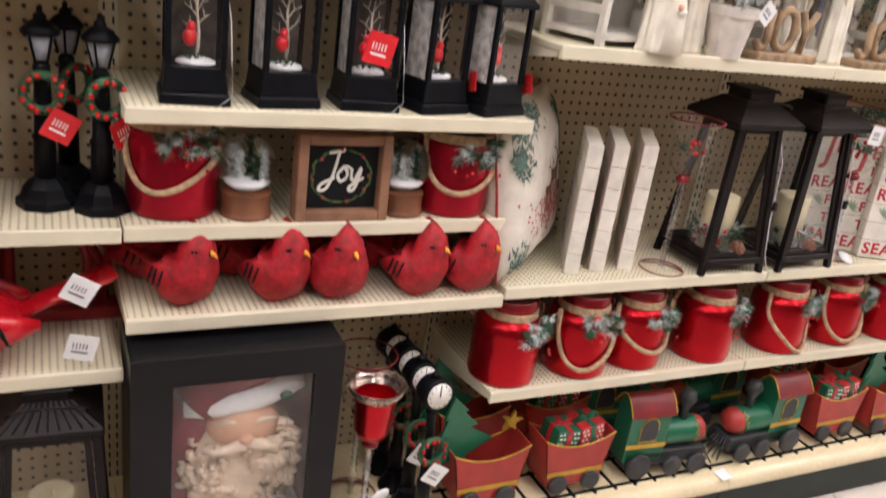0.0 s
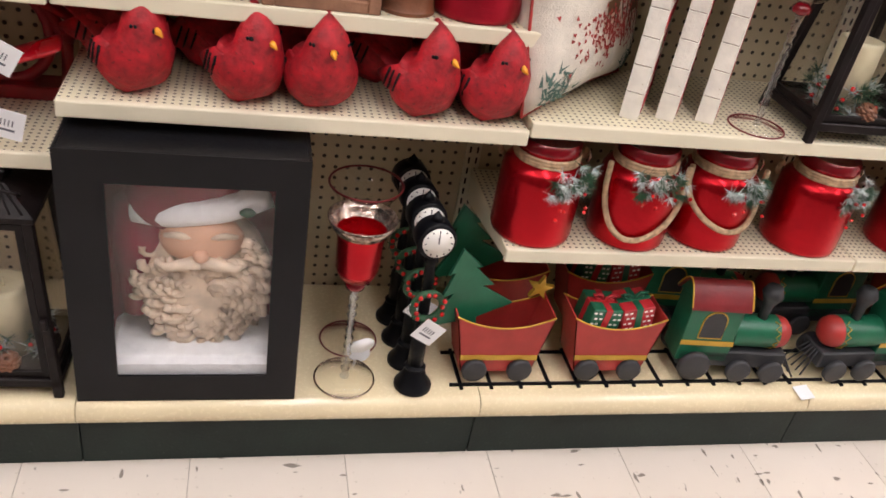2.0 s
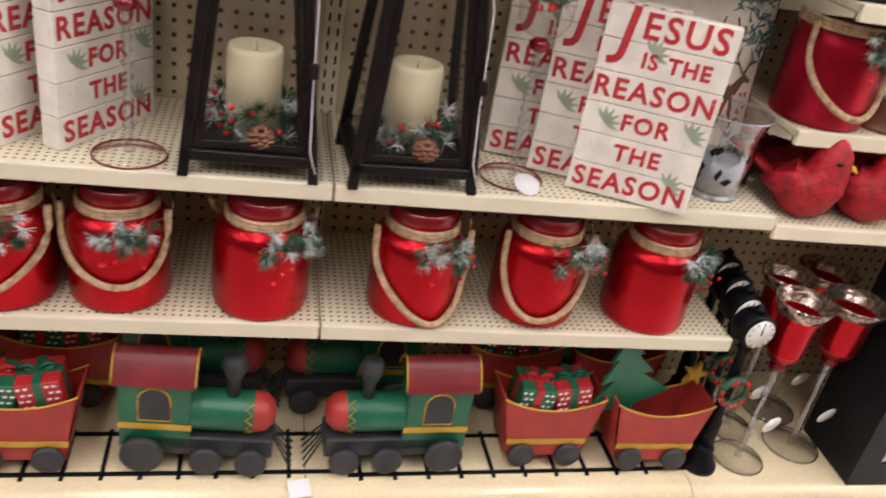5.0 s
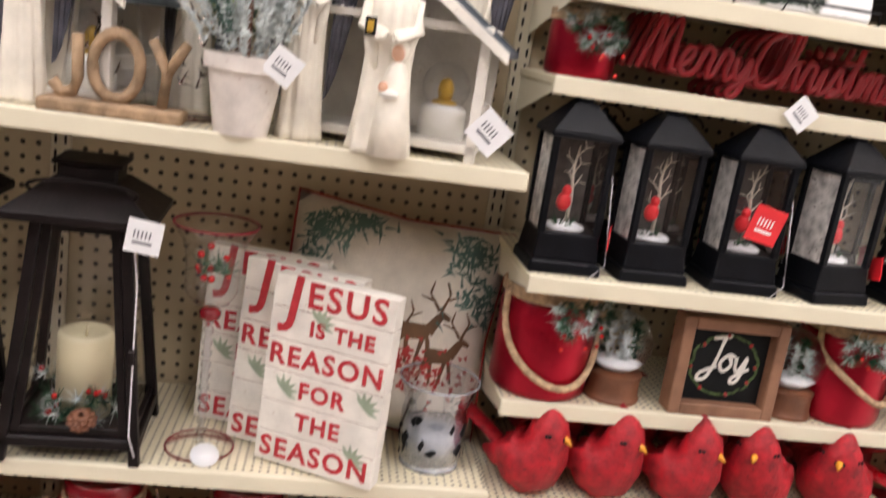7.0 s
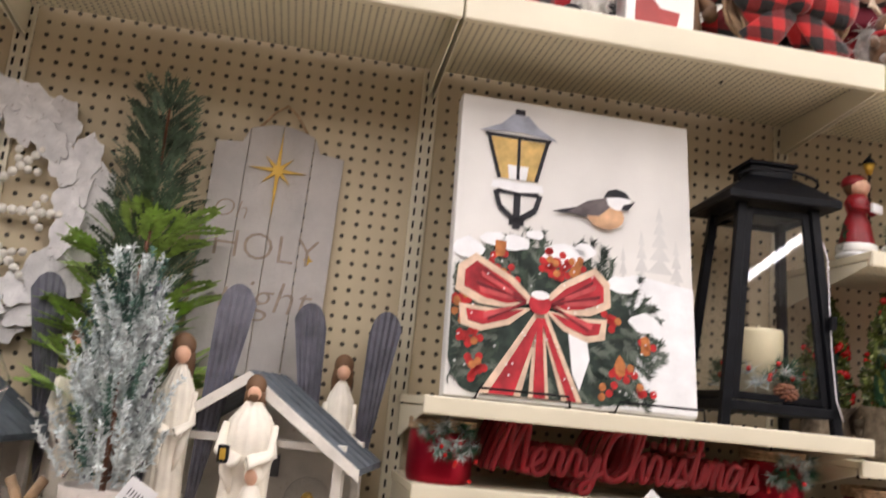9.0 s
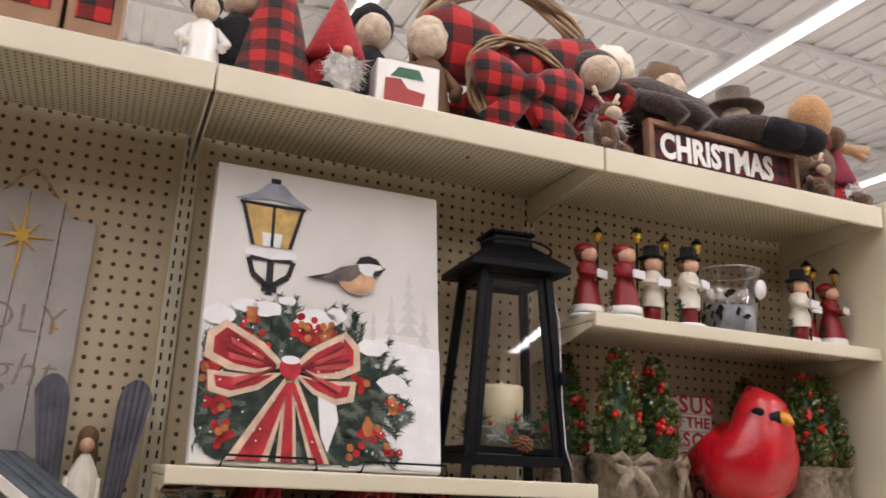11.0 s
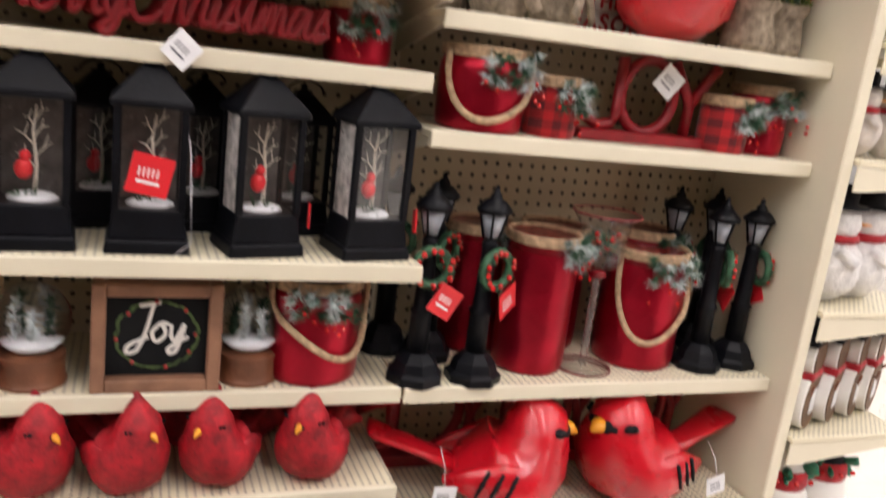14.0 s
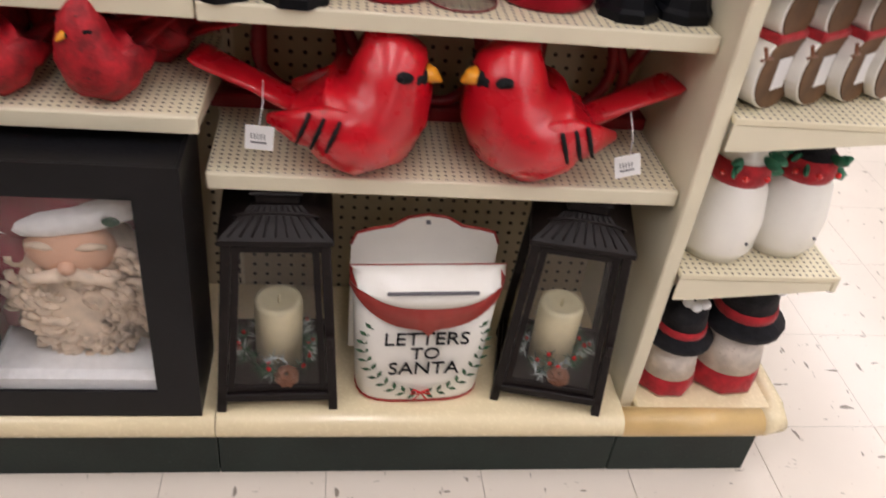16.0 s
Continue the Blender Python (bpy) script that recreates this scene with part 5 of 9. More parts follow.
for i, (x, y) in enumerate(((2.575, -0.26), (2.585, -0.14))):
    goblet(pose(x, y, Z_DECK) @ Matrix.Diagonal((1.12, 1.12, 0.95, 1)), 0.40, RED_SATIN, 8 + i)
for i in range(4):
    clock_post(pose(0.626 - 0.004 * i, -0.342 + 0.073 * i, Z_DECK, -3, 0, 6), i, i < 2)
    clock_post(pose(2.325 + 0.014 * i, -0.315 + 0.07 * i, Z_DECK, 0, 0, 6), 10 + i, False)
TY = -0.292
for dy in (0.0, 0.165):
    dx = 0.035 if dy else 0
    zz = Z_DECK + 0.006
    if not dy:
        track(pose(0.702, TY - 0.004, Z_DECK, 0, 0, 0.6), 0.88)
        track(pose(1.60, TY - 0.004, Z_DECK, 0, 0, 1.2), 0.69)
    train_car(pose(0.797 + dx, TY + dy, zz), "tree", 1)
    train_car(pose(1.042 + dx, TY + dy, zz), "gifts", 2)
    engine(pose(1.328 - dx * 0.6, TY + dy - 0.003, zz, 0, 0, -4), False)
    engine(pose(1.688 - dx * 2, TY + dy - 0.004, zz, 0, 0, 2), True)
    train_car(pose(1.978 - dx, TY + dy + 0.012, zz, 0, 0, 1), "gifts", 3)
    t = train_car(pose(2.200 - dx, TY + dy, zz), "tree", 4)
tg = thing("price_tag_card", "small white price card lying on the deck edge", "price tag", m=pose(1.512, -0.377, Z_DECK + 0.002, -78, 0, 10))
part("card", box(-0.02, 0.02, -0.0006, 0.0006, -0.018, 0.018), PAPER, tg)

tapered_lantern(pose(3.154, -0.268, Z_DECK, 0, 0, 2), 0.214, 0.20, 0.432, BROWN_METAL, 31, "dark bronze lantern with ivory candle beside the letter box", solid_top=True, tag=False, candle_h=0.33, eave=0.85, body_part=0.83, roof_k=0.74, top=0.80)
tapered_lantern(pose(3.675, -0.262, Z_DECK, 0, 0, -12), 0.210, 0.20, 0.432, BROWN_METAL, 32, "dark bronze lantern with ivory candle near the end panel", solid_top=True, tag=False, candle_h=0.33, eave=0.85, body_part=0.83, roof_k=0.74, top=0.80)
tapered_lantern(pose(-0.125, -0.268, Z_DECK, 0, 0, -2), 0.214, 0.20, 0.432, BROWN_METAL, 33, "dark bronze lantern with ivory candle beside the boxed bust", solid_top=True, tag=False, candle_h=0.33, eave=0.85, body_part=0.83, roof_k=0.74, top=0.80)


# ---- letter box ----
def letter_box(m):
    b = thing("letter_box", "white enamel holiday mailbox with black lettering and red trim", "mailbox", m=m)
    n = 24

    def ring(z, w, d, r=0.05):
        pts = []
        for i in range(n):
            a = 2 * math.pi * i / n
            c, s = math.cos(a), math.sin(a)
            pts.append((w / 2 * math.copysign(abs(c) ** 0.55, c), d / 2 * math.copysign(abs(s) ** 0.75, s), z))
        return pts

    def skin(rings, cap0=True, cap1=True):
        own = bmesh.new()
        rr = [[own.verts.new(p) for p in r] for r in rings]
        for a, c in zip(rr, rr[1:]):
            for i in range(n):
                own.faces.new((a[i], a[(i + 1) % n], c[(i + 1) % n], c[i])).smooth = True
        if cap0:
            own.faces.new(rr[0][::-1])
        if cap1:
            own.faces.new(rr[-1])
        bmesh.ops.recalc_face_normals(own, faces=own.faces)
        return own
    part("body", skin([ring(0.004, 0.225, 0.115), ring(0.012, 0.232, 0.12), ring(0.12, 0.246, 0.122), ring(0.25, 0.262, 0.124)]), WHITE, b)
    part("bottom_trim", skin([ring(0.0, 0.226, 0.116), ring(0.006, 0.234, 0.122)]), RED_TIN, b, "red bottom trim")
    # slanting lid with a scalloped red edge
    W2, top, low = 0.137, 0.292, 0.192

    def edge(u):
        return low + 0.062 * abs(u) ** 2.4 - (0.016 * max(0, 1 - abs(u) / 0.10))
    for nm, off, mt, grow in (("lid_trim", 0.0, RED_TIN, 0.0), ("lid", 0.0035, WHITE, 0.022)):
        own = bmesh.new()
        cols = []
        for i in range(25):
            u = -1 + i / 12
            x = W2 * u * (1.0 if grow == 0 else 0.985)
            yf = -0.064 * math.sqrt(max(0, 1 - (abs(u) ** 3) * 0.96)) - 0.004 - off
            e = edge(u) if grow == 0 else low + 0.050 + 0.034 * abs(u) ** 2.6
            cols.append([own.verts.new((x, -0.014 - off, top)), own.verts.new((x, yf * 0.55, top - 0.006)), own.verts.new((x, yf, top - 0.028 if grow == 0 else top - 0.03)), own.verts.new((x, yf - 0.002, min(e, top - 0.03)))])
        for a, c in zip(cols, cols[1:]):
            for k in range(3):
                own.faces.new((a[k], c[k], c[k + 1], a[k + 1])).smooth = True
        r = bmesh.ops.extrude_face_region(own, geom=own.faces[:])
        bmesh.ops.translate(own, vec=(0, 0.0022, 0), verts=[v for v in r["geom"] if isinstance(v, bmesh.types.BMVert)])
        bmesh.ops.recalc_face_normals(own, faces=own.faces)
        part(nm, own, mt, b, "red scalloped trim" if mt is RED_TIN else "white slanted lid")
    out = [(-0.128, 0.05), (0.128, 0.05), (0.132, 0.292), (0.122, 0.316), (0.095, 0.324), (0.062, 0.330), (0.035, 0.348), (0, 0.354), (-0.035, 0.348), (-0.062, 0.330), (-0.095, 0.324), (-0.122, 0.316), (-0.132, 0.292)]
    part("back_plate", prism(out, 0.045, 0.049), WHITE, b, "scalloped white back plate")
    part("back_trim", tube([(x, 0.047, z) for x, z in out[2:]], 0.003, 6), RED_TIN, b)
    part("nail_hole", box(-0.004, 0.004, 0.0425, 0.0446, 0.336, 0.343), INK, b)
    part("letter_slot", box(-0.078, 0.078, -0.0735, -0.0705, 0.272, 0.278), INK, b, "dark letter slot")
    for line, z, sz in (("LETTERS", 0.165, 0.041), ("TO", 0.130, 0.038), ("SANTA", 0.094, 0.041)):
        words(line, sz, CHALK, b, (0, -0.0655, z), "lettering", 0.0012, turn=(89, 0, 0))
    bm = bmesh.new()
    for s in (-1, 1):
        for i in range(11):
            a = radians(-85 + i * 11)
            x, z = s * 0.108 * math.cos(a), 0.135 + 0.105 * math.sin(a)
            y = -0.066 + 0.02 * (abs(x) / 0.11) ** 3
            for q in (-1, 1):
                d = Vector((s * -math.sin(a) * 0.5 + q * s * math.cos(a) * 0.8, 0, math.cos(a) * 0.6 + q * 0.5 * math.sin(a))).normalized() * 0.0105
                nn = Vector((-d.z, 0, d.x)) * 0.4
                c = Vector((x, y, z)) + d * 0.9
                bm.faces.new([bm.verts.new(c - d), bm.verts.new(c - nn), bm.verts.new(c + d), bm.verts.new(c + nn)])
    part("painted_leaves", bm, PINE, b)
    bow = None
    for s in (-1, 1):
        bow = tube([(0, -0.066, 0.032), (s * 0.014, -0.067, 0.042), (s * 0.018, -0.067, 0.030), (0, -0.066, 0.032), (s * 0.012, -0.066, 0.014)], 0.002, 5, bow)
    part("painted_bow", bow, RED_TAG, b)
    return b


letter_box(pose(3.412, -0.285, Z_DECK, 0, 0, 3))

# ---- jar shelf ----
for i, (x, y, hd, sp) in enumerate(((0.829, -0.248, "back", 0.5), (1.029, -0.248, "front", 0.1), (1.200, -0.240, "front", 0.35), (1.424, -0.250, "back", 0.55), (1.684, -0.250, "front", 0.4), (1.908, -0.240, "front", 0.5), (2.126, -0.250, "back", 0.6))):
    jar(pose(x, y, Z_JAR, 0, 0, (i * 37) % 9 - 4), 0.0795, 0.203, 100 + i, hd, True, "red jars under the lanterns", None, sp)


# ---- sentiment boards, pillows and lanterns ----
LEAF_PRINT = mat("grey_green_leaf_print", (0.36, 0.42, 0.30), 0.8, vary=0.2)
RED_PRINT = mat("worn_red_lettering", (0.50, 0.03, 0.04), 0.75, vary=0.15, scale=60, second=(0.7, 0.45, 0.4), amount=0.15)


def board(m, h=0.305, w=0.2, red=False):
    b = thing("wooden_sign", "whitewashed plank box sign with worn red lettering" if not red else "small whitewashed sign propped behind the topiaries", "sign", "red-lettered plank signs", m=m)
    n = 6
    for i in range(n):
        part("plank", box(-w / 2, w / 2, -0.034, 0, i * h / n + 0.0006, (i + 1) * h / n - 0.0006, 0.0012), WHITEWASH, b)
    part("core", box(-w / 2 + 0.002, w / 2 - 0.002, -0.032, -0.002, 0.002, h - 0.002), WALNUT, b)
    rows = (("JESUS", 0.062, 5.5, 0), ("IS THE", 0.037, 4.5, 0.02), ("REASON", 0.05, 3.5, 0), ("FOR", 0.042, 2.5, 0.0), ("THE", 0.042, 1.5, 0.0), ("SEASON", 0.05, 0.5, 0))
    for text, sz, k, dx in rows:
        if text == "JESUS":
            words("J", 0.098, RED_PRINT, b, (-0.066, -0.0348, (k - 0.22) * h / n), "lettering", 0.0005, bold=0.0014, shear=0.12)
            text, dx = "ESUS", 0.022
        words(text, sz * 0.9, RED_PRINT, b, (dx, -0.0348, (k) * h / n), "lettering", 0.0005, space=1.16, bold=0.0011)
    bm = bmesh.new()
    rng = random.Random(3)
    for cx, cz in ((-0.065, h * 0.40), (0.07, h * 0.42), (-0.02, h * 0.79), (0.06, h * 0.13)):
        for q in range(6):
            a = radians(-20 + q * 28)
            d = Vector((math.cos(a), 0, math.sin(a))) * 0.014
            nn = Vector((-d.z, 0, d.x)) * 0.28
            c = Vector((cx, -0.0353, cz)) + d
            bm.faces.new([bm.verts.new(c - d), bm.verts.new(c - nn), bm.verts.new(c + d), bm.verts.new(c + nn)])
    part("leaf_print", bm, LEAF_PRINT, b)
    return b


for x, y, rz in ((0.972, -0.275, 60), (1.046, -0.270, 59), (1.128, -0.268, 57)):
    c, s = math.cos(radians(rz)), math.sin(radians(rz))
    board(pose(x + 0.1 * c - 0.034 * s, y + 0.1 * s + 0.034 * c, Z_BOOK, 0, 0, rz))
for x, y, rz, lean in ((1.910, -0.262, -24, -3), (1.858, -0.20, -22, -4), (1.795, -0.14, -14, -3)):
    c, s = math.cos(radians(rz)), math.sin(radians(rz))
    board(pose(x + 0.1 * c - 0.034 * s, y + 0.1 * s + 0.034 * c, Z_BOOK + 0.002, lean, 0, rz))
board(pose(3.435, -0.03, Z_BIRD + 0.001, -2, 0, 0), 0.24, 0.16, True)

LINEN = mat("cream_linen", (0.74, 0.68, 0.58), 0.95, vary=0.08, scale=30, bump=0.5, fine=350, sheen=0.3)


def pillow(m, seed, size=0.39):
    rng = random.Random(seed)
    p = thing("throw_pillow", "cream linen pillow printed with pine, deer and sleigh", "pillow", "printed pillows", m=m)
    own = bmesh.new()
    n = 16

    def bulge(u, v):
        return 0.062 * ((1 - u ** 4) * (1 - v ** 4)) ** 0.6
    for side in (-1, 1):
        g = {}
        for i in range(n + 1):
            for j in range(n + 1):
                u, v = -1 + 2 * i / n, -1 + 2 * j / n
                pinch = 1 - 0.07 * (1 - abs(v)) * abs(u) ** 3
                pz = 1 - 0.07 * (1 - abs(u)) * abs(v) ** 3
                g[i, j] = own.verts.new((u * size / 2 * pinch, side * bulge(u, v), size / 2 + v * size / 2 * pz))
        for i in range(n):
            for j in range(n):
                own.faces.new((g[i, j], g[i + 1, j], g[i + 1, j + 1], g[i, j + 1])).smooth = True
    bmesh.ops.remove_doubles(own, verts=own.verts, dist=0.0005)
    bmesh.ops.recalc_face_normals(own, faces=own.faces)
    part("cushion", own, LINEN, p)
    pts = []
    for a, b in (((-1, -1), (1, -1)), ((1, -1), (1, 1)), ((1, 1), (-1, 1)), ((-1, 1), (-1, -1))):
        for k in range(8):
            u, v = a[0] + (b[0] - a[0]) * k / 8, a[1] + (b[1] - a[1]) * k / 8
            pinch = 1 - 0.07 * (1 - abs(v)) * abs(u) ** 3
            pz = 1 - 0.07 * (1 - abs(u)) * abs(v) ** 3
            pts.append((u * size / 2 * pinch, 0, size / 2 + v * size / 2 * pz))
    part("piping", tube(pts, 0.003, 6, None, True), RED_TIN, p, "red piping")

    def on(u, v):
        return Vector((u * size / 2, -bulge(u, v) - 0.0015, size / 2 + v * size / 2))
    green, brown, redp = bmesh.new(), bmesh.new(), bmesh.new()
    for _ in range(900):
        k = rng.random()
        if k < 0.7:
            ang = rng.uniform(0, 2 * math.pi)
            u, v = rng.choice(((-0.75, 0.72), (0.6, 0.75), (-0.4, 0.85), (0.8, 0.35), (-0.8, -0.8), (0.75, -0.8), (-0.82, 0.3)))
            u, v = u + rng.gauss(0, 0.13), v + rng.gauss(0, 0.1)
            bmx = green
            ln, wd = 0.12, 0.015
        else:
            u, v, ang, bmx, ln, wd = rng.gauss(0.1, 0.35), rng.gauss(-0.35, 0.12), rng.uniform(0, 6.3), redp, 0.05, 0.02
        du, dv = math.cos(ang) * ln, math.sin(ang) * ln
        if max(abs(u + du), abs(v + dv), abs(u), abs(v)) > 0.93:
            continue
        bmx.faces.new([bmx.verts.new(on(u - dv * wd / ln, v + du * wd / ln)), bmx.verts.new(on(u + du, v + dv)), bmx.verts.new(on(u + dv * wd / ln, v - du * wd / ln))])
    def stroke(u0, v0, u1, v1, t0, t1):
        n = math.hypot(u1 - u0, v1 - v0)
        a, b = -(v1 - v0) / n, (u1 - u0) / n
        quad = ((u0 + a * t0, v0 + b * t0), (u1 + a * t1, v1 + b * t1), (u1 - a * t1, v1 - b * t1), (u0 - a * t0, v0 - b * t0))
        brown.faces.new([brown.verts.new(on(*q)) for q in quad])
    for cu, cv, k, f in ((0.28, -0.02, 1.0, 1), (0.02, -0.16, 0.85, 1), (0.52, -0.20, 0.9, 1)):
        for u0, v0, u1, v1, t0, t1 in ((-0.16, 0.0, 0.10, 0.02, 0.075, 0.065), (0.08, 0.02, 0.17, 0.18, 0.055, 0.035), (0.15, 0.20, 0.26, 0.16, 0.04, 0.02), (-0.14, -0.05, -0.19, -0.26, 0.022, 0.012), (-0.09, -0.05, -0.06, -0.28, 0.022, 0.012), (0.05, -0.04, 0.02, -0.27, 0.022, 0.012), (0.09, -0.03, 0.15, -0.24, 0.022, 0.012), (0.15, 0.22, 0.04, 0.36, 0.016, 0.008), (0.04, 0.36, 0.06, 0.47, 0.012, 0.006), (0.09, 0.30, -0.04, 0.33, 0.012, 0.006), (0.17, 0.23, 0.22, 0.38, 0.016, 0.008), (0.22, 0.38, 0.17, 0.48, 0.012, 0.006), (0.20, 0.32, 0.31, 0.38, 0.012, 0.006)):
            stroke(cu + f * k * u0, cv + k * v0, cu + f * k * u1, cv + k * v1, t0 * k, t1 * k)
    part("pine_print", green, SAGE, p)
    part("deer_print", brown, HAIR, p)
    part("red_print", redp, RED_TIN, p)
    return p


SAGE = mat("faded_green_print", (0.10, 0.17, 0.14), 0.9, vary=0.3)
pillow(pose(2.085, -0.135, Z_BOOK + 0.004, -14, 5, -4), 1)
pillow(pose(0.885, -0.165, Z_BOOK + 0.004, -10, 0, 44), 2)
tapered_lantern(pose(1.397, -0.228, Z_BOOK, 0, 0, 0), 0.204, 0.185, 0.455, BROWN_METAL, 41, "tall dark bronze lantern with ivory candle and pine cones", eave=1.0)
L2 = tapered_lantern(pose(1.640, -0.230, Z_BOOK, 0, 0, 3), 0.204, 0.185, 0.455, BROWN_METAL, 42, "tall dark bronze lantern with dangling white price tag", eave=1.0)
price_tag(0.092, -0.105, 0.362, 0.048, None, L2, (0, 8, 0))
goblet(pose(1.222, -0.262, Z_BOOK), 0.37, GLASS, 21, False, "tall clear stemmed glass holding berries and greens", True)
goblet(pose(1.822, -0.238, Z_BOOK), 0.37, GLASS, 22, True, "tall clear stemmed glass holding berries, tagged", True)


def etched_vase(m, r, h):
    v = thing("glass_vase", "frosted clear glass vase etched with dark bird shapes", "vase", "etched glass vases", m=m)
    g = part("vase_wall", lathe([(r * 0.78, 0.006), (r * 0.85, 0.02), (r * 0.9, h * 0.6), (r * 0.84, h * 0.72), (r * 1.06, h)], 30, None, False), CRYSTAL, v)
    g.visible_shadow = False
    part("vase_base", lathe([(0, 0), (r * 0.8, 0), (r * 0.8, 0.008), (0, 0.012)], 30), SILVER_GREY, v)
    part("frost_fill", lathe([(0, 0.012), (r * 0.76, 0.014), (r * 0.82, h * 0.45), (0, h * 0.5)], 24), FROST_GLASS, v, "frosted inner layer")
    rng = random.Random(7)
    bm = bmesh.new()
    for _ in range(34):
        a, z = rng.uniform(0, 6.28), rng.uniform(0.02, h * 0.62)
        rr = r * 0.905
        da, dz = rng.uniform(0.06, 0.2), rng.uniform(0.006, 0.016)
        bm.faces.new([bm.verts.new((rr * math.cos(a + u * da), rr * math.sin(a + u * da), z + w * dz)) for u, w in ((-1, -0.3), (0, -1), (1, 0.4), (0.2, 1))])
    part("etching", bm, CHALK, v)
    part("rim", tube([(r * 1.06 * math.cos(2 * math.pi * i / 30), r * 1.06 * math.sin(2 * math.pi * i / 30), h) for i in range(30)], 0.0018, 6, None, True), SILVER_GREY, v)
    return v


etched_vase(pose(2.195, -0.225, Z_BOOK), 0.062, 0.15)
vz = etched_vase(pose(3.462, -0.195, Z_CAROL), 0.070, 0.152)
round_tag(0.03, -0.066, 0.105, 0.022, vz)
etched_vase(pose(0.80, -0.10, Z_BOOK), 0.055, 0.15)

# ---- joy shelves ----
for i, (x, y, r, h, hd, sp) in enumerate(((0.095, -0.18, 0.082, 0.172, "front", 0.3), (0.655, -0.198, 0.080, 0.166, "front", 0.25), (2.362, -0.198, 0.082, 0.172, "front", 0.35), (2.905, -0.196, 0.080, 0.166, "front", -0.1))):
    jar(pose(x, y, Z_JOY, 0, 0, 4 * i - 6), r, h, 200 + i, hd, False, "wide red jars", RED_WINE, sp, "wide satin red jar with looped jute handle and sprig")
for i, x in enumerate((0.222, 0.535, 2.487, 2.800)):
    snow_globe(pose(x, -0.218, Z_JOY, 0, 0, 30 * i) @ Matrix.Scale(1.02, 4), 300 + i)
joy_frame(pose(0.394, -0.235, Z_JOY, -2, 0, 0))
joy_frame(pose(2.660, -0.235, Z_JOY, -2, 0, 0))
for i, (x, y) in enumerate(((3.078, -0.245), (3.184, -0.248), (3.130, -0.140), (3.680, -0.215), (3.772, -0.205), (3.65, -0.11), (3.755, -0.10), (3.06, -0.10))):
    lamp_post(pose(x, y, Z_JOY, 0, 0, 20 * i), i, i < 2 or i in (3, 4))
for i, (x, y) in enumerate(((-0.115, -0.155), (-0.025, -0.185), (-0.075, -0.075), (-0.64, -0.2))):
    lamp_post(pose(x, y, Z_JOY, 0, 0, 20 * i), 20 + i, i < 2)
jar(pose(3.318, -0.185, Z_JOY), 0.068, 0.25, 220, None, False, "tall red jars", RED_WINE, 0.5, "tall satin red vase jar with frosted sprig collar")
jar(pose(3.560, -0.165, Z_JOY), 0.080, 0.225, 221, "front", False, "tall red jars", RED_WINE, 0.1, "tall satin red jar with looped jute handle")
jar(pose(-0.275, -0.175, Z_JOY), 0.080, 0.225, 222, "front", False, "tall red jars", RED_WINE, 0.1, "tall satin red jar with looped jute handle")
for x, y in ((3.405, -0.065), (3.615, -0.062), (3.24, -0.07)):
    jar(pose(x, y, Z_JOY), 0.068, 0.24, 223, None, False, "tall red jars", RED_WINE, 0.5, "tall satin red vase jar standing behind the front row")
goblet(pose(3.425, -0.21, Z_JOY), 0.30, GLASS, 23, False, "clear twisted stem glass filled with gold berry picks", True)

# ---- cardinals ----
LBL = "small brushed red resin cardinal figurine with orange beak"
for i, (x, y, rz) in enumerate(((0.104, -0.238, -46), (0.277, -0.245, -50), (0.400, -0.25, -78), (0.567, -0.256, -52), (0.690, -0.255, -58), (0.05, -0.12, -10), (0.21, -0.12, -15), (0.34, -0.12, -30), (0.50, -0.12, -20), (0.63, -0.12, -25), (2.352, -0.25, -45), (2.482, -0.25, -50), (2.619, -0.255, -55), (2.765, -0.250, -128), (2.914, -0.250, -125), (2.42, -0.11, -30), (2.56, -0.11, -20), (2.70, -0.11, -25), (2.84, -0.11, -205), (2.97, -0.12, -200))):
    cardinal(pose(x, y, Z_CARD, 0, 0, rz), 0.183, RED_RESIN, i, "small cardinals in a row", LBL, marks=x < 1)
for i, (x, y, rz, tagx) in enumerate(((3.264, -0.24, -14, -0.131), (3.566, -0.240, -167, 0.14), (-0.25, -0.225, -172, 0.1), (-0.52, -0.225, -8, 0))):
    ob = cardinal(pose(x, y, Z_DCARD, 0, 0, rz), 0.212, RED_GLOSS, 60 + i, "large glossy cardinals", "large glossy red cardinal figurine with dark wing strokes", "large_cardinal_figurine", 0.62, True)
    ob.matrix_basis = ob.matrix_basis @ Matrix.Diagonal((1.52, 1.60, 1.30, 1))
    if i < 2:
        tg = thing("price_tag_card", "white price tag hanging by the cardinal's tail", "price tag", "hanging price tags", m=pose(x + tagx, -0.315, Z_DCARD + 0.05 + 0.02 * (1 - i)))
        price_tag(0, 0, 0, 0.042, None, tg, (5, 4 - 20 * i, 0), "card")
        part("string", tube([(0, 0.002, 0.02), (0.004, 0.02, 0.045), (0.003, 0.05, 0.07)], 0.0008, 5), STRING, tg)
tg = thing("price_tag_card", "white price tag hanging over the cardinals", "price tag", "hanging price tags", m=pose(-0.07, -0.3, Z_DCARD + 0.155))
price_tag(0, 0, 0, 0.05, None, tg, (5, 30, 0), "card")
tg = thing("price_tag_card", "white price tag leaning on a red cardinal", "price tag", "hanging price tags", m=pose(-0.07, -0.31, Z_DCARD + 0.05))
price_tag(0, 0, 0, 0.05, None, tg, (5, 15, 0), "card")
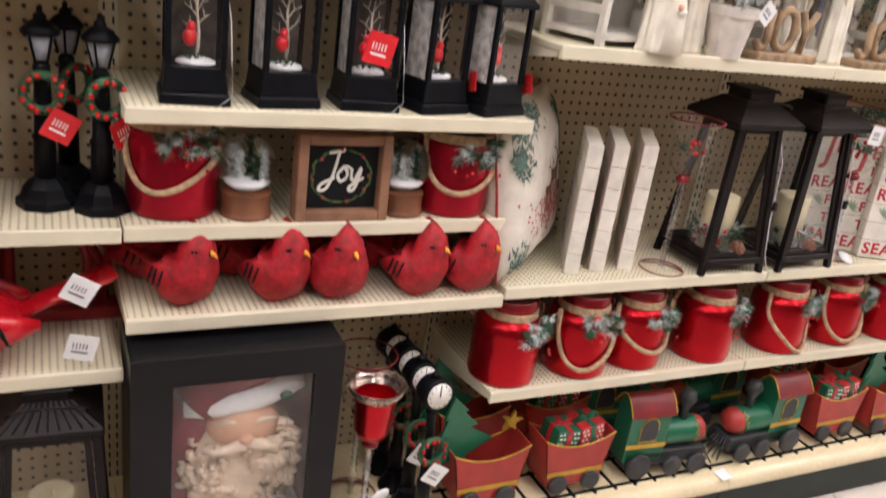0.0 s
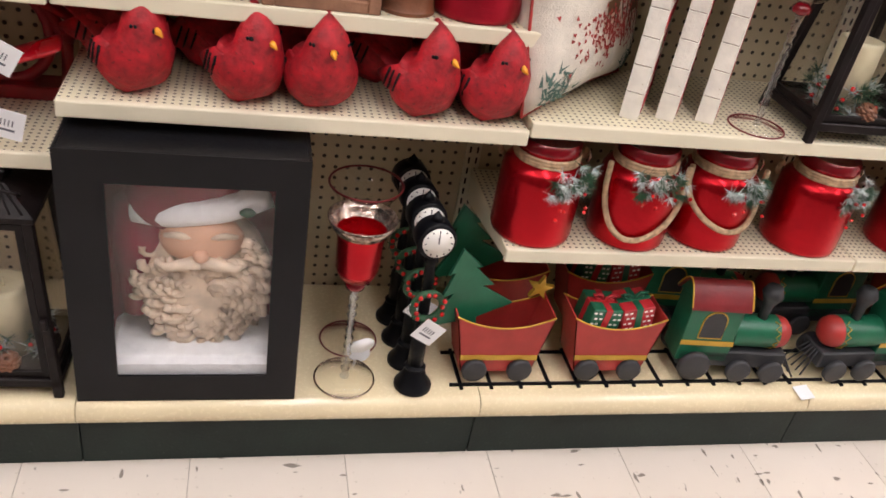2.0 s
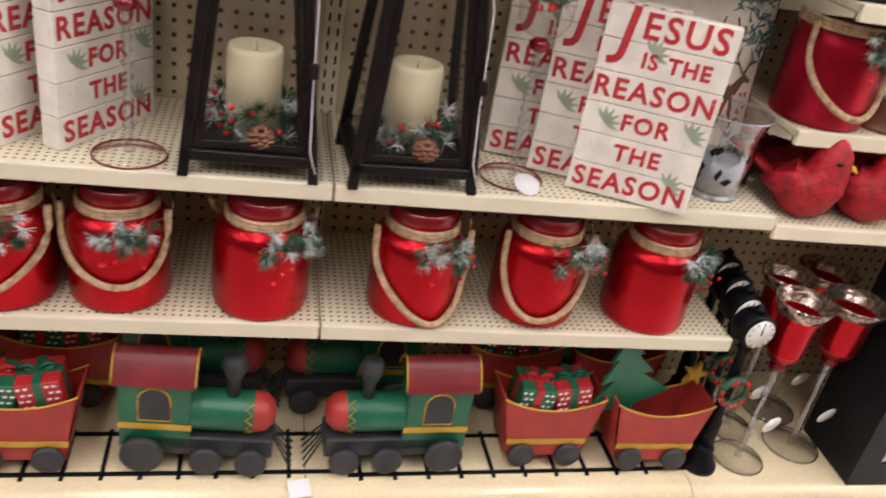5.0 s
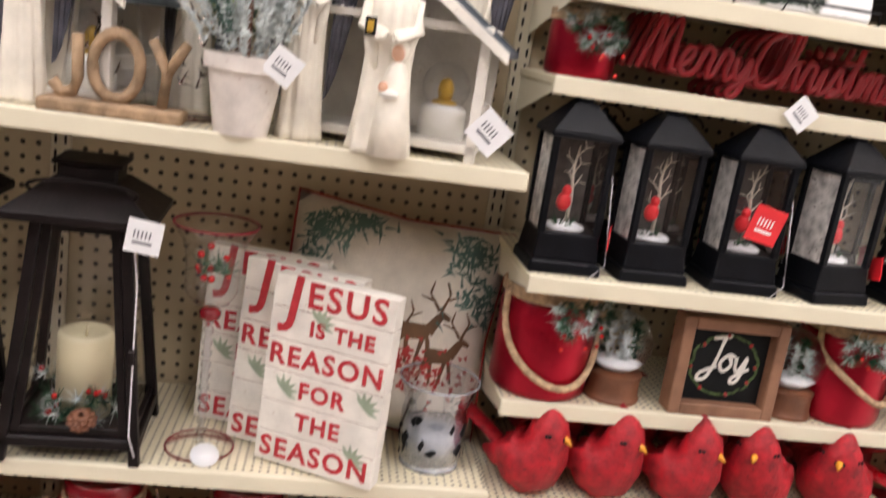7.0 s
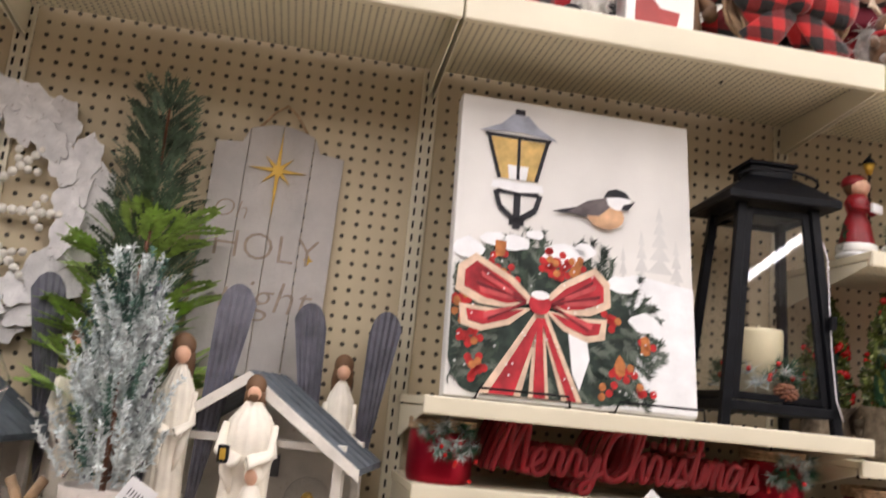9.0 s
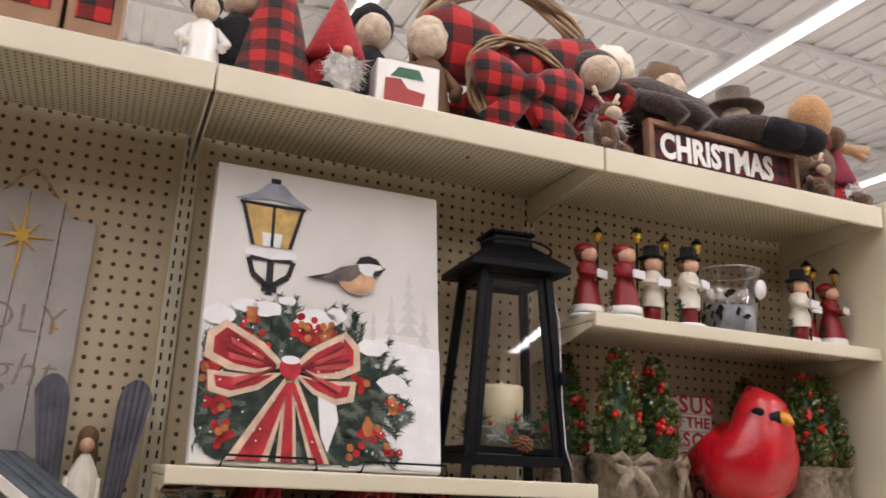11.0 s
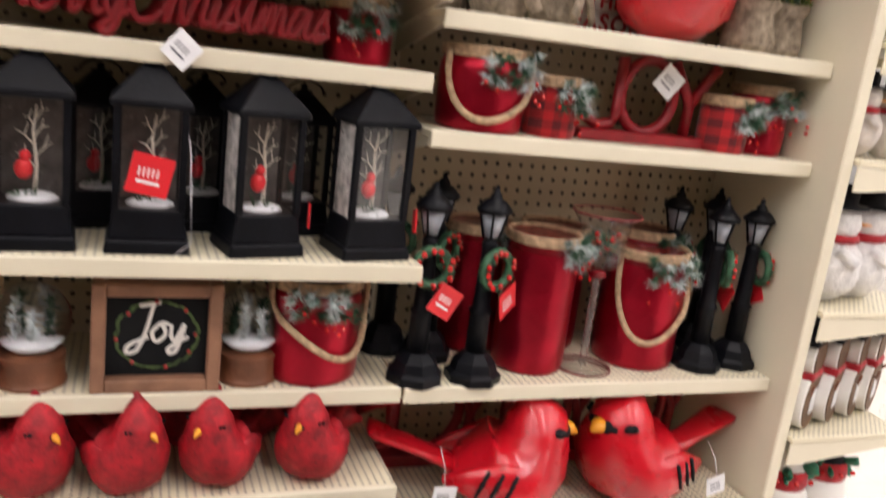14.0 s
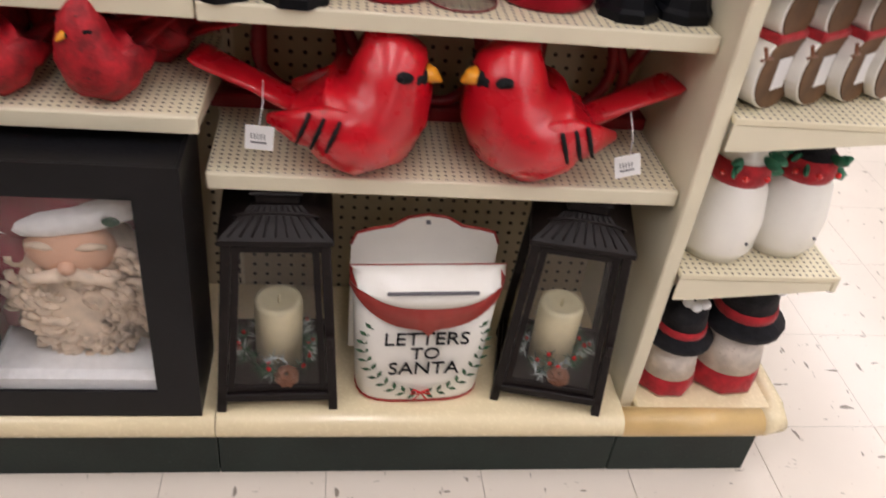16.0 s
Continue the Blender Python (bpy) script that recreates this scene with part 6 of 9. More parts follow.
ob = cardinal(pose(3.492, -0.170, Z_BIRD, 0, 0, -78), 0.285, RED_GLOSS, 77, "large glossy cardinals", "upright glossy red cardinal figurine between topiaries", "large_cardinal_figurine", 0.55, False)
ob.matrix_basis = ob.matrix_basis @ Matrix.Diagonal((1.10, 1.18, 1.08, 1))


# ---- red JOY signs ----
def red_joy(m, h, w, label):
    s = thing("joy_letters_sign", label, "sign", "red JOY signs", m=m)
    part("base_board", box(-w / 2, w / 2, -0.03, 0.03, 0, h * 0.13, 0.003), RED_PAINT, s)
    z0 = h * 0.13
    r = 0.0108
    jx = -w * 0.33
    part("letter_j", tube([(jx + 0.035, 0, h), (jx + 0.035, 0, z0 + 0.03), (jx + 0.025, 0, z0 + 0.012), (jx, 0, z0 + 0.006), (jx - 0.026, 0, z0 + 0.018), (jx - 0.032, 0, z0 + 0.04)], r, 8), RED_PAINT, s)
    ro = (h - z0) * 0.5
    part("letter_o", tube([(ro * 0.86 * math.cos(a), 0, z0 + ro + ro * math.sin(a)) for a in [2 * math.pi * i / 26 for i in range(26)]], r, 8, None, True), RED_PAINT, s)
    yx = w * 0.33
    part("letter_y", tube([(yx - 0.045, 0, h), (yx, 0, z0 + (h - z0) * 0.45), (yx - 0.004, 0, z0)], r, 8, tube([(yx + 0.05, 0, h), (yx, 0, z0 + (h - z0) * 0.45)], r, 8)), RED_PAINT, s)
    return s


s1 = red_joy(pose(3.49, -0.17, Z_JRED), 0.150, 0.285, "red painted wooden JOY letters on base, tagged")
price_tag(0.02, -0.03, 0.115, 0.048, None, s1, (6, 35, 0))
for i, (x, y) in enumerate(((3.42, -0.075), (3.18, -0.06), (3.66, -0.07))):
    red_joy(pose(x, y, Z_DCARD, 0, 0, 0), 0.195, 0.30, "red painted wooden JOY letters behind the cardinals")
red_joy(pose(-0.12, -0.08, Z_DCARD), 0.195, 0.30, "red painted wooden JOY letters behind the cardinals")
jar(pose(3.158, -0.185, Z_JRED), 0.074, 0.128, 230, "front", False, "small red jars", RED_WINE, 0.3, "small satin red jar with rope handle and sprig")
jar(pose(3.748, -0.165, Z_JRED), 0.056, 0.122, 231, None, False, "small red jars", RED_WINE, 0.1, "small satin red jar by the end panel")
for x in (3.288, 3.652):
    jar(pose(x, -0.19, Z_JRED), 0.047, 0.095, 232 + int(x * 10), None, False, "small red jars", RED_PLAID, 0.4, "short red plaid candle jar with silver rim")

# ---- merry shelf ----
for x, y in ((2.342, -0.18), (2.945, -0.165), (0.10, -0.17), (0.70, -0.17)):
    jar(pose(x, y, Z_MERRY), 0.054, 0.092, 240 + int(x * 10), None, False, "red planters", RED_WINE, 0.0, "rounded red planter stuffed with greens and berries")


def merry_sign(m):
    s = thing("merry_christmas_sign", "red cut-metal Merry Christmas script sign on its shelf", "sign", "Merry Christmas signs", m=m)
    script("MerryChristmas", 0.0925, 0.082, 0.0056, RED_PAINT, s, 0, 0, 0.0285)
    return s


ms = merry_sign(pose(2.652, -0.225, Z_MERRY))
for k in range(1, 5):
    copy_thing(ms, pose(2.652 - 0.004 * k, -0.225 + 0.026 * k, Z_MERRY))
copy_thing(ms, pose(0.40, -0.2, Z_MERRY))
tg = thing("price_tag_card", "white diamond price tag hanging from the red sign", "price tag", "hanging price tags", m=pose(2.675, -0.270, Z_MERRY - 0.005))
price_tag(0, 0, 0, 0.042, None, tg, (0, 42, 0), "card")

# ---- water lanterns ----
for i, x in enumerate((0.118, 0.270, 0.425, 0.565, 0.690)):
    water_lantern(pose(x, -0.240, Z_WAT, 0, 0, (-4, 6, -2, 14, 18)[i]) @ Matrix.Scale(1.12, 4), 400 + i, (None, None, "front", "side", "side")[i])
for i, x in enumerate((2.345, 2.487, 2.640, 2.798, 2.968)):
    water_lantern(pose(x, -0.240, Z_WAT, 0, 0, (2, 4, 0, 12, 10)[i]) @ Matrix.Scale(1.12, 4), 410 + i, ("side", None, "front", "side", "side")[i])
    if i < 4:
        water_lantern(pose(x + 0.08, -0.10, Z_WAT, 0, 0, 8), 420 + i, "side")

# ---- paint shelf ----
tapered_lantern(pose(2.908, -0.172, Z_PAINT, 0, 0, -4), 0.216, 0.19, 0.495, BLACK, 51, "large black metal lantern with candle and frosted greens", tag=True, candle_h=0.27, eave=0.97, top=0.70)
tapered_lantern(pose(0.14, -0.172, Z_PAINT, 0, 0, 4), 0.216, 0.19, 0.495, BLACK, 52, "large black metal lantern with candle and frosted greens", tag=False, candle_h=0.27, eave=0.97, top=0.70)
# ---- white goods on the upper shelf ----
def robed(m, h, seed, arms=True, label="ivory resin robed nativity figure", name="nativity_figurine", lantern=False, child=False, slim=1.0):
    """A plain robed figure in one piece."""
    g = h * slim
    body = lathe([(0, 0), (g * 0.155, 0), (g * 0.15, h * 0.03), (g * 0.14, h * 0.12), (g * 0.132, h * 0.21), (g * 0.125, h * 0.3), (g * 0.116, h * 0.4), (g * 0.108, h * 0.5), (g * 0.115, h * 0.58), (g * 0.122, h * 0.66), (g * 0.11, h * 0.75), (g * 0.06, h * 0.82), (g * 0.04, h * 0.85)], 60)
    for v in body.verts:
        a = math.atan2(v.co.y, v.co.x)
        k = 1 + 0.11 * math.sin(6 * a + seed + 5 * v.co.z / h) * max(0, 1 - v.co.z / (h * 0.75)) + 0.04 * math.sin(13 * a + 3 * v.co.z / h)
        v.co.x *= k
        v.co.y *= k * 0.78
    cloak = loft([(0.0, 0, h * 0.12, g * 0.09, g * 0.13), (0.0, 0, h * 0.40, g * 0.10, g * 0.118), (0.0, 0, h * 0.68, g * 0.095, g * 0.126), (0, 0, h * 0.78, g * 0.08, g * 0.095), (0, 0, h * 0.83, g * 0.045, g * 0.05)], 18)
    for v in cloak.verts:
        v.co.y += g * 0.03
    head = ball(h * 0.036, h * 0.040, h * 0.046, (0, -h * 0.020, h * 0.895), None, 14, 10)
    veil = ball(h * 0.052, h * 0.050, h * 0.062, (0, h * 0.000, h * 0.925), None, 14, 10)
    veil = loft([(0, 0, h * 0.90, h * 0.045, h * 0.052), (0, 0, h * 0.85, h * 0.040, h * 0.058), (0, 0, h * 0.79, h * 0.03, h * 0.055), (0, 0, h * 0.76, h * 0.015, h * 0.03)], 12, veil)
    for v in veil.verts:
        if v.co.z < h * 0.895:
            v.co.y += h * 0.022
    pieces = [(body, IVORY), (cloak, IVORY), (head, SKIN), (veil, HAIR if arms else IVORY)]
    if lantern:
        pieces.append((ball(h * 0.026, h * 0.02, h * 0.03, (0, -h * 0.04, h * 0.875), None, 10, 8), HAIR))
    arm = None
    for s in (-1, 1):
        arm = tube([(s * g * 0.108, 0, h * 0.73), (s * g * 0.128, -g * 0.05, h * 0.60), (s * g * 0.03, -g * 0.115, h * 0.56)], g * 0.034, 8, arm)
        arm = loft([(s * g * 0.11, 0, h * 0.60, g * 0.03, g * 0.03), (s * g * 0.08, 0, h * 0.50, g * 0.03, g * 0.035), (s * g * 0.05, 0, h * 0.40, g * 0.008, g * 0.01)], 8, arm)
    for v in arm.verts:
        if v.co.z < h * 0.56:
            v.co.y -= g * 0.075
    pieces.append((arm, IVORY))
    if child:
        kid = lathe([(0, 0), (h * 0.10, 0), (h * 0.082, h * 0.2), (h * 0.07, h * 0.34), (h * 0.045, h * 0.42), (h * 0.03, h * 0.45)], 20)
        bmesh.ops.translate(kid, verts=kid.verts, vec=(h * 0.05, -h * 0.085, 0))
        babe = ball(h * 0.045, h * 0.03, h * 0.026, (h * 0.03, -h * 0.165, h * 0.30), None, 12, 8)
        pieces += [(kid, IVORY), (babe, WHITE), (ball(h * 0.024, h * 0.022, h * 0.026, (h * 0.0, -h * 0.175, h * 0.33), None, 10, 8), SKIN), (ball(h * 0.034, h * 0.036, h * 0.042, (h * 0.05, -h * 0.105, h * 0.49), None, 12, 8), SKIN), (ball(h * 0.045, h * 0.042, h * 0.054, (h * 0.055, -h * 0.086, h * 0.50), None, 12, 8), IVORY)]
    if lantern:
        pieces.append((box(-h * 0.115, -h * 0.065, -h * 0.19, -h * 0.15, h * 0.55, h * 0.635, 0.001), CHALK))
        pieces.append((box(-h * 0.105, -h * 0.075, -h * 0.193, -h * 0.147, h * 0.565, h * 0.62, 0.001), GOLD))
    return multi(name, pieces, m, label, "figurine", "nativity figurines")


def angel(m, h, seed):
    a = thing("angel_figurine", "slender ivory robed angel with grey corrugated metal wings", "angel figurine", "winged angels", m=m)
    b = robed(None, h * 0.85, seed, True, name="robed_body", slim=0.62)
    for k in ("label", "category", "group"):
        if k in b:
            del b[k]
    b.parent = a
    for s in (-1, 1):
        own = bmesh.new()
        n, rows = 10, 8
        cols = []
        for i in range(n + 1):
            u = i / n
            x = s * (h * 0.088 + h * 0.125 * u)
            topz = h * (0.92 + 0.13 * math.sqrt(max(0.0, 1 - (1.9 * (u - 0.52)) ** 2)))
            lowz = h * (0.14 + 0.42 * u ** 1.6)
            col = []
            for k in range(rows + 1):
                f = k / rows
                z = lowz + (topz - lowz) * f
                col.append(own.verts.new((x + s * h * 0.05 * (f - 0.6) * (0.4 + u), h * 0.055 + 0.0035 * (i % 2) - 0.012 * f * f, z)))
            cols.append(col)
        for c, d in zip(cols, cols[1:]):
            for k in range(rows):
                own.faces.new((c[k], d[k], d[k + 1], c[k + 1]))
        r = bmesh.ops.extrude_face_region(own, geom=own.faces[:])
        bmesh.ops.translate(own, vec=(0, 0.003, 0), verts=[v for v in r["geom"] if isinstance(v, bmesh.types.BMVert)])
        bmesh.ops.recalc_face_normals(own, faces=own.faces)
        part("wing", own, GREY_WING, a, "grey corrugated metal wing")
    return a


def stable(m, w=0.352, h=0.284, d=0.165):
    s = thing("nativity_stable", "white wooden nativity stable with slate grey roof", "stable", "nativity stables", m=m)
    eave, t = h * 0.665, 0.015
    part("floor_board", box(-w * 0.42, w * 0.42, -d / 2, d / 2, 0.012, 0.024, 0.001), WHITEWASH, s)
    part("back_wall", prism([(-w * 0.40, 0.024), (w * 0.40, 0.024), (w * 0.40, eave), (0, h - 0.012), (-w * 0.40, eave)], d / 2 - 0.006, d / 2), WHITEWASH, s, "grey-white back wall")
    part("back_window", box(-0.028, 0.012, d / 2 - 0.010, d / 2 - 0.0065, 0.12, 0.155), INK, s)
    for sx in (-1, 1):
        part("post", box(sx * w * 0.40 - t / 2, sx * w * 0.40 + t / 2, -d / 2, -d / 2 + t, 0.0, eave, 0.001), WHITEWASH, s)
        part("rear_post", box(sx * w * 0.40 - t / 2, sx * w * 0.40 + t / 2, d / 2 - t, d / 2, 0.0, eave, 0.001), WHITEWASH, s)
        part("side_rail", box(sx * w * 0.40 - 0.004, sx * w * 0.40 + 0.004, -d / 2 + t, d / 2 - t, 0.06, 0.078), WHITEWASH, s)
        x1, x0 = sx * w * 0.5, 0.0
        z1, z0 = eave - 0.028, h
        own = prism([(x0, z0), (x1, z1), (x1, z1 - 0.010), (x0, z0 - 0.012)], -d / 2 - 0.02, d / 2 + 0.012)
        part("roof_slope", own, SLATE, s, "slate grey roof boards")
        own = prism([(x0, z0 - 0.002), (x1, z1 - 0.002), (x1, z1 - 0.018), (x0, z0 - 0.020)], -d / 2 - 0.027, -d / 2 - 0.0205)
        part("barge_board", own, WHITEWASH, s)
        for k in (1, 2, 3):
            part("roof_batten", tube([(x0 + (x1 - x0) * 0.02, -d / 2 - 0.02 + (d + 0.03) * k / 4, z0 + 0.0005), (x1, -d / 2 - 0.02 + (d + 0.03) * k / 4, z1 + 0.0005)], 0.0012, 4), SLATE, s)
    part("tie_beam", box(-w * 0.40, w * 0.40, -d / 2 + 0.001, -d / 2 + 0.010, eave - 0.012, eave, 0.001), WHITEWASH, s)
    g = part("nativity_globe", ball(0.036, 0.036, 0.036, (w * 0.24, -0.01, 0.098), None, 20, 14), GLASS, s, "small glass globe")
    g.visible_shadow = False
    part("globe_base", lathe([(0, 0.024), (0.036, 0.024), (0.034, 0.066), (0.028, 0.072), (0, 0.072)], 22), WHITE, s).matrix_basis = Matrix.Translation((w * 0.24, -0.01, 0))
    part("globe_scene", ball(0.012, 0.01, 0.02, (w * 0.24, -0.01, 0.092), ball(0.02, 0.02, 0.006, (w * 0.24, -0.01, 0.074))), GOLD, s)
    return s


def potted_tree(m, seed, h=0.33, pot_h=0.11):
    rng = random.Random(seed)
    p = thing("potted_frosted_tree", "frosted artificial pine in a whitewashed clay pot", "potted tree", "potted frosted trees", m=m)
    smooth(part("pot", lathe([(0, 0), (0.036, 0), (0.037, 0.004), (0.049, pot_h * 0.80), (0.055, pot_h * 0.81), (0.056, pot_h), (0.050, pot_h), (0.047, pot_h * 0.9), (0, pot_h * 0.9)], 30), POT_MAT, p, "whitewashed clay pot"), 40)
    part("trunk", tube([(0, 0, pot_h * 0.88), (0, 0, pot_h + h * 0.9)], 0.005, 6, None, False, 0.3), WALNUT, p)
    frost, green = bmesh.new(), bmesh.new()
    for i in range(185):
        f = rng.random() ** 0.85
        z = pot_h - 0.005 + f * h * 0.78
        rr = 0.062 * (1 - f) ** 0.6 * rng.uniform(0.2, 1)
        a = rng.uniform(0, 6.28)
        p0 = Vector((rr * math.cos(a), rr * math.sin(a), z))
        d = Vector((math.cos(a) * rng.uniform(0.25, 0.75), math.sin(a) * rng.uniform(0.25, 0.75), 1.0)).normalized()
        ln = rng.uniform(0.05, 0.085)
        spots = [(tuple(p0 + d * ln * k / 9), tuple(d)) for k in range(10)]
        needles(spots, 0.0135, 0.0019, 9, rng, green if i % 6 == 0 else frost)
    part("frosted_needles", frost, FROST, p)
    part("green_needles", green, PINE_BLUE, p)
    return p


PINE_BLUE = mat("grey_green_pine_needles", (0.10, 0.19, 0.15), 0.7, vary=0.4, scale=60, bump=0)
POT_MAT = mat("whitewashed_clay", (0.72, 0.66, 0.60), 0.85, vary=0.12, scale=25, bump=0.3, second=(0.45, 0.34, 0.28), amount=0.2)


def drift_joy(m):
    s = thing("driftwood_joy_sign", "rustic driftwood JOY letters on a wooden plank", "sign", "driftwood JOY signs", m=m)
    part("plank", box(-0.115, 0.115, -0.03, 0.03, 0, 0.02, 0.004), DRIFT, s)
    part("letter_j", tube([(-0.062, 0, 0.112), (-0.060, 0, 0.05), (-0.068, 0, 0.03), (-0.085, 0, 0.026), (-0.10, 0, 0.042)], 0.010, 7), DRIFT, s)
    part("letter_o", tube([(0.038 * math.cos(a), 0, 0.072 + 0.047 * math.sin(a)) for a in [2 * math.pi * i / 22 for i in range(22)]], 0.010, 7, None, True), DRIFT, s)
    part("letter_y", tube([(0.056, 0, 0.118), (0.082, 0, 0.072), (0.076, 0, 0.02)], 0.009, 7, tube([(0.112, 0, 0.118), (0.082, 0, 0.072)], 0.009, 7)), DRIFT, s)
    return s


def cloche(m, seed):
    c = thing("glass_angel_bottle", "clear rippled glass angel figure with silver glints", "glass figurine", "clear glass angels", m=m)
    b = lathe([(0.038, 0.004), (0.040, 0.012), (0.030, 0.10), (0.018, 0.135), (0.022, 0.15), (0.024, 0.17), (0.012, 0.19), (0, 0.195)], 22, None, False)
    rough_up(b, 0.006, 60, seed)
    g = part("glass_body", b, GLASS, c)
    g.visible_shadow = False
    part("base", lathe([(0, 0), (0.04, 0), (0.04, 0.006), (0, 0.008)], 22), MERCURY, c)
    rng = random.Random(seed)
    part("glints", needles([((rng.uniform(-.02, .02), rng.uniform(-.02, .02), rng.uniform(.02, .16)), (0, 0, 1)) for _ in range(14)], 0.02, 0.002, 4, rng), MERCURY, c)
    return c


for mx in (1, -1):
    def X(x):
        return x if mx > 0 else 3.048 - x
    stable(pose(X(2.055), -0.205, Z_WHITE, 0, 0, -15 * mx))
    if mx > 0:
        stable(pose(1.545, -0.185, Z_WHITE, 0, 0, -12))
    robed(pose(X(2.040), -0.318, Z_WHITE, 0, 0, -6 * mx), 0.282, 3, True, "ivory resin holy family figure holding gold lantern", lantern=True, child=True)
    angel(pose(X(1.928), -0.285, Z_WHITE, 0, 0, 4), 0.392, 4)
    angel(pose(X(1.750), -0.135, Z_WHITE), 0.392, 5)
    angel(pose(X(2.175), -0.09, Z_WHITE), 0.395, 6)
    pt = potted_tree(pose(X(1.852), -0.312, Z_WHITE), 7 + mx, 0.345, 0.106)
    price_tag(0.052, -0.045, 0.10, 0.042, None, pt, (6, 32, 10))
    drift_joy(pose(X(1.684), -0.305, Z_WHITE, 0, 0, 2) @ Matrix.Diagonal((0.80, 1.0, 0.92, 1)))
    cloche(pose(X(1.655), -0.255, Z_WHITE) @ Matrix.Scale(1.42, 4), 3)
    cloche(pose(X(1.768), -0.225, Z_WHITE), 4)
    robed(pose(X(1.475), -0.215, Z_WHITE), 0.26, 9, True, "ivory resin shepherd figure")
angel(pose(1.555, -0.275, Z_WHITE), 0.392, 8)
tg = thing("price_tag_card", "white price tag tied to the stable post", "price tag", "hanging price tags", m=pose(2.188, -0.345, Z_WHITE + 0.05))
price_tag(0, 0, 0, 0.05, None, tg, (4, 40, 0), "card")


# ---- goods hung on the pegboard ----
def leaf_wreath(m, r=0.215):
    w = thing("snowflake_wreath", "whitewashed wooden leaf wreath with a bead snowflake", "wreath", m=m)
    rng = random.Random(12)
    k = 0
    for ring, n, rr in ((0, 22, r), (1, 18, r * 0.82)):
        for i in range(n):
            a = 2 * math.pi * (i + 0.5 * ring) / n + rng.uniform(-0.06, 0.06)
            L, Wd = rng.uniform(0.085, 0.108), rng.uniform(0.05, 0.066)
            out = []
            for q in range(22):
                t = 2 * math.pi * q / 22
                rad = 1 + 0.13 * math.cos(7 * t) + rng.uniform(-0.07, 0.07)
                out.append((L / 2 * math.cos(t) * rad, Wd / 2 * math.sin(t) * rad))
            lf = part("leaf", prism(out, -0.0015, 0.0015), LEAF_WOOD, w)
            lf.matrix_basis = Matrix.Translation((rr * math.cos(a), -0.010 - 0.006 * ring - 0.004 * (i % 3), rr * math.sin(a))) @ Matrix.Rotation(-(a + 1.1 + rng.uniform(-0.4, 0.4)), 4, "Y") @ Matrix.Rotation(rng.uniform(-0.25, 0.25), 4, "X")
    bead = None
    for i in range(8):
        a = math.pi * i / 4
        spots = [(r * 0.78 * q / 10.5 * math.cos(a), r * 0.78 * q / 10.5 * math.sin(a), 1.0) for q in range(1, 11)]
        for sgn in (-1, 1):
            for q in (1, 2):
                rr = r * 0.5
                spots.append((rr * math.cos(a) + q * 0.017 * math.cos(a + sgn * 0.9), rr * math.sin(a) + q * 0.017 * math.sin(a + sgn * 0.9), 0.85))
        for bx, bz, k in spots:
            if bead is None:
                b = part("bead", ball(0.0088, 0.0088, 0.0088, (0, 0, 0), None, 8, 6), WHITEWASH, w)
                bead = b.data
            else:
                b = new("bead", bead)
                b.parent = w
            b.matrix_basis = Matrix.Translation((bx, -0.016, bz)) @ Matrix.Scale(k, 4)
    part("hub", lathe([(0, -0.006), (0.016, -0.006), (0.016, 0.006), (0, 0.006)], 12), WALNUT, w).matrix_basis = pose(0, -0.016, 0, 90, 0, 0)
    part("hoop", tube(ring_pts(0, -0.004, 0, r * 0.9, 40), 0.004, 6, None, True), WALNUT, w)
    return w


LEAF_WOOD = mat("grey_whitewashed_leaf_wood", (0.74, 0.72, 0.70), 0.8, vary=0.15, scale=30, bump=0.4, second=(0.42, 0.38, 0.34), amount=0.2, random=0.08)
leaf_wreath(pose(1.492, -0.012, 1.782))


def holy_sign(m):
    s = thing("holy_night_sign", "grey wooden plank sign lettered O Holy Night with gold star", "sign", m=m)
    w, h = 0.240, 0.47
    for i in range(4):
        x0 = -w / 2 + i * w / 4 + 0.0008
        x1 = -w / 2 + (i + 1) * w / 4 - 0.0008

        def topz(x):
            u = abs(x) / (w / 2)
            return h - 0.012 - (0.026 if u > 0.55 else 0) + 0.016 * math.cos(min(1, u / 0.55) * math.pi / 2) - (0.012 * (u - 0.55) if u > 0.55 else 0)
        out = [(x0, 0), (x1, 0)] + [(x1 + (x0 - x1) * k / 5, topz(x1 + (x0 - x1) * k / 5)) for k in range(6)]
        part("plank", prism(out, -0.012, 0, None, 0.0006), GREY_PLANK, s)
    star = []
    for i in range(16):
        a = math.pi * i / 8
        r = (0.074 if i % 8 == 0 else 0.052 if i % 4 == 0 else 0.036) if i % 2 == 0 else 0.010
        star.append((r * math.sin(a), 0.385 + r * math.cos(a) * (1.25 if i == 8 else 1)))
    part("gold_star", prism(star, -0.0165, -0.0122), GOLD, s, "raised gold star")
    for text, z, sz, x in (("Oh", 0.300, 0.05, -0.075), ("HOLY", 0.235, 0.075, 0.0), ("night", 0.145, 0.085, 0.01)):
        words(text, sz, TAN_INK, s, (x, -0.0124, z), "lettering", 0.0004, shear=0.2 if text != "HOLY" else 0, bold=-0.0009)
    part("small_star", prism([(0.08, 0.215), (0.083, 0.222), (0.09, 0.225), (0.083, 0.228), (0.08, 0.235), (0.077, 0.228), (0.07, 0.225), (0.077, 0.222)], -0.0126, -0.0122), GOLD, s)
    part("twine", tube([(-0.045, -0.006, h - 0.004), (-0.02, -0.008, h + 0.03), (0.0, -0.008, h + 0.045), (0.02, -0.008, h + 0.03), (0.045, -0.006, h - 0.004)], 0.0025, 6), ROPE, s)
    return s


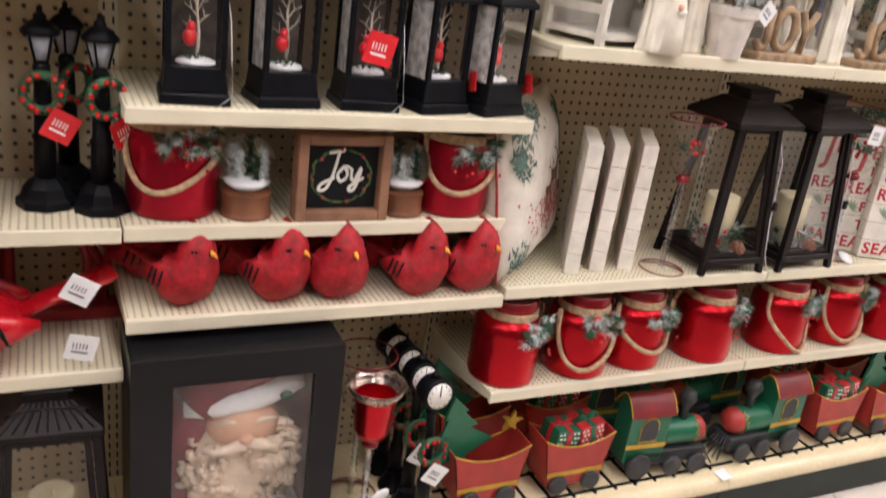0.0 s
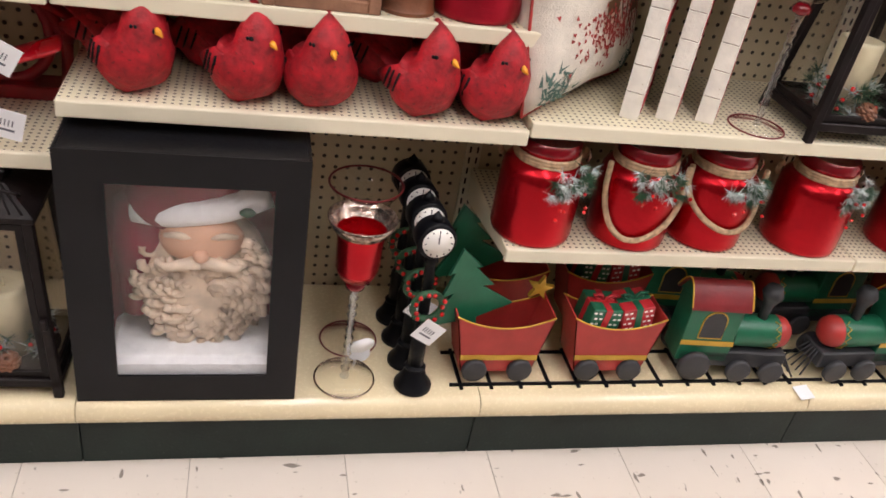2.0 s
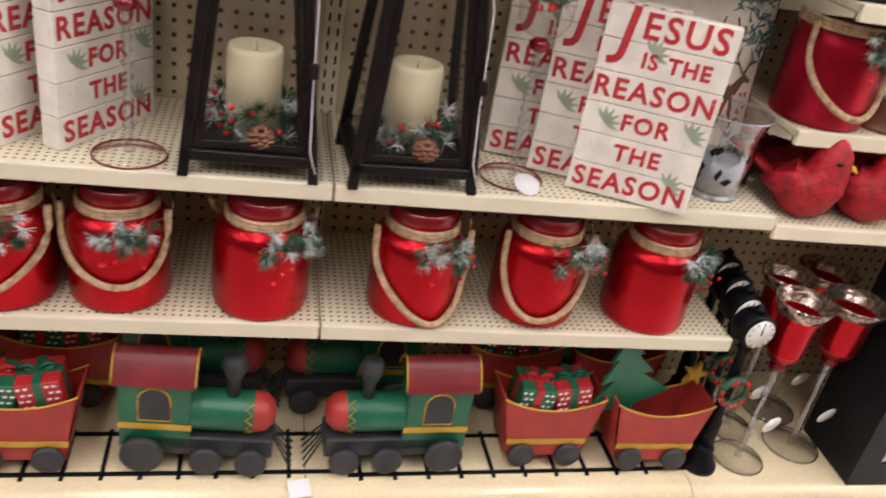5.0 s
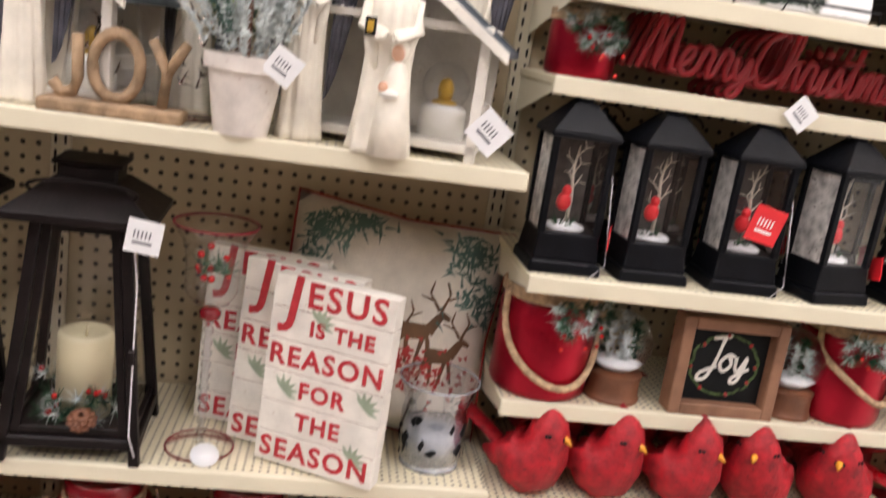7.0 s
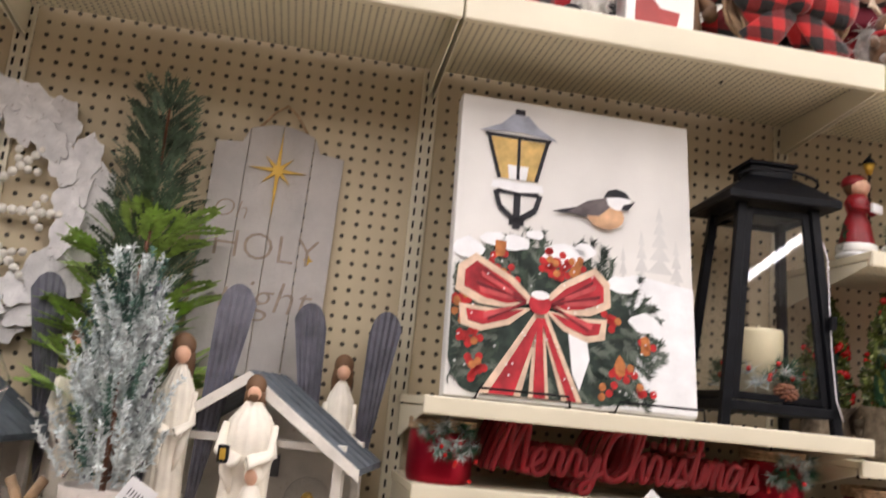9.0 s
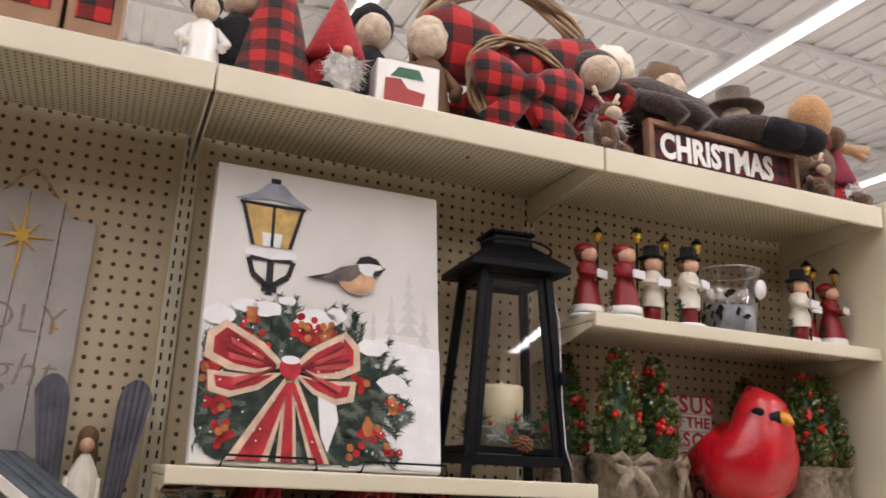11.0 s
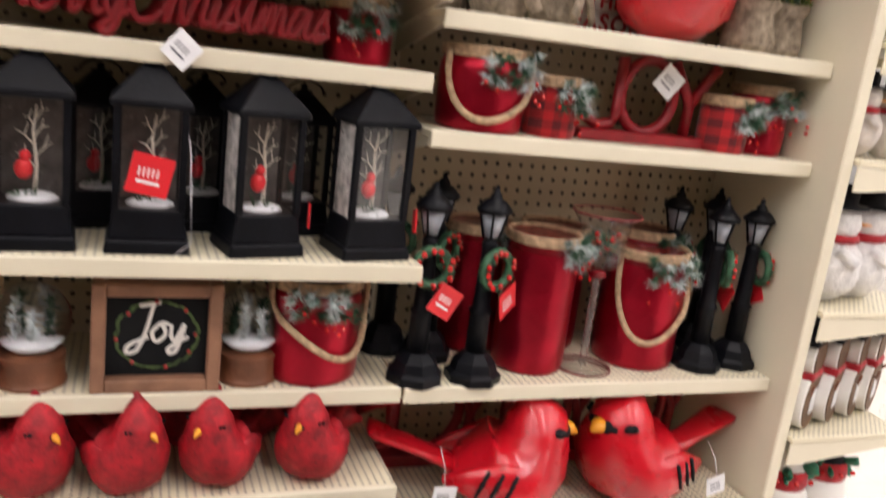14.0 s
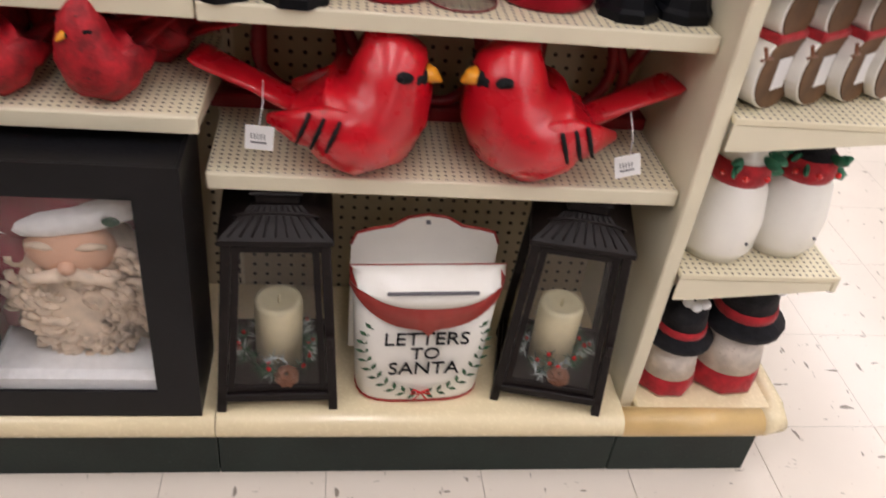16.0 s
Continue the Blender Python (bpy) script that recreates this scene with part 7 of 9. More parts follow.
GREY_PLANK = mat("pale_grey_stained_planks", (0.50, 0.47, 0.44), 0.8, vary=0.1, scale=14, bump=0.3, random=0.04)
TAN_INK = mat("faded_tan_lettering", (0.36, 0.285, 0.225), 0.85, vary=0.2, scale=60)
holy_sign(pose(2.005, -0.004, 1.535, 0, 1.2, 0))


def cypress(m, seed):
    rng = random.Random(seed)
    t = thing("artificial_cypress", "green artificial cypress tree with bright fern sprays", "artificial tree", m=m)
    part("trunk", tube([(0, 0, 0), (0.002, 0, 0.70)], 0.007, 6, None, False, 0.3), WALNUT, t)
    dark, fern = bmesh.new(), bmesh.new()

    def spray(bm, p, d, n, step, leaf, wide):
        """One flat frond: a stalk with paired pointed leaflets."""
        side = d.cross(Vector((rng.uniform(-0.4, 0.4), rng.uniform(-0.4, 0.4), 1))).normalized()
        for k in range(n):
            d = (d + Vector((0, 0, -0.035))).normalized()
            p = p + d * step
            ln = leaf * (1 - 0.75 * abs(k / n - 0.3))
            for sgn in (-1, 1):
                q = p + (side * sgn * 0.75 + d * 0.75) * ln
                mid = p + (side * sgn * 0.3 + d * 0.45) * ln
                o = d * wide
                bm.faces.new((bm.verts.new(p), bm.verts.new(mid - o), bm.verts.new(q), bm.verts.new(mid + o)))
        bm.faces.new((bm.verts.new(p - side * wide * 0.7), bm.verts.new(p + d * leaf), bm.verts.new(p + side * wide * 0.7)))

    for i in range(400):
        f = rng.random() ** 0.9
        a = rng.uniform(0, 6.28)
        r0 = 0.085 * (1 - f) ** 0.6 * rng.uniform(0.2, 1)
        d = Vector((math.cos(a), math.sin(a), rng.uniform(0.7, 1.8))).normalized()
        spray(dark, Vector((r0 * math.cos(a), r0 * math.sin(a), 0.05 + f * 0.64)), d, 8, 0.0075, 0.019, 0.0042)
    for i in range(120):
        a = rng.uniform(0, 6.28)
        f = rng.uniform(0.05, 0.66)
        r0 = 0.092 * (1 - f) ** 0.7
        d = Vector((math.cos(a), math.sin(a), rng.uniform(0.3, 1.1))).normalized()
        spray(fern, Vector((r0 * math.cos(a), r0 * math.sin(a), 0.06 + f * 0.62)), d, 7, 0.0100, 0.034, 0.0085)
    part("dark_needles", dark, PINE_MID, t)
    part("fern_sprays", fern, PINE_LIGHT, t, "bright green fern sprays")
    return t


PINE_MID = mat("cypress_needles", (0.115, 0.17, 0.105), 0.6, vary=0.45, scale=40, bump=0)
cypress(pose(1.812, -0.075, Z_WHITE + 0.04), 5)
cypress(pose(1.21, -0.075, Z_WHITE + 0.04), 6)


# ---- the printed canvas ----
def canvas(m):
    c = thing("canvas_print", "canvas print of snowy lamp post, chickadee and ribboned wreath", "canvas print", m=m)
    w, h = 0.428, 0.538
    part("canvas", box(-w / 2, w / 2, 0, 0.034, 0, h, 0.002), CANVAS, c)
    layer = [0]

    def flat(name, polys, material):
        layer[0] += 1
        yy = -0.0003 - 0.00022 * layer[0]
        bm = bmesh.new()
        for p in polys:
            if name.startswith("lamp"):
                p = [(0.248 + (x - 0.2575) * 1.33, z - 0.012) for x, z in p]
            elif name.startswith("bird"):
                p = [(0.60 + (x - 0.62) * 0.95, 0.275 + (z - 0.303) * 0.88) for x, z in p]
            bm.faces.new([bm.verts.new((x * w - w / 2, yy, h - z * h)) for x, z in p])
        bmesh.ops.recalc_face_normals(bm, faces=bm.faces)
        for f in bm.faces:
            if f.normal.y > 0:
                f.normal_flip()
        part(name, bm, material, c)

    def blob(cx, cz, rx, rz, n=14, rng=None, j=0.0):
        return [(cx + rx * math.cos(2 * math.pi * i / n) * (1 + (rng.uniform(-j, j) if rng else 0)), cz + rz * math.sin(2 * math.pi * i / n) * (1 + (rng.uniform(-j, j) if rng else 0))) for i in range(n)]
    rng = random.Random(21)
    # pale far trees
    far = []
    for cx, top, bw in ((0.86, 0.31, 0.05), (0.78, 0.40, 0.04), (0.93, 0.42, 0.04), (0.70, 0.46, 0.03)):
        for k in range(5):
            z = top + k * 0.045
            far.append([(cx, z), (cx + bw * (0.35 + 0.2 * k), z + 0.055), (cx - bw * (0.35 + 0.2 * k), z + 0.055)])
        flat("far_tree", far, P_FAR)
        far = []
    flat("snow_bank", [[(0.55, 0.60), (0.75, 0.56), (1.0, 0.585), (1.0, 0.99), (0.55, 0.99)]], P_SNOW)
    # lamp post
    flat("lamp_glow", [[(0.165, 0.155), (0.345, 0.155), (0.315, 0.30), (0.20, 0.30)]], P_GLOW)
    flat("lamp_panes", [[(0.225, 0.25), (0.29, 0.25), (0.285, 0.30), (0.23, 0.30)]], P_SNOW)
    bars = []

    def bar(x0, z0, x1, z1, t):
        dx, dz = x1 - x0, z1 - z0
        n = math.hypot(dx, dz)
        px, pz = -dz / n * t, dx / n * t
        bars.append([(x0 + px, z0 + pz), (x1 + px, z1 + pz), (x1 - px, z1 - pz), (x0 - px, z0 - pz)])
    for a in ((0.16, 0.15, 0.20, 0.30, 0.006), (0.35, 0.15, 0.315, 0.30, 0.006), (0.258, 0.15, 0.258, 0.30, 0.005), (0.15, 0.148, 0.36, 0.148, 0.006), (0.195, 0.345, 0.325, 0.345, 0.008), (0.19, 0.345, 0.205, 0.40, 0.008), (0.33, 0.345, 0.315, 0.40, 0.008), (0.205, 0.40, 0.245, 0.435, 0.010), (0.315, 0.40, 0.27, 0.435, 0.010), (0.258, 0.35, 0.258, 0.47, 0.011), (0.235, 0.445, 0.282, 0.445, 0.014), (0.258, 0.045, 0.258, 0.075, 0.016)):
        bar(*a)
    flat("lamp_iron", bars, P_BLACK)
    flat("lamp_roof", [[(0.13, 0.14), (0.20, 0.105), (0.235, 0.065), (0.285, 0.065), (0.32, 0.105), (0.385, 0.145), (0.26, 0.128)]], P_ROOF)
    flat("lamp_snow", [[(0.18, 0.31), (0.335, 0.31), (0.34, 0.335), (0.26, 0.345), (0.175, 0.335)]], P_SNOW)
    # greenery of the wreath
    green, dark, light = [], [], []
    for i in range(330):
        a = rng.uniform(0, 2 * math.pi)
        q = rng.uniform(0.25, 1.0) ** 0.7
        px, pz = 0.38 + 0.45 * q * math.cos(a), 0.80 + 0.295 * q * math.sin(a)
        turn = a + rng.uniform(-0.9, 0.9)
        tone = (green, green, dark, dark, light)[i % 5]
        for k in range(9):
            px, pz = px + 0.0085 * math.cos(turn), pz + 0.0070 * math.sin(turn)
            for sg in (-1, 1):
                ang = turn + sg * rng.uniform(0.45, 0.95)
                L = rng.uniform(0.020, 0.036)
                ex, ez = px + L * math.cos(ang), pz + L * 0.8 * math.sin(ang)
                if min(px, ex) < 0.006 or max(px, ex) > 0.91 or max(pz, ez) > 0.99 or pz < 0.455:
                    continue
                t = 0.0034
                tone.append([(px - t * math.sin(ang), pz + t * math.cos(ang)), (ex, ez), (px + t * math.sin(ang), pz - t * math.cos(ang))])
    ring = []
    n = 40
    for i in range(n):
        a0, a1 = 2 * math.pi * i / n, 2 * math.pi * (i + 1) / n
        quad = [(0.37 + 0.385 * q * math.cos(a), min(0.985, 0.80 + 0.29 * q * math.sin(a))) for q, a in ((0.03, a0), (1, a0), (1, a1), (0.03, a1))]
        quad = [(max(0.008, x), z) for x, z in quad]
        ring.append(quad)
    flat("wreath_shade", ring, P_DARKGREEN)
    flat("wreath_dark", dark, P_DARKGREEN)
    flat("wreath_green", green, P_GREEN)
    flat("wreath_light", light, P_LIGHTGREEN)
    snow = [blob(x, z, rx * 1.25, rz * 1.4, 12, rng, 0.2) for x, z, rx, rz in ((0.06, 0.54, 0.05, 0.025), (0.25, 0.505, 0.05, 0.02), (0.16, 0.50, 0.04, 0.016), (0.45, 0.525, 0.075, 0.025), (0.54, 0.50, 0.035, 0.018), (0.70, 0.60, 0.05, 0.022), (0.79, 0.715, 0.05, 0.022), (0.33, 0.47, 0.03, 0.012))]
    flat("wreath_snow", snow, P_SNOW)
    reds, golds = [], []
    for cx, cz, n, s in ((0.42, 0.565, 16, 0.06), (0.20, 0.60, 9, 0.05), (0.66, 0.72, 7, 0.04), (0.40, 0.57, 9, 0.05), (0.52, 0.555, 7, 0.04), (0.06, 0.73, 16, 0.06), (0.07, 0.82, 12, 0.05), (0.10, 0.90, 10, 0.05), (0.68, 0.88, 9, 0.05), (0.78, 0.93, 5, 0.03), (0.80, 0.78, 5, 0.03), (0.62, 0.95, 4, 0.03), (0.12, 0.91, 5, 0.04)):
        for _ in range(n):
            (reds if rng.random() < 0.8 else golds).append(blob(max(0.022, cx + rng.gauss(0, s * 0.55)), min(0.96, cz + rng.gauss(0, s * 0.4)), 0.015, 0.0125, 9))
    for cx, cz in ((0.19, 0.53), (0.50, 0.58), (0.79, 0.79), (0.68, 0.86)):
        golds.append(blob(cx, cz, 0.025, 0.03, 8, rng, 0.3))
    flat("snow_gap", [[(0.47, 0.755), (0.545, 0.78), (0.56, 0.85), (0.52, 0.95), (0.49, 0.90)]], P_SNOW)
    flat("berry_print", reds, P_RED)
    flat("bell_print", golds, P_GOLD)
    # the bow: cream edges under red
    def both(f):
        loops = []
        for s in (-1, 1):
            loops.append([(0.35 + s * (x - 0.35) * (1 if s > 0 else 1.12), z) for x, z in f])
        return loops
    loop = [(0.36, 0.69), (0.44, 0.62), (0.58, 0.555), (0.64, 0.60), (0.645, 0.68), (0.56, 0.715), (0.46, 0.72)]
    inner = [(0.39, 0.688), (0.46, 0.635), (0.575, 0.58), (0.615, 0.615), (0.615, 0.665), (0.54, 0.695), (0.46, 0.705)]
    low = [(0.37, 0.71), (0.50, 0.725), (0.63, 0.72), (0.62, 0.785), (0.55, 0.80), (0.45, 0.77)]
    lowi = [(0.40, 0.718), (0.50, 0.738), (0.605, 0.735), (0.595, 0.77), (0.545, 0.78), (0.46, 0.755)]
    tails = [[(0.34, 0.72), (0.37, 0.72), (0.29, 0.985), (0.13, 0.985)], [(0.34, 0.72), (0.375, 0.72), (0.40, 0.985), (0.32, 0.985)], [(0.35, 0.72), (0.385, 0.72), (0.53, 0.985), (0.45, 0.985)]]
    tailsi = [[(0.345, 0.74), (0.362, 0.74), (0.262, 0.985), (0.165, 0.985)], [(0.346, 0.74), (0.366, 0.74), (0.385, 0.985), (0.338, 0.985)], [(0.357, 0.74), (0.377, 0.74), (0.508, 0.985), (0.472, 0.985)]]
    flat("bow_edge", both(loop) + both(low) + tails, P_CREAM)
    for q in both(inner) + both(lowi):
        flat("bow_loop", [q], P_BOW)
    for q in tailsi:
        flat("bow_tail", [q], P_BOW)
    folds = []
    for s in (-1, 1):
        for dz, dx in ((0.60, 0.22), (0.645, 0.25), (0.755, 0.2)):
            folds.append([(0.35 + s * 0.05, 0.69), (0.35 + s * dx, dz), (0.35 + s * dx, dz + 0.012), (0.35 + s * 0.05, 0.70)])
    flat("bow_folds", folds, P_BOWDARK)
    shine = []
    for s in (-1, 1):
        for dz, dx in ((0.615, 0.235), (0.665, 0.24), (0.745, 0.22)):
            shine.append([(0.35 + s * 0.10, 0.692 + (dz - 0.69) * 0.35), (0.35 + s * dx, dz - 0.004), (0.35 + s * dx * 0.97, dz + 0.016), (0.35 + s * 0.11, 0.703 + (dz - 0.69) * 0.35)])
    flat("bow_shine", shine, P_BOWLIGHT)
    flat("bow_knot", [blob(0.355, 0.695, 0.045, 0.035)], P_BOW)
    flat("knot_snow", [blob(0.355, 0.668, 0.038, 0.014)], P_SNOW)
    # chickadee
    flat("bird_tail", [[(0.40, 0.425), (0.53, 0.39), (0.56, 0.43), (0.50, 0.425)]], P_BLACK)
    flat("bird_belly", [blob(0.64, 0.415, 0.085, 0.055)], P_PEACH)
    flat("bird_wing", [[(0.47, 0.42), (0.56, 0.365), (0.64, 0.345), (0.66, 0.38), (0.61, 0.42), (0.53, 0.425)]], P_GREY)
    flat("bird_cheek", [blob(0.70, 0.355, 0.055, 0.034)], P_SNOW)
    flat("bird_cap", [[(0.63, 0.345), (0.65, 0.315), (0.69, 0.303), (0.73, 0.312), (0.755, 0.338), (0.70, 0.335)]], P_BLACK)
    flat("bird_bib", [[(0.72, 0.365), (0.765, 0.35), (0.752, 0.342), (0.775, 0.346), (0.74, 0.385), (0.71, 0.385)]], P_BLACK)
    specks = [blob(rng.uniform(0.03, 0.85), rng.uniform(0.55, 0.96), 0.004, 0.0032, 6) for _ in range(45)]
    flat("snow_specks", specks, P_SNOW)
    return c


CANVAS = mat("printed_canvas", (0.76, 0.74, 0.70), 0.8, vary=0.07, scale=5, bump=0.15, fine=500)
P_FAR = mat("print_pale_grey", (0.66, 0.65, 0.62), 0.8, vary=0.05)
P_SNOW = mat("print_snow", (0.84, 0.84, 0.84), 0.8, vary=0.05, scale=30)
P_GLOW = mat("print_amber", (0.66, 0.45, 0.16), 0.8, vary=0.25, scale=30)
P_BLACK = mat("print_black", (0.02, 0.02, 0.025), 0.8, vary=0.2)
P_ROOF = mat("print_blue_grey", (0.36, 0.38, 0.44), 0.8, vary=0.2, scale=30)
P_GREEN = mat("print_green", (0.05, 0.075, 0.052), 0.8, vary=0.4, scale=40)
P_DARKGREEN = mat("print_dark_green", (0.02, 0.035, 0.026), 0.8, vary=0.4, scale=40)
P_LIGHTGREEN = mat("print_sage", (0.13, 0.155, 0.125), 0.8, vary=0.3, scale=40)
P_RED = mat("print_red", (0.46, 0.02, 0.02), 0.8, vary=0.3, scale=60)
P_GOLD = mat("print_gold", (0.48, 0.17, 0.05), 0.8, vary=0.3, scale=60)
P_BOW = mat("print_bow_red", (0.44, 0.024, 0.034), 0.8, vary=0.35, scale=28)
P_BOWLIGHT = mat("print_bow_light", (0.56, 0.075, 0.08), 0.8, vary=0.25, scale=40)
P_BOWDARK = mat("print_bow_shade", (0.18, 0.012, 0.018), 0.8, vary=0.2)
P_CREAM = mat("print_cream", (0.70, 0.52, 0.38), 0.8, vary=0.15, scale=40)
P_PEACH = mat("print_peach", (0.62, 0.38, 0.22), 0.8, vary=0.25, scale=30)
P_GREY = mat("print_slate", (0.15, 0.125, 0.125), 0.8, vary=0.3, scale=40)
canvas(pose(2.536, -0.262, Z_PAINT + 0.004, -9, 0, 0))
for x in (2.46, 2.69):
    e = thing("wire_easel", "black wire plate easel holding the canvas", "easel", "wire easels", m=pose(x, -0.268, Z_PAINT))
    part("wire", tube([(-0.09, 0.01, 0.002), (-0.09, -0.012, 0.003), (-0.085, -0.016, 0.02), (0.06, -0.016, 0.02), (0.065, -0.012, 0.003), (0.065, 0.01, 0.002)], 0.002, 6), BLACK, e)


# ---- topiaries ----
def topiary(m, seed, h=0.30):
    rng = random.Random(seed)
    t = thing("berry_topiary", "small boxwood topiary with red berries wrapped in burlap", "topiary", "berry topiaries", m=m)
    own = lathe([(0, 0), (0.042, 0), (0.048, 0.02), (0.040, 0.07), (0.055, 0.095), (0.03, 0.088), (0, 0.085)], 20)
    rough_up(own, 0.010, 45, seed)
    smooth(part("burlap_wrap", own, BURLAP, t, "gathered burlap wrap"), 80)
    bow = None
    for s in (-1, 1):
        bow = tube([(0, -0.046, 0.070), (s * 0.032, -0.060, 0.094), (s * 0.060, -0.056, 0.082), (s * 0.034, -0.054, 0.066), (0, -0.048, 0.066)], 0.010, 6, bow)
        bow = tube([(0, -0.050, 0.068), (s * 0.022, -0.062, 0.046), (s * 0.042, -0.066, 0.014)], 0.013, 6, bow)
    for v in bow.verts:
        v.co.y = -0.055 + (v.co.y + 0.055) * 0.45
    part("burlap_bow", bow, BURLAP, t)

    def girth(f):
        return 0.053 * min(1.0, 0.62 + 2.0 * f) * (1 - f) ** 0.55
    own = bmesh.new()
    for i in range(760):
        f = rng.random() ** 1.25
        z = 0.085 + f * (h - 0.085)
        a = rng.uniform(0, 6.28)
        p = Vector((girth(f) * math.cos(a), girth(f) * math.sin(a), z)) * 1.0
        d = Vector((math.cos(a), math.sin(a), rng.uniform(0.1, 1.6))).normalized()
        d = (d + Vector((rng.uniform(-.6, .6), rng.uniform(-.6, .6), rng.uniform(-.5, .7)))).normalized()
        s = d.cross(Vector((rng.uniform(-1, 1), rng.uniform(-1, 1), rng.uniform(-1, 1)))).normalized()
        n = d.cross(s)
        L = rng.uniform(0.014, 0.024)
        p -= d * L * rng.uniform(0.1, 1.0)
        tip, root = own.verts.new(p + d * L), own.verts.new(p)
        ridge = own.verts.new(p + d * L * 0.55 - n * L * 0.09)
        for sg in (-1, 1):
            own.faces.new([root, own.verts.new(p + d * L * 0.55 + s * sg * L * 0.33), tip, ridge])
    part("leaves", own, BOX_LEAF, t)
    # dark cone fills the gaps, standing in for shade deep between the leaves
    part("dark_core", lathe([(0, 0.075)] + [(girth(k / 8) * 0.68, 0.085 + k / 8 * (h - 0.10)) for k in range(8)] + [(0, h * 0.95)], 14), PINE, t)
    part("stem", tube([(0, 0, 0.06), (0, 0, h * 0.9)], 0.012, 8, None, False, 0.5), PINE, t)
    bs = []
    for i in range(14):
        f = rng.random()
        a = rng.uniform(0, 6.28)
        rr = girth(f) * 1.05
        for k in range(3):
            bs.append((rr * math.cos(a) + rng.uniform(-.007, .007), rr * math.sin(a) + rng.uniform(-.007, .007), 0.09 + f * (h - 0.1) + rng.uniform(-.008, .008)))
    part("berries", berries(bs, 0.0068), BERRY, t)
    return t


for i, (x, y, h) in enumerate(((3.165, -0.19, 0.31), (3.275, -0.165, 0.30), (3.10, -0.09, 0.30), (3.665, -0.19, 0.305), (3.752, -0.165, 0.30), (3.60, -0.08, 0.29))):
    tp = topiary(pose(x, y, Z_BIRD, 0, 0, 40 * i), 500 + i, h)


# ---- carolers ----
def caroler(m, seed, coat, lady):
    h = 0.185
    base = ball(0.034, 0.028, 0.008, (0, 0, 0.006), None, 14, 8)
    for v in base.verts:
        v.co.z = max(v.co.z, 0.0)
    skirt = lathe([(0, 0.012), (0.027 if lady else 0.019, 0.014), (0.026 if lady else 0.018, 0.022), (0.019, 0.065), (0.013, 0.085), (0.018, 0.105), (0.013, 0.118), (0.006, 0.122)], 18)
    legs = lathe([(0, 0.010), (0.013, 0.010), (0.014, 0.052), (0, 0.056)], 14)
    if not lady:
        for v in skirt.verts:
            v.co.z = max(v.co.z, 0.042)
    trim = lathe([(0.028 if lady else 0.0, 0.012), (0.0285 if lady else 0.019, 0.015), (0.0285 if lady else 0.019, 0.026), (0.025 if lady else 0.017, 0.028)], 18)
    head = ball(0.0165, 0.0155, 0.0175, (0, -0.003, 0.134), None, 12, 8)
    hat = ball(0.0195, 0.0185, 0.0165, (0, 0.004, 0.143), None, 12, 8) if lady else lathe([(0.022, 0.146), (0.022, 0.149), (0.014, 0.149), (0.0135, 0.172), (0, 0.172)], 16)
    arm = None
    for s in (-1, 1):
        arm = tube([(s * 0.016, 0, 0.108), (s * 0.025, -0.010, 0.090), (s * 0.006, -0.024, 0.088)], 0.006, 7, arm)
    book = box(-0.013, 0.013, -0.032, -0.028, 0.082, 0.098)
    pole = tube([(0.026, -0.004, 0.008), (0.026, -0.004, 0.175)], 0.0018, 5)
    lamp = lathe([(0.004, 0.166), (0.009, 0.186), (0.0, 0.187)], 8)
    cap = lathe([(0.011, 0.186), (0.006, 0.195), (0.0, 0.203)], 8)
    bmesh.ops.translate(cap, verts=cap.verts, vec=(0.026, -0.004, 0))
    bmesh.ops.translate(lamp, verts=lamp.verts, vec=(0.026, -0.004, 0))
    rng = random.Random(seed)
    tree = needles([((-0.024, 0.004, 0.012 + k * 0.008), (0, 0, 0.5)) for k in range(6)], 0.014, 0.0014, 16, rng)
    hair = ball(0.0175, 0.015, 0.017, (0, 0.004, 0.135), None, 12, 8)
    return multi("caroler_figurine", [(base, SNOW), (skirt, coat), (trim, WHITE) if lady else (legs, RED_PAINT), (head, SKIN), (hair, HAIR), (hat, RED_PAINT if lady else CHARCOAL), (arm, coat), (book, PAPER), (pole, BLACK), (lamp, GOLD), (cap, BLACK), (tree, PINE)], m, "small resin caroler in " + ("red dress" if lady else "cream coat and top hat") + " with songbook", "caroler figurine", "resin carolers")


for i, (x, y, lady) in enumerate(((3.085, -0.20, True), (3.155, -0.235, True), (3.245, -0.205, False), (3.318, -0.235, False), (3.648, -0.215, False), (3.700, -0.175, True), (3.758, -0.20, True))):
    caroler(pose(x, y, Z_CAROL, 0, 0, 25 - 10 * (i % 3)) @ Matrix.Diagonal((1.3, 1.25, 1.04, 1)), i, RED_PAINT if lady else IVORY, lady)
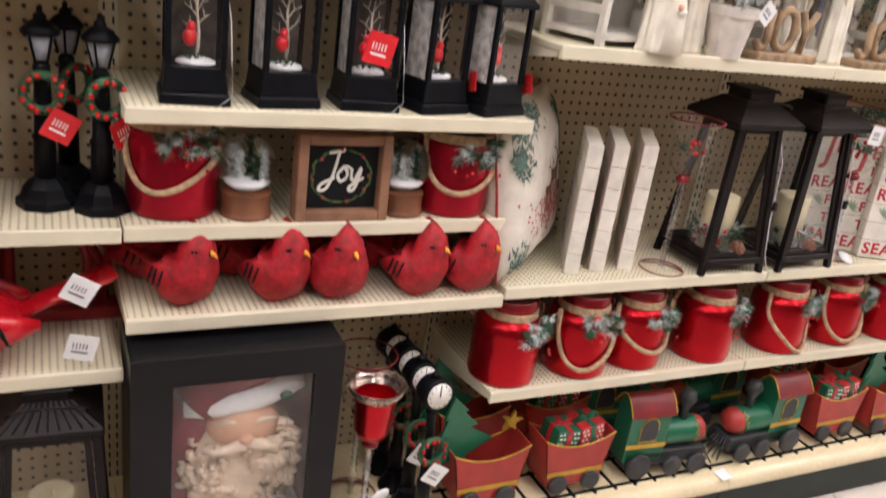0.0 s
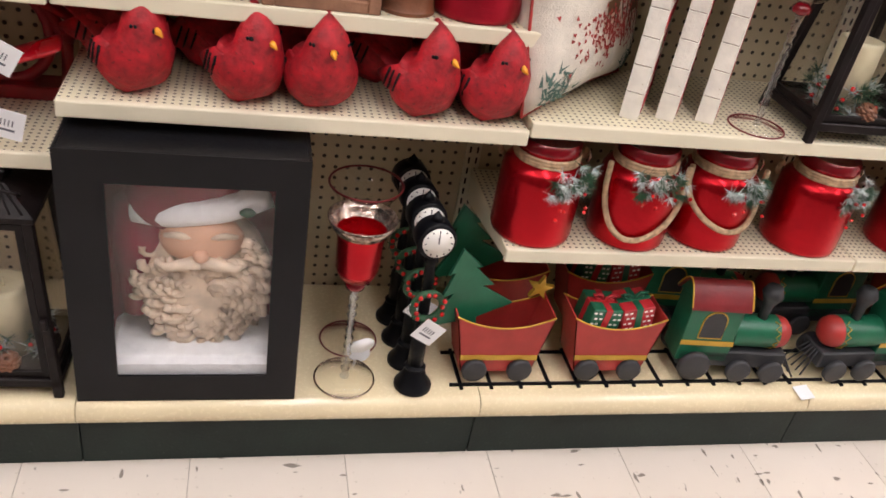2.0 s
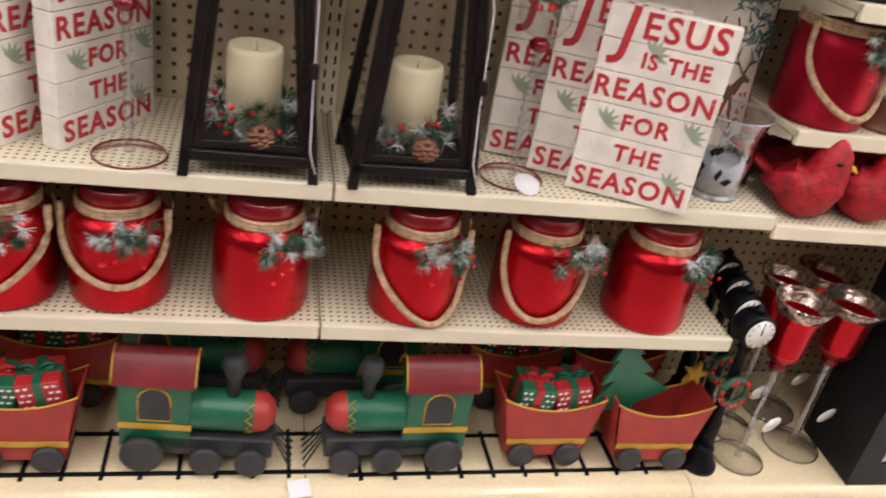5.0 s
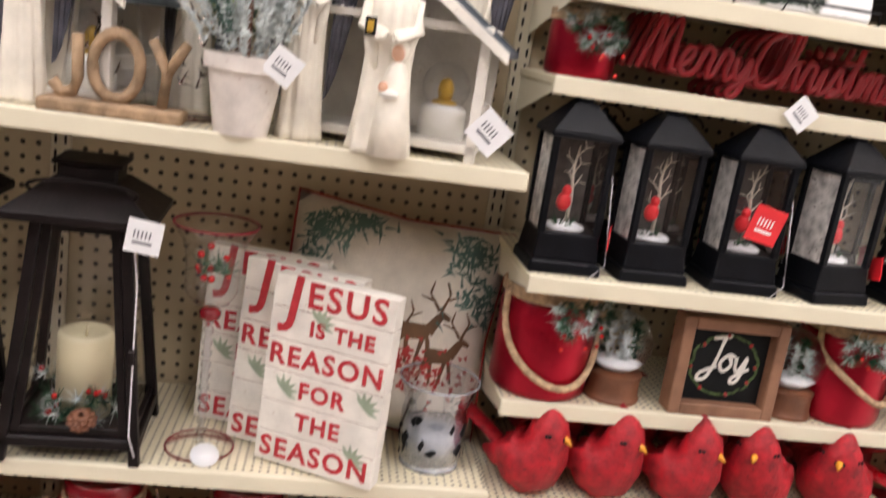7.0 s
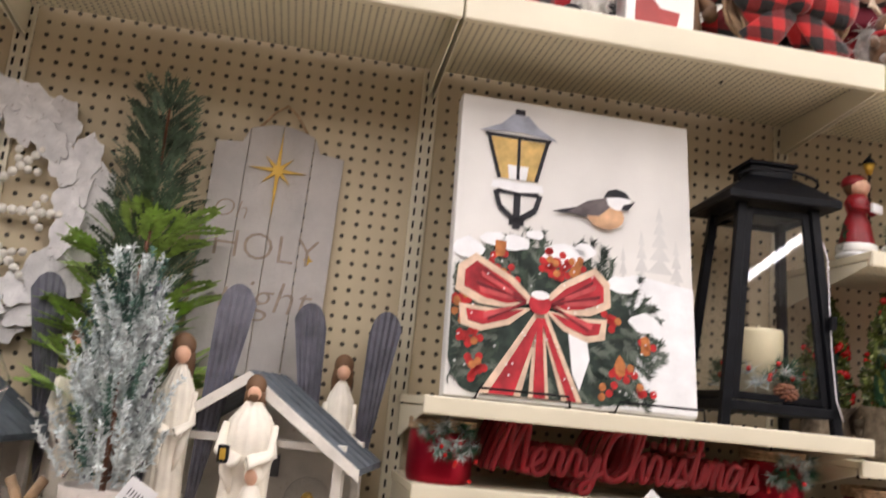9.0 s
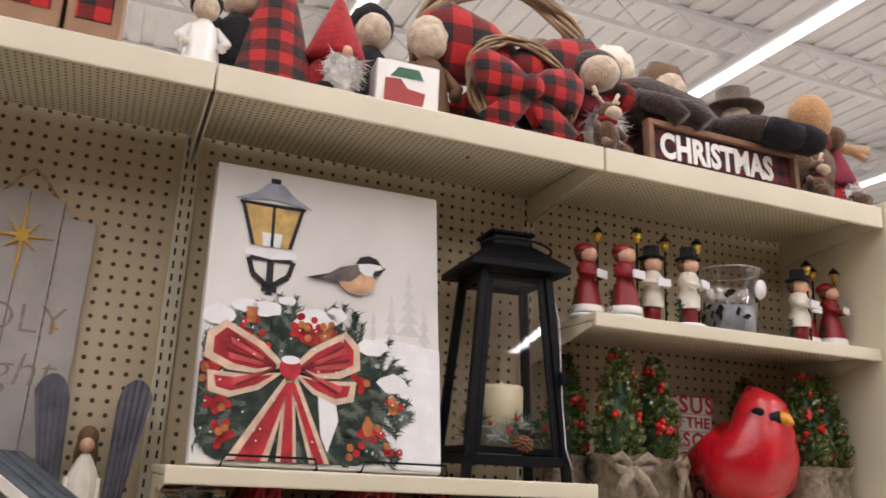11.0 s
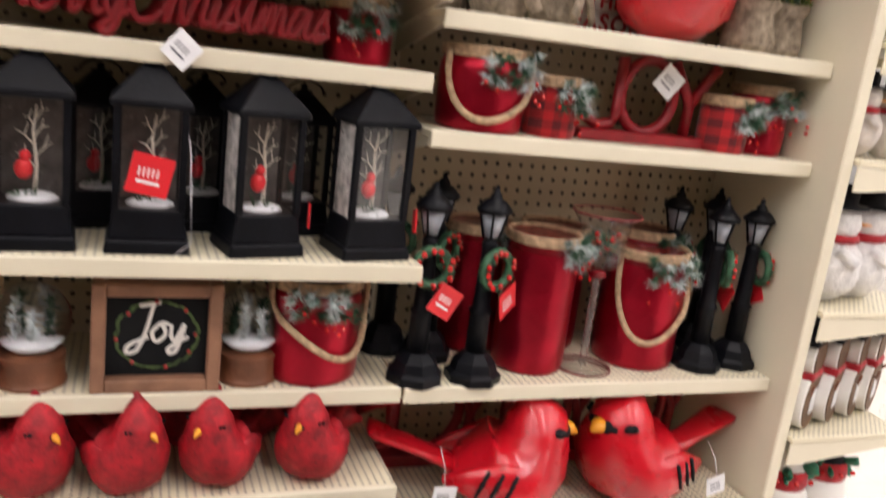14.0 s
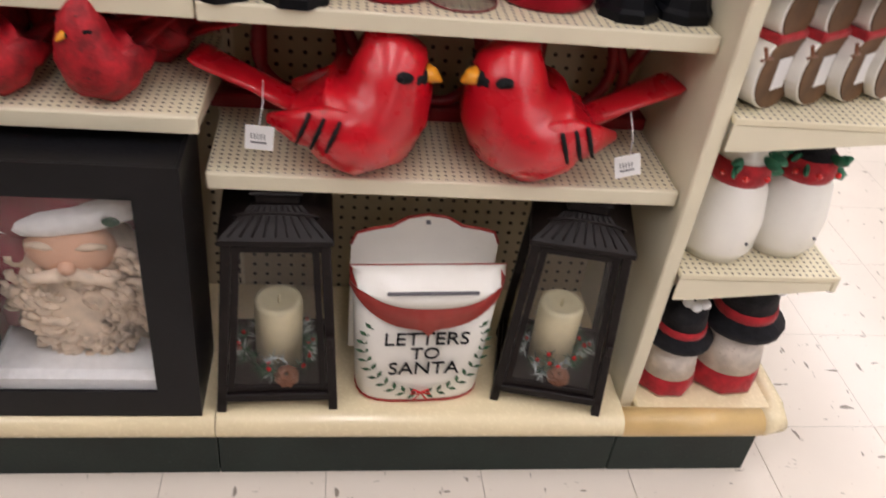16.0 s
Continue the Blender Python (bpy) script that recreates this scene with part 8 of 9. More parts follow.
# ---- end cap with snowmen ----
NOSE_WOOD = mat("honey_bullnose", (0.72, 0.50, 0.22), 0.3, vary=0.08, scale=10, coat=0.3)
EX0, EX1 = XE + 0.032, XE + 0.332
ec = thing("end_cap_deck", "cream end cap base deck with honey bullnose", "base deck")
part("deck", box(EX0, EX1 - 0.02, -0.36, 0.5, 0.1, Z_DECK - 0.004, 0.004), CREAM_DECK, ec)
part("front_nose", tube([(XE + 0.002, -0.366, Z_DECK - 0.029), (EX1 - 0.045, -0.366, Z_DECK - 0.029)], 0.029, 16), NOSE_WOOD, ec, "honey-coloured bullnose strip")
part("corner_nose", tube([(EX1 - 0.043, -0.366, Z_DECK - 0.029), (EX1 - 0.012, -0.362, Z_DECK - 0.029), (EX1 - 0.006, -0.33, Z_DECK - 0.029), (EX1 - 0.006, 0.5, Z_DECK - 0.029)], 0.029, 16), CREAM_DECK, ec, "cream rounded corner nose")
part("kick_plate", box(XE + 0.001, EX1 - 0.04, -0.373, 0.5, 0, 0.107, 0.001), KICK, ec)
EC_Z = (0.485, 0.785, 1.045, 1.335, 1.545, 1.815)
for z in EC_Z:
    s = thing("end_cap_shelf", "cream steel end cap shelf with perforated top", "shelf", "end cap shelves", m=pose(EX0, -0.345, z))
    part("shelf_plate", box(0.0, EX1 - EX0 - 0.006, 0.0, 0.82, -0.012, 0, 0.0015), SHELF_TOP, s)
    part("front_lip", box(EX1 - EX0 - 0.012, EX1 - EX0, 0.0, 0.82, -0.034, 0.001, 0.003), CREAM, s)
    own = prism([(0.0, -0.013), (EX1 - EX0 - 0.014, -0.013), (EX1 - EX0 - 0.014, -0.03), (0.03, -0.058), (0.0, -0.058)], 0.001, 0.004)
    part("bracket", own, CREAM, s)
    own = prism([(0.0, -0.013), (EX1 - EX0 - 0.014, -0.013), (EX1 - EX0 - 0.014, -0.03), (0.03, -0.058), (0.0, -0.058)], 0.812, 0.815)
    part("bracket", own, CREAM, s)


def snowman(m, h, style, seed, label):
    """A stout snowman that looks along +x, one piece."""
    r = h * 0.27
    P = []
    if style == "hat":
        P.append((lathe([(0, 0), (r * 0.95, 0), (r * 1.0, h * 0.02), (r * 0.92, h * 0.17), (0, h * 0.17)], 8), RED_FELT))
        P.append((lathe([(0, h * 0.17), (r * 0.9, h * 0.17), (r * 0.72, h * 0.52), (0, h * 0.52)], 20), SPECK))
        P.append((lathe([(r * 1.05, h * 0.50), (r * 1.08, h * 0.55), (r * 0.8, h * 0.57), (r * 0.76, h * 0.66), (0, h * 0.66)], 20), CHARCOAL))
        P.append((lathe([(r * 0.78, h * 0.60), (r * 0.80, h * 0.605), (r * 0.78, h * 0.67), (r * 0.7, h * 0.67)], 20), RED_FELT))
        P.append((lathe([(r * 0.74, h * 0.67), (r * 0.6, h * 0.92), (0, h * 0.93)], 20), CHARCOAL))
        b = None
        rng = random.Random(seed)
        for _ in range(16):
            b = ball(h * 0.05, h * 0.05, h * 0.04, (rng.uniform(-.6, .6) * r, rng.uniform(-.6, .6) * r, h * rng.uniform(0.9, 0.97)), b, 7, 5)
        P.append((b, SNOW))
    elif style == "jar":
        P.append((lathe([(0, 0), (r * 0.8, 0), (r, h * 0.10), (r * 1.02, h * 0.3), (r * 0.86, h * 0.55), (r * 0.6, h * 0.66), (0, h * 0.68)], 26), WHITE))
        P.append((lathe([(r * 0.75, h * 0.60), (r * 0.8, h * 0.64), (r * 0.72, h * 0.76), (0, h * 0.78)], 22), RED_FELT))
        P.append((lathe([(r * 0.7, h * 0.76), (r * 0.55, h * 0.80), (r * 0.5, h * 0.98), (0, h)], 20), CHARCOAL if seed % 2 else WHITE))
        rng = random.Random(seed)
        lf = bmesh.new()
        for i in range(8):
            a = rng.uniform(-2.6, 0.8)
            c = Vector((r * 0.8 * math.cos(a), r * 0.8 * math.sin(a), h * rng.uniform(0.62, 0.8)))
            lf = ball(h * 0.075, h * 0.02, h * 0.04, c, lf, 8, 6, Matrix.Rotation(rng.uniform(-1, 1), 4, "Y") @ Matrix.Rotation(a, 4, "Z"))
        P.append((lf, GREEN_TIN))
        P.append((berries([(r * 0.95 * math.cos(a), r * 0.95 * math.sin(a), h * 0.7) for a in (-2, -1.4, -0.8)], h * 0.022), BERRY))
        P.append((ball(h * 0.012, h * 0.012, h * 0.012, (r * 0.75, -r * 0.72, h * 0.2)), INK))
    else:
        m1 = SPECK if style == "speck" else PLUSH_WHITE
        P.append((rough_up(ball(r, r, h * 0.30, (0, 0, h * 0.29), None, 20, 14), 0.008, 50, seed), m1))
        P.append((rough_up(ball(r * 0.74, r * 0.74, h * 0.19, (0, 0, h * 0.66), None, 18, 12), 0.006, 60, seed), m1))
        P.append((lathe([(r * 0.55, h * 0.50), (r * 0.78, h * 0.52), (r * 0.76, h * 0.57), (r * 0.5, h * 0.59)], 20), RED_FELT))
        P.append((lathe([(r * 0.85, h * 0.79), (r * 0.86, h * 0.81), (r * 0.5, h * 0.82), (r * 0.52, h * 0.97), (0, h * 0.98)], 18), CHARCOAL))
        arm = None
        for sg in (-1, 1):
            arm = tube([(0, sg * r * 0.8, h * 0.45), (r * 0.5, sg * r * 1.1, h * 0.36)], h * 0.05, 8, arm)
        P.append((arm, m1))
        P.append((loft([(r * 0.68, 0, h * 0.66, h * 0.02, h * 0.02), (r * 1.1, 0, h * 0.66, h * 0.003, h * 0.003)], 8), YELLOW))
    return multi("snowman_figurine", P, m, label, "snowman figurine", "snowmen on the end cap")


def cutout_snowman(m):
    """A thick sawn board in two rounds, white edges, bare brown back."""
    c = thing("cutout_snowman", "white-edged wooden cutout snowman with bare brown back and twig arms", "snowman figurine", "cutout snowmen on the end cap", m=m)
    def disc(r, z):
        return [(r * math.cos(2 * math.pi * i / 26), z + r * math.sin(2 * math.pi * i / 26)) for i in range(26)]
    part("body", prism(disc(0.062, 0.062), -0.022, 0.028, None, 0.002), WHITE, c)
    part("head", prism(disc(0.042, 0.152), -0.020, 0.024, None, 0.002), WHITE, c)
    b = part("back_board", prism(disc(0.059, 0.062), -0.0245, -0.0222), HAIR, c, "bare brown back board")
    part("barcode_label", box(-0.018, 0.016, -0.0256, -0.0247, 0.035, 0.085), PAPER, b)
    part("head_back", prism(disc(0.039, 0.152), -0.0225, -0.0202), HAIR, c)
    part("scarf", box(-0.040, 0.040, -0.026, 0.030, 0.108, 0.124, 0.004), RED_FELT, c, "red felt scarf")
    part("hat", box(-0.034, 0.034, -0.019, 0.022, 0.186, 0.222, 0.003), CHARCOAL, c, "black hat")
    part("hat_brim", box(-0.048, 0.048, -0.024, 0.027, 0.180, 0.187, 0.002), CHARCOAL, c)
    for s in (-1, 1):
        part("twig_arm", tube([(s * 0.045, -0.026, 0.092), (s * 0.075, -0.034, 0.100), (s * 0.098, -0.040, 0.122)], 0.003, 5, tube([(s * 0.075, -0.034, 0.100), (s * 0.096, -0.038, 0.102)], 0.002, 5)), WALNUT, c, "brown twig arm")
    return c


PLUSH_WHITE = mat("white_plush", (0.80, 0.78, 0.75), 0.95, vary=0.12, scale=50, bump=0.8, sheen=0.4)
for z, style, h, rows, lab in ((Z_DECK, "hat", 0.27, ((-0.27, 0.075, 0.86), (-0.25, 0.205, 1.06), (0.0, 0.2, 1.0), (0.2, 0.2, 1.0)), "black-hatted resin snowman with red base and fur trim"),
                               (0.485, "jar", 0.255, ((-0.255, 0.085, 1), (-0.235, 0.215, 1), (-0.02, 0.2, 1), (0.2, 0.2, 1)), "white ceramic snowman jar with holly and red hat"),
                               (1.045, "plush", 0.24, ((-0.25, 0.075, 1), (-0.23, 0.17, 1)), "white plush snowman with red scarf and black hat"),
                               (1.335, "speck", 0.165, ((-0.26, 0.06, 1), (-0.25, 0.15, 1), (-0.24, 0.24, 1), (-0.1, 0.2, 1), (0.05, 0.2, 1)), "small speckled snowman with dark hat"),
                               (1.545, "speck", 0.225, ((-0.25, 0.08, 1), (-0.24, 0.21, 1), (-0.06, 0.2, 1), (0.14, 0.2, 1)), "tall speckled pink-white snowman with red scarf"),
                               (1.815, "plush", 0.26, ((-0.25, 0.08, 1), (-0.20, 0.22, 1), (0.05, 0.2, 1)), "large white plush snowman in dark hat")):
    for i, (y, dx, sc) in enumerate(rows):
        snowman(pose(EX0 + dx, y, z, 0, 0, -25 + 7 * i), h * sc, style, i, lab)
for y, dx in ((-0.285, 0.055), (-0.265, 0.135), (-0.245, 0.215), (-0.225, 0.285), (-0.13, 0.10), (-0.11, 0.20)):
    cutout_snowman(pose(EX0 + dx, y, 0.785, 0, 0, 32))
fp = thing("wooden_paddle", "brown slatted wooden snow paddle standing behind a snowman", "paddle", m=pose(EX0 + 0.16, -0.30, 1.815))
for k in range(4):
    part("slat", box(-0.05 + k * 0.026, -0.026 + k * 0.026, -0.006, 0.006, 0.0, 0.30 - 0.01 * abs(k - 1.5), 0.002), WALNUT, fp)
th = thing("folded_throw", "folded cream and green tartan throw on the end cap", "throw blanket", m=pose(EX0 + 0.15, -0.30, 1.045))
part("folds", box(-0.1, 0.14, 0.20, 0.42, 0.0, 0.20, 0.03, None, 3), TARTAN, th)


KRAFT = mat('brown_kraft_card', (0.34, 0.20, 0.12), 0.8, vary=0.1)


# ---- soft toys along the top shelf ----
def gnome(m, h, hat, seed):
    P = [(rough_up(ball(h * 0.22, h * 0.18, h * 0.24, (0, 0, h * 0.22), None, 18, 12), 0.006, 40, seed), RED_FELT),
         (lathe([(h * 0.24, h * 0.38), (h * 0.25, h * 0.42), (h * 0.15, h * 0.68), (h * 0.05, h * 0.93), (0, h)], 18), hat),
         (ball(h * 0.05, h * 0.05, h * 0.05, (0, -h * 0.22, h * 0.40), None, 10, 8), SKIN)]
    P.append((rough_up(ball(h * 0.15, h * 0.085, h * 0.20, (0, -h * 0.165, h * 0.24), None, 16, 12), 0.012, 45, seed), PLUSH_WHITE))
    rng = random.Random(seed)
    P.append((needles([((rng.uniform(-.12, .12) * h, -h * 0.19, h * rng.uniform(0.16, 0.40)), (0, -0.25, -1.6)) for _ in range(60)], h * 0.13, 0.0022, 16, rng), PLUSH_WHITE))
    for s in (-1, 1):
        P.append((ball(h * 0.09, h * 0.12, h * 0.07, (s * h * 0.13, -h * 0.12, h * 0.07), None, 10, 8), CHARCOAL))
    return multi("plush_gnome", P, m, "plush gnome with white beard and checked or red hat", "plush toy", "soft toys on the top shelf")


def moose(m, h, seed, scarf):
    P = [(rough_up(ball(h * 0.2, h * 0.17, h * 0.26, (0, 0, h * 0.26), None, 16, 12), 0.006, 40, seed), BROWN_FUR),
         (ball(h * 0.13, h * 0.14, h * 0.15, (0, -h * 0.03, h * 0.62), None, 14, 10), BROWN_FUR),
         (ball(h * 0.12, h * 0.12, h * 0.10, (0, -h * 0.15, h * 0.56), None, 14, 10), PLUSH),
         (lathe([(h * 0.12, h * 0.44), (h * 0.16, h * 0.46), (h * 0.16, h * 0.51), (h * 0.11, h * 0.53)], 16), scarf)]
    a = None
    for s in (-1, 1):
        a = tube([(s * h * 0.06, 0, h * 0.74), (s * h * 0.17, 0, h * 0.84), (s * h * 0.24, 0, h * 0.97)], h * 0.03, 7, a)
        a = tube([(s * h * 0.15, 0, h * 0.83), (s * h * 0.25, 0, h * 0.84)], h * 0.025, 7, a)
        P.append((tube([(s * h * 0.12, -h * 0.1, h * 0.14), (s * h * 0.16, -h * 0.24, h * 0.03), (s * h * 0.15, -h * 0.3, -h * 0.02)], h * 0.06, 8), BROWN_FUR))
        P.append((tube([(s * h * 0.18, 0, h * 0.42), (s * h * 0.26, -h * 0.1, h * 0.26)], h * 0.055, 8), BROWN_FUR))
    P.append((a, PLUSH))
    lo = min(v.co.z for b, _ in P for v in b.verts)
    for b, _ in P:
        bmesh.ops.translate(b, verts=b.verts, vec=(0, 0, -lo))
    return multi("plush_moose", P, m, "brown plush moose with scarf sitting on the shelf", "plush toy", "soft toys on the top shelf")


def doll(m, h, coat, hair, seed):
    P = [(lathe([(0, 0), (h * 0.2, 0), (h * 0.19, h * 0.05), (h * 0.12, h * 0.5), (h * 0.06, h * 0.58), (0, h * 0.58)], 18), coat),
         (ball(h * 0.12, h * 0.12, h * 0.13, (0, -h * 0.02, h * 0.70), None, 14, 10), PLUSH),
         (rough_up(ball(h * 0.15, h * 0.14, h * 0.15, (0, h * 0.03, h * 0.76), None, 14, 10), 0.012, 50, seed), hair)]
    a = None
    for s in (-1, 1):
        a = tube([(s * h * 0.1, 0, h * 0.5), (s * h * 0.2, -h * 0.06, h * 0.36), (s * h * 0.16, -h * 0.14, h * 0.28)], h * 0.05, 8, a)
    P.append((a, coat))
    return multi("plush_doll", P, m, "plain plush doll in winter coat", "plush toy", "soft toys on the top shelf")


def bow_wreath(m, seed):
    w = thing("check_bow_wreath", "grapevine wreath with large red buffalo check bow", "wreath", m=m)
    rng = random.Random(seed)
    bm = None
    for k in range(14):
        r = 0.115 + rng.uniform(-0.012, 0.012)
        ph, am = rng.uniform(0, 6.28), rng.uniform(0.004, 0.012)
        bm = tube([((r + am * math.sin(5 * a + ph)) * math.cos(a), am * math.cos(4 * a + ph), 0.122 + (r + am * math.sin(5 * a + ph)) * math.sin(a)) for a in [2 * math.pi * i / 40 for i in range(40)]], 0.0035, 5, bm, True)
    lo = min(v.co.z for v in bm.verts)
    bmesh.ops.translate(bm, verts=bm.verts, vec=(0, 0, -lo))
    part("grapevine", bm, DRIFT, w, "twisted grapevine ring")
    for s in (-1, 1):
        own = loft([(0, 0, 0.115, 0.02, 0.02), (s * 0.05, 0, 0.13, 0.025, 0.045), (s * 0.10, 0, 0.135, 0.022, 0.055), (s * 0.125, 0, 0.13, 0.012, 0.035)], 14)
        bmesh.ops.translate(own, verts=own.verts, vec=(0, -0.03, 0))
        part("bow_loop", own, CHECK, w)
        own = loft([(0, 0, 0.11, 0.006, 0.018), (s * 0.045, 0, 0.06, 0.006, 0.03), (s * 0.09, 0, 0.012, 0.006, 0.035)], 10)
        bmesh.ops.translate(own, verts=own.verts, vec=(0, -0.032, 0))
        part("bow_tail", own, CHECK, w)
    part("bow_knot", ball(0.025, 0.02, 0.028, (0, -0.045, 0.115)), CHECK, w)
    return w


def cone_tree(m, h):
    t = thing("check_cone_tree", "red and black buffalo check fabric cone tree", "cone tree", m=m)
    smooth(part("cone", lathe([(0, 0), (h * 0.27, 0), (h * 0.265, 0.006), (0.004, h), (0, h)], 26), CHECK, t), 50)
    return t


def christmas_sign(m):
    s = thing("christmas_sign", "framed plaid sign with white CHRISTMAS lettering", "sign", m=m)
    w, h = 0.420, 0.118
    part("panel", box(-w / 2 + 0.012, w / 2 - 0.012, -0.010, 0, 0.012, h - 0.012), MINI_PLAID, s, "dark red plaid panel")
    for b in ((-w / 2, w / 2, 0, 0.014), (-w / 2, w / 2, h - 0.014, h), (-w / 2, -w / 2 + 0.014, 0.014, h - 0.014), (w / 2 - 0.014, w / 2, 0.014, h - 0.014)):
        part("frame_bar", box(b[0], b[1], -0.022, 0.002, b[2], b[3], 0.0015), FRAME_WOOD, s)
    lt = words("CHRISTMAS", 0.066, WHITE, s, (-0.018, -0.0122, h * 0.52), "lettering", 0.001, space=1.04, bold=0.0026)
    lt.matrix_basis = lt.matrix_basis @ Matrix.Diagonal((0.88, 1.22, 1, 1))
    return s


MINI_PLAID = plaid("dark_red_plaid_panel", (0.16, 0.012, 0.018), (0.08, 0.008, 0.012), (0.02, 0.012, 0.016), 0.035)
ZT = Z_TOP + 0.001
christmas_sign(pose(3.405, -0.256, ZT, -3, 0, 0))
gnome(pose(2.505, -0.235, ZT, 0, 0, 10), 0.24, RED_FELT, 1)
cone_tree(pose(2.395, -0.20, ZT), 0.34)
doll(pose(2.262, -0.24, ZT), 0.20, WHITE, CHARCOAL, 2)
doll(pose(2.325, -0.18, ZT), 0.30, CHARCOAL, RED_FELT, 3)
gb = thing("snow_house_box", "white gift box printed with a red truck", "gift box", m=pose(2.640, -0.255, ZT, 0, 0, -4))
part("box", box(-0.062, 0.062, -0.03, 0.03, 0, 0.105, 0.002), WHITE, gb)
part("printed_truck", prism([(-0.045, 0.015), (0.03, 0.015), (0.035, 0.045), (0.0, 0.05), (-0.015, 0.068), (-0.045, 0.066)], -0.0318, -0.0304), RED_TIN, gb)
part("printed_tree", prism([(-0.035, 0.072), (0.03, 0.072), (0.02, 0.092), (-0.02, 0.092)], -0.0318, -0.0304), GREEN_TIN, gb)
doll(pose(2.71, -0.19, ZT), 0.30, HAIR, PLUSH, 4)
doll(pose(2.60, -0.14, ZT), 0.33, CHARCOAL, CHARCOAL, 14)
bow_wreath(pose(2.905, -0.25, ZT, -6, 0, 0), 3)
bow_wreath(pose(2.93, -0.12, ZT), 4).matrix_basis = pose(2.93, -0.12, ZT) @ Matrix.Scale(1.75, 4)


def lounger(m, L, fur, scarf, seed):
    """A plush that lies with its booted legs hanging forward."""
    P = [(rough_up(loft([(-L * 0.5, 0, L * 0.42, L * 0.10, L * 0.10), (-L * 0.25, 0, L * 0.45, L * 0.17, L * 0.16), (0.05 * L, 0, L * 0.40, L * 0.16, L * 0.16), (L * 0.25, 0, L * 0.34, L * 0.10, L * 0.10)], 16), 0.006, 40, seed), fur),
         (ball(L * 0.22, L * 0.13, L * 0.23, (-L * 0.05, L * 0.06, L * 0.23), None, 14, 10), fur),
         (ball(L * 0.15, L * 0.15, L * 0.14, (-L * 0.58, -L * 0.06, L * 0.52), None, 14, 10), fur),
         (ball(L * 0.10, L * 0.10, L * 0.09, (-L * 0.62, -L * 0.19, L * 0.47), None, 12, 8), PLUSH),
         (ball(L * 0.12, L * 0.16, L * 0.09, (-L * 0.44, -L * 0.03, L * 0.42), None, 12, 8), scarf)]
    for s in (0, 1):
        dx = L * 0.14 * s
        P.append((tube([(L * 0.12 + dx, -L * 0.05, L * 0.36), (L * 0.26 + dx, -L * 0.22, L * 0.36), (L * 0.32 + dx, -L * 0.30, L * 0.33)], L * 0.07, 9), fur))
        P.append((loft([(L * 0.31 + dx, -L * 0.30, L * 0.34, L * 0.08, L * 0.07), (L * 0.36 + dx, -L * 0.32, L * 0.31, L * 0.10, L * 0.085), (L * 0.46 + dx, -L * 0.34, L * 0.29, L * 0.09, L * 0.075), (L * 0.52 + dx, -L * 0.34, L * 0.285, L * 0.03, L * 0.03)], 10), CHARCOAL))
        P.append((tube([(-L * 0.35 + dx, -L * 0.08, L * 0.45), (-L * 0.25 + dx, -L * 0.24, L * 0.36), (-L * 0.2 + dx, -L * 0.28, L * 0.28)], L * 0.055, 8), fur))
    lo = min(v.co.z for b, _ in P for v in b.verts)
    for b, _ in P:
        bmesh.ops.translate(b, verts=b.verts, vec=(0, 0, -lo))
    return multi("plush_reindeer", P, m, "dark brown plush reindeer lounging with black boots hanging", "plush toy", "soft toys on the top shelf")


def hat_doll(m, h, coat, seed):
    P = [(lathe([(0, 0), (h * 0.2, 0), (h * 0.19, h * 0.05), (h * 0.13, h * 0.5), (h * 0.06, h * 0.58), (0, h * 0.58)], 18), coat),
         (ball(h * 0.11, h * 0.11, h * 0.12, (0, -h * 0.02, h * 0.69), None, 14, 10), PLUSH),
         (lathe([(0, h * 0.77), (h * 0.21, h * 0.775), (h * 0.215, h * 0.79), (h * 0.12, h * 0.80), (h * 0.12, h * 0.93), (h * 0.05, h * 0.96), (0, h * 0.95)], 20), HAT_BROWN)]
    rng = random.Random(seed)
    P.append((needles([((rng.uniform(-.09, .09) * h, -h * 0.1, h * rng.uniform(0.58, 0.66)), (0, -0.4, -1.2)) for _ in range(22)], h * 0.13, 0.004, 9, rng), CHARCOAL))
    a = None
    for s in (-1, 1):
        a = tube([(s * h * 0.1, 0, h * 0.5), (s * h * 0.22, -h * 0.08, h * 0.38), (s * h * 0.2, -h * 0.2, h * 0.3)], h * 0.055, 8, a)
    P.append((a, coat))
    return multi("plush_doll", P, m, "plain plush doll in dark coat and brown brimmed hat", "plush toy", "soft toys on the top shelf")


DARK_FUR = mat("dark_brown_plush", (0.042, 0.025, 0.018), 0.95, vary=0.3, scale=60, bump=0.9, sheen=0.3)
HAT_BROWN = mat("dark_brown_felt", (0.10, 0.07, 0.05), 0.9, vary=0.2, scale=60, bump=0.4, sheen=0.2)
TAN_PLUSH = mat("tan_plush", (0.50, 0.27, 0.12), 0.95, vary=0.15, scale=60, bump=0.6, sheen=0.3)


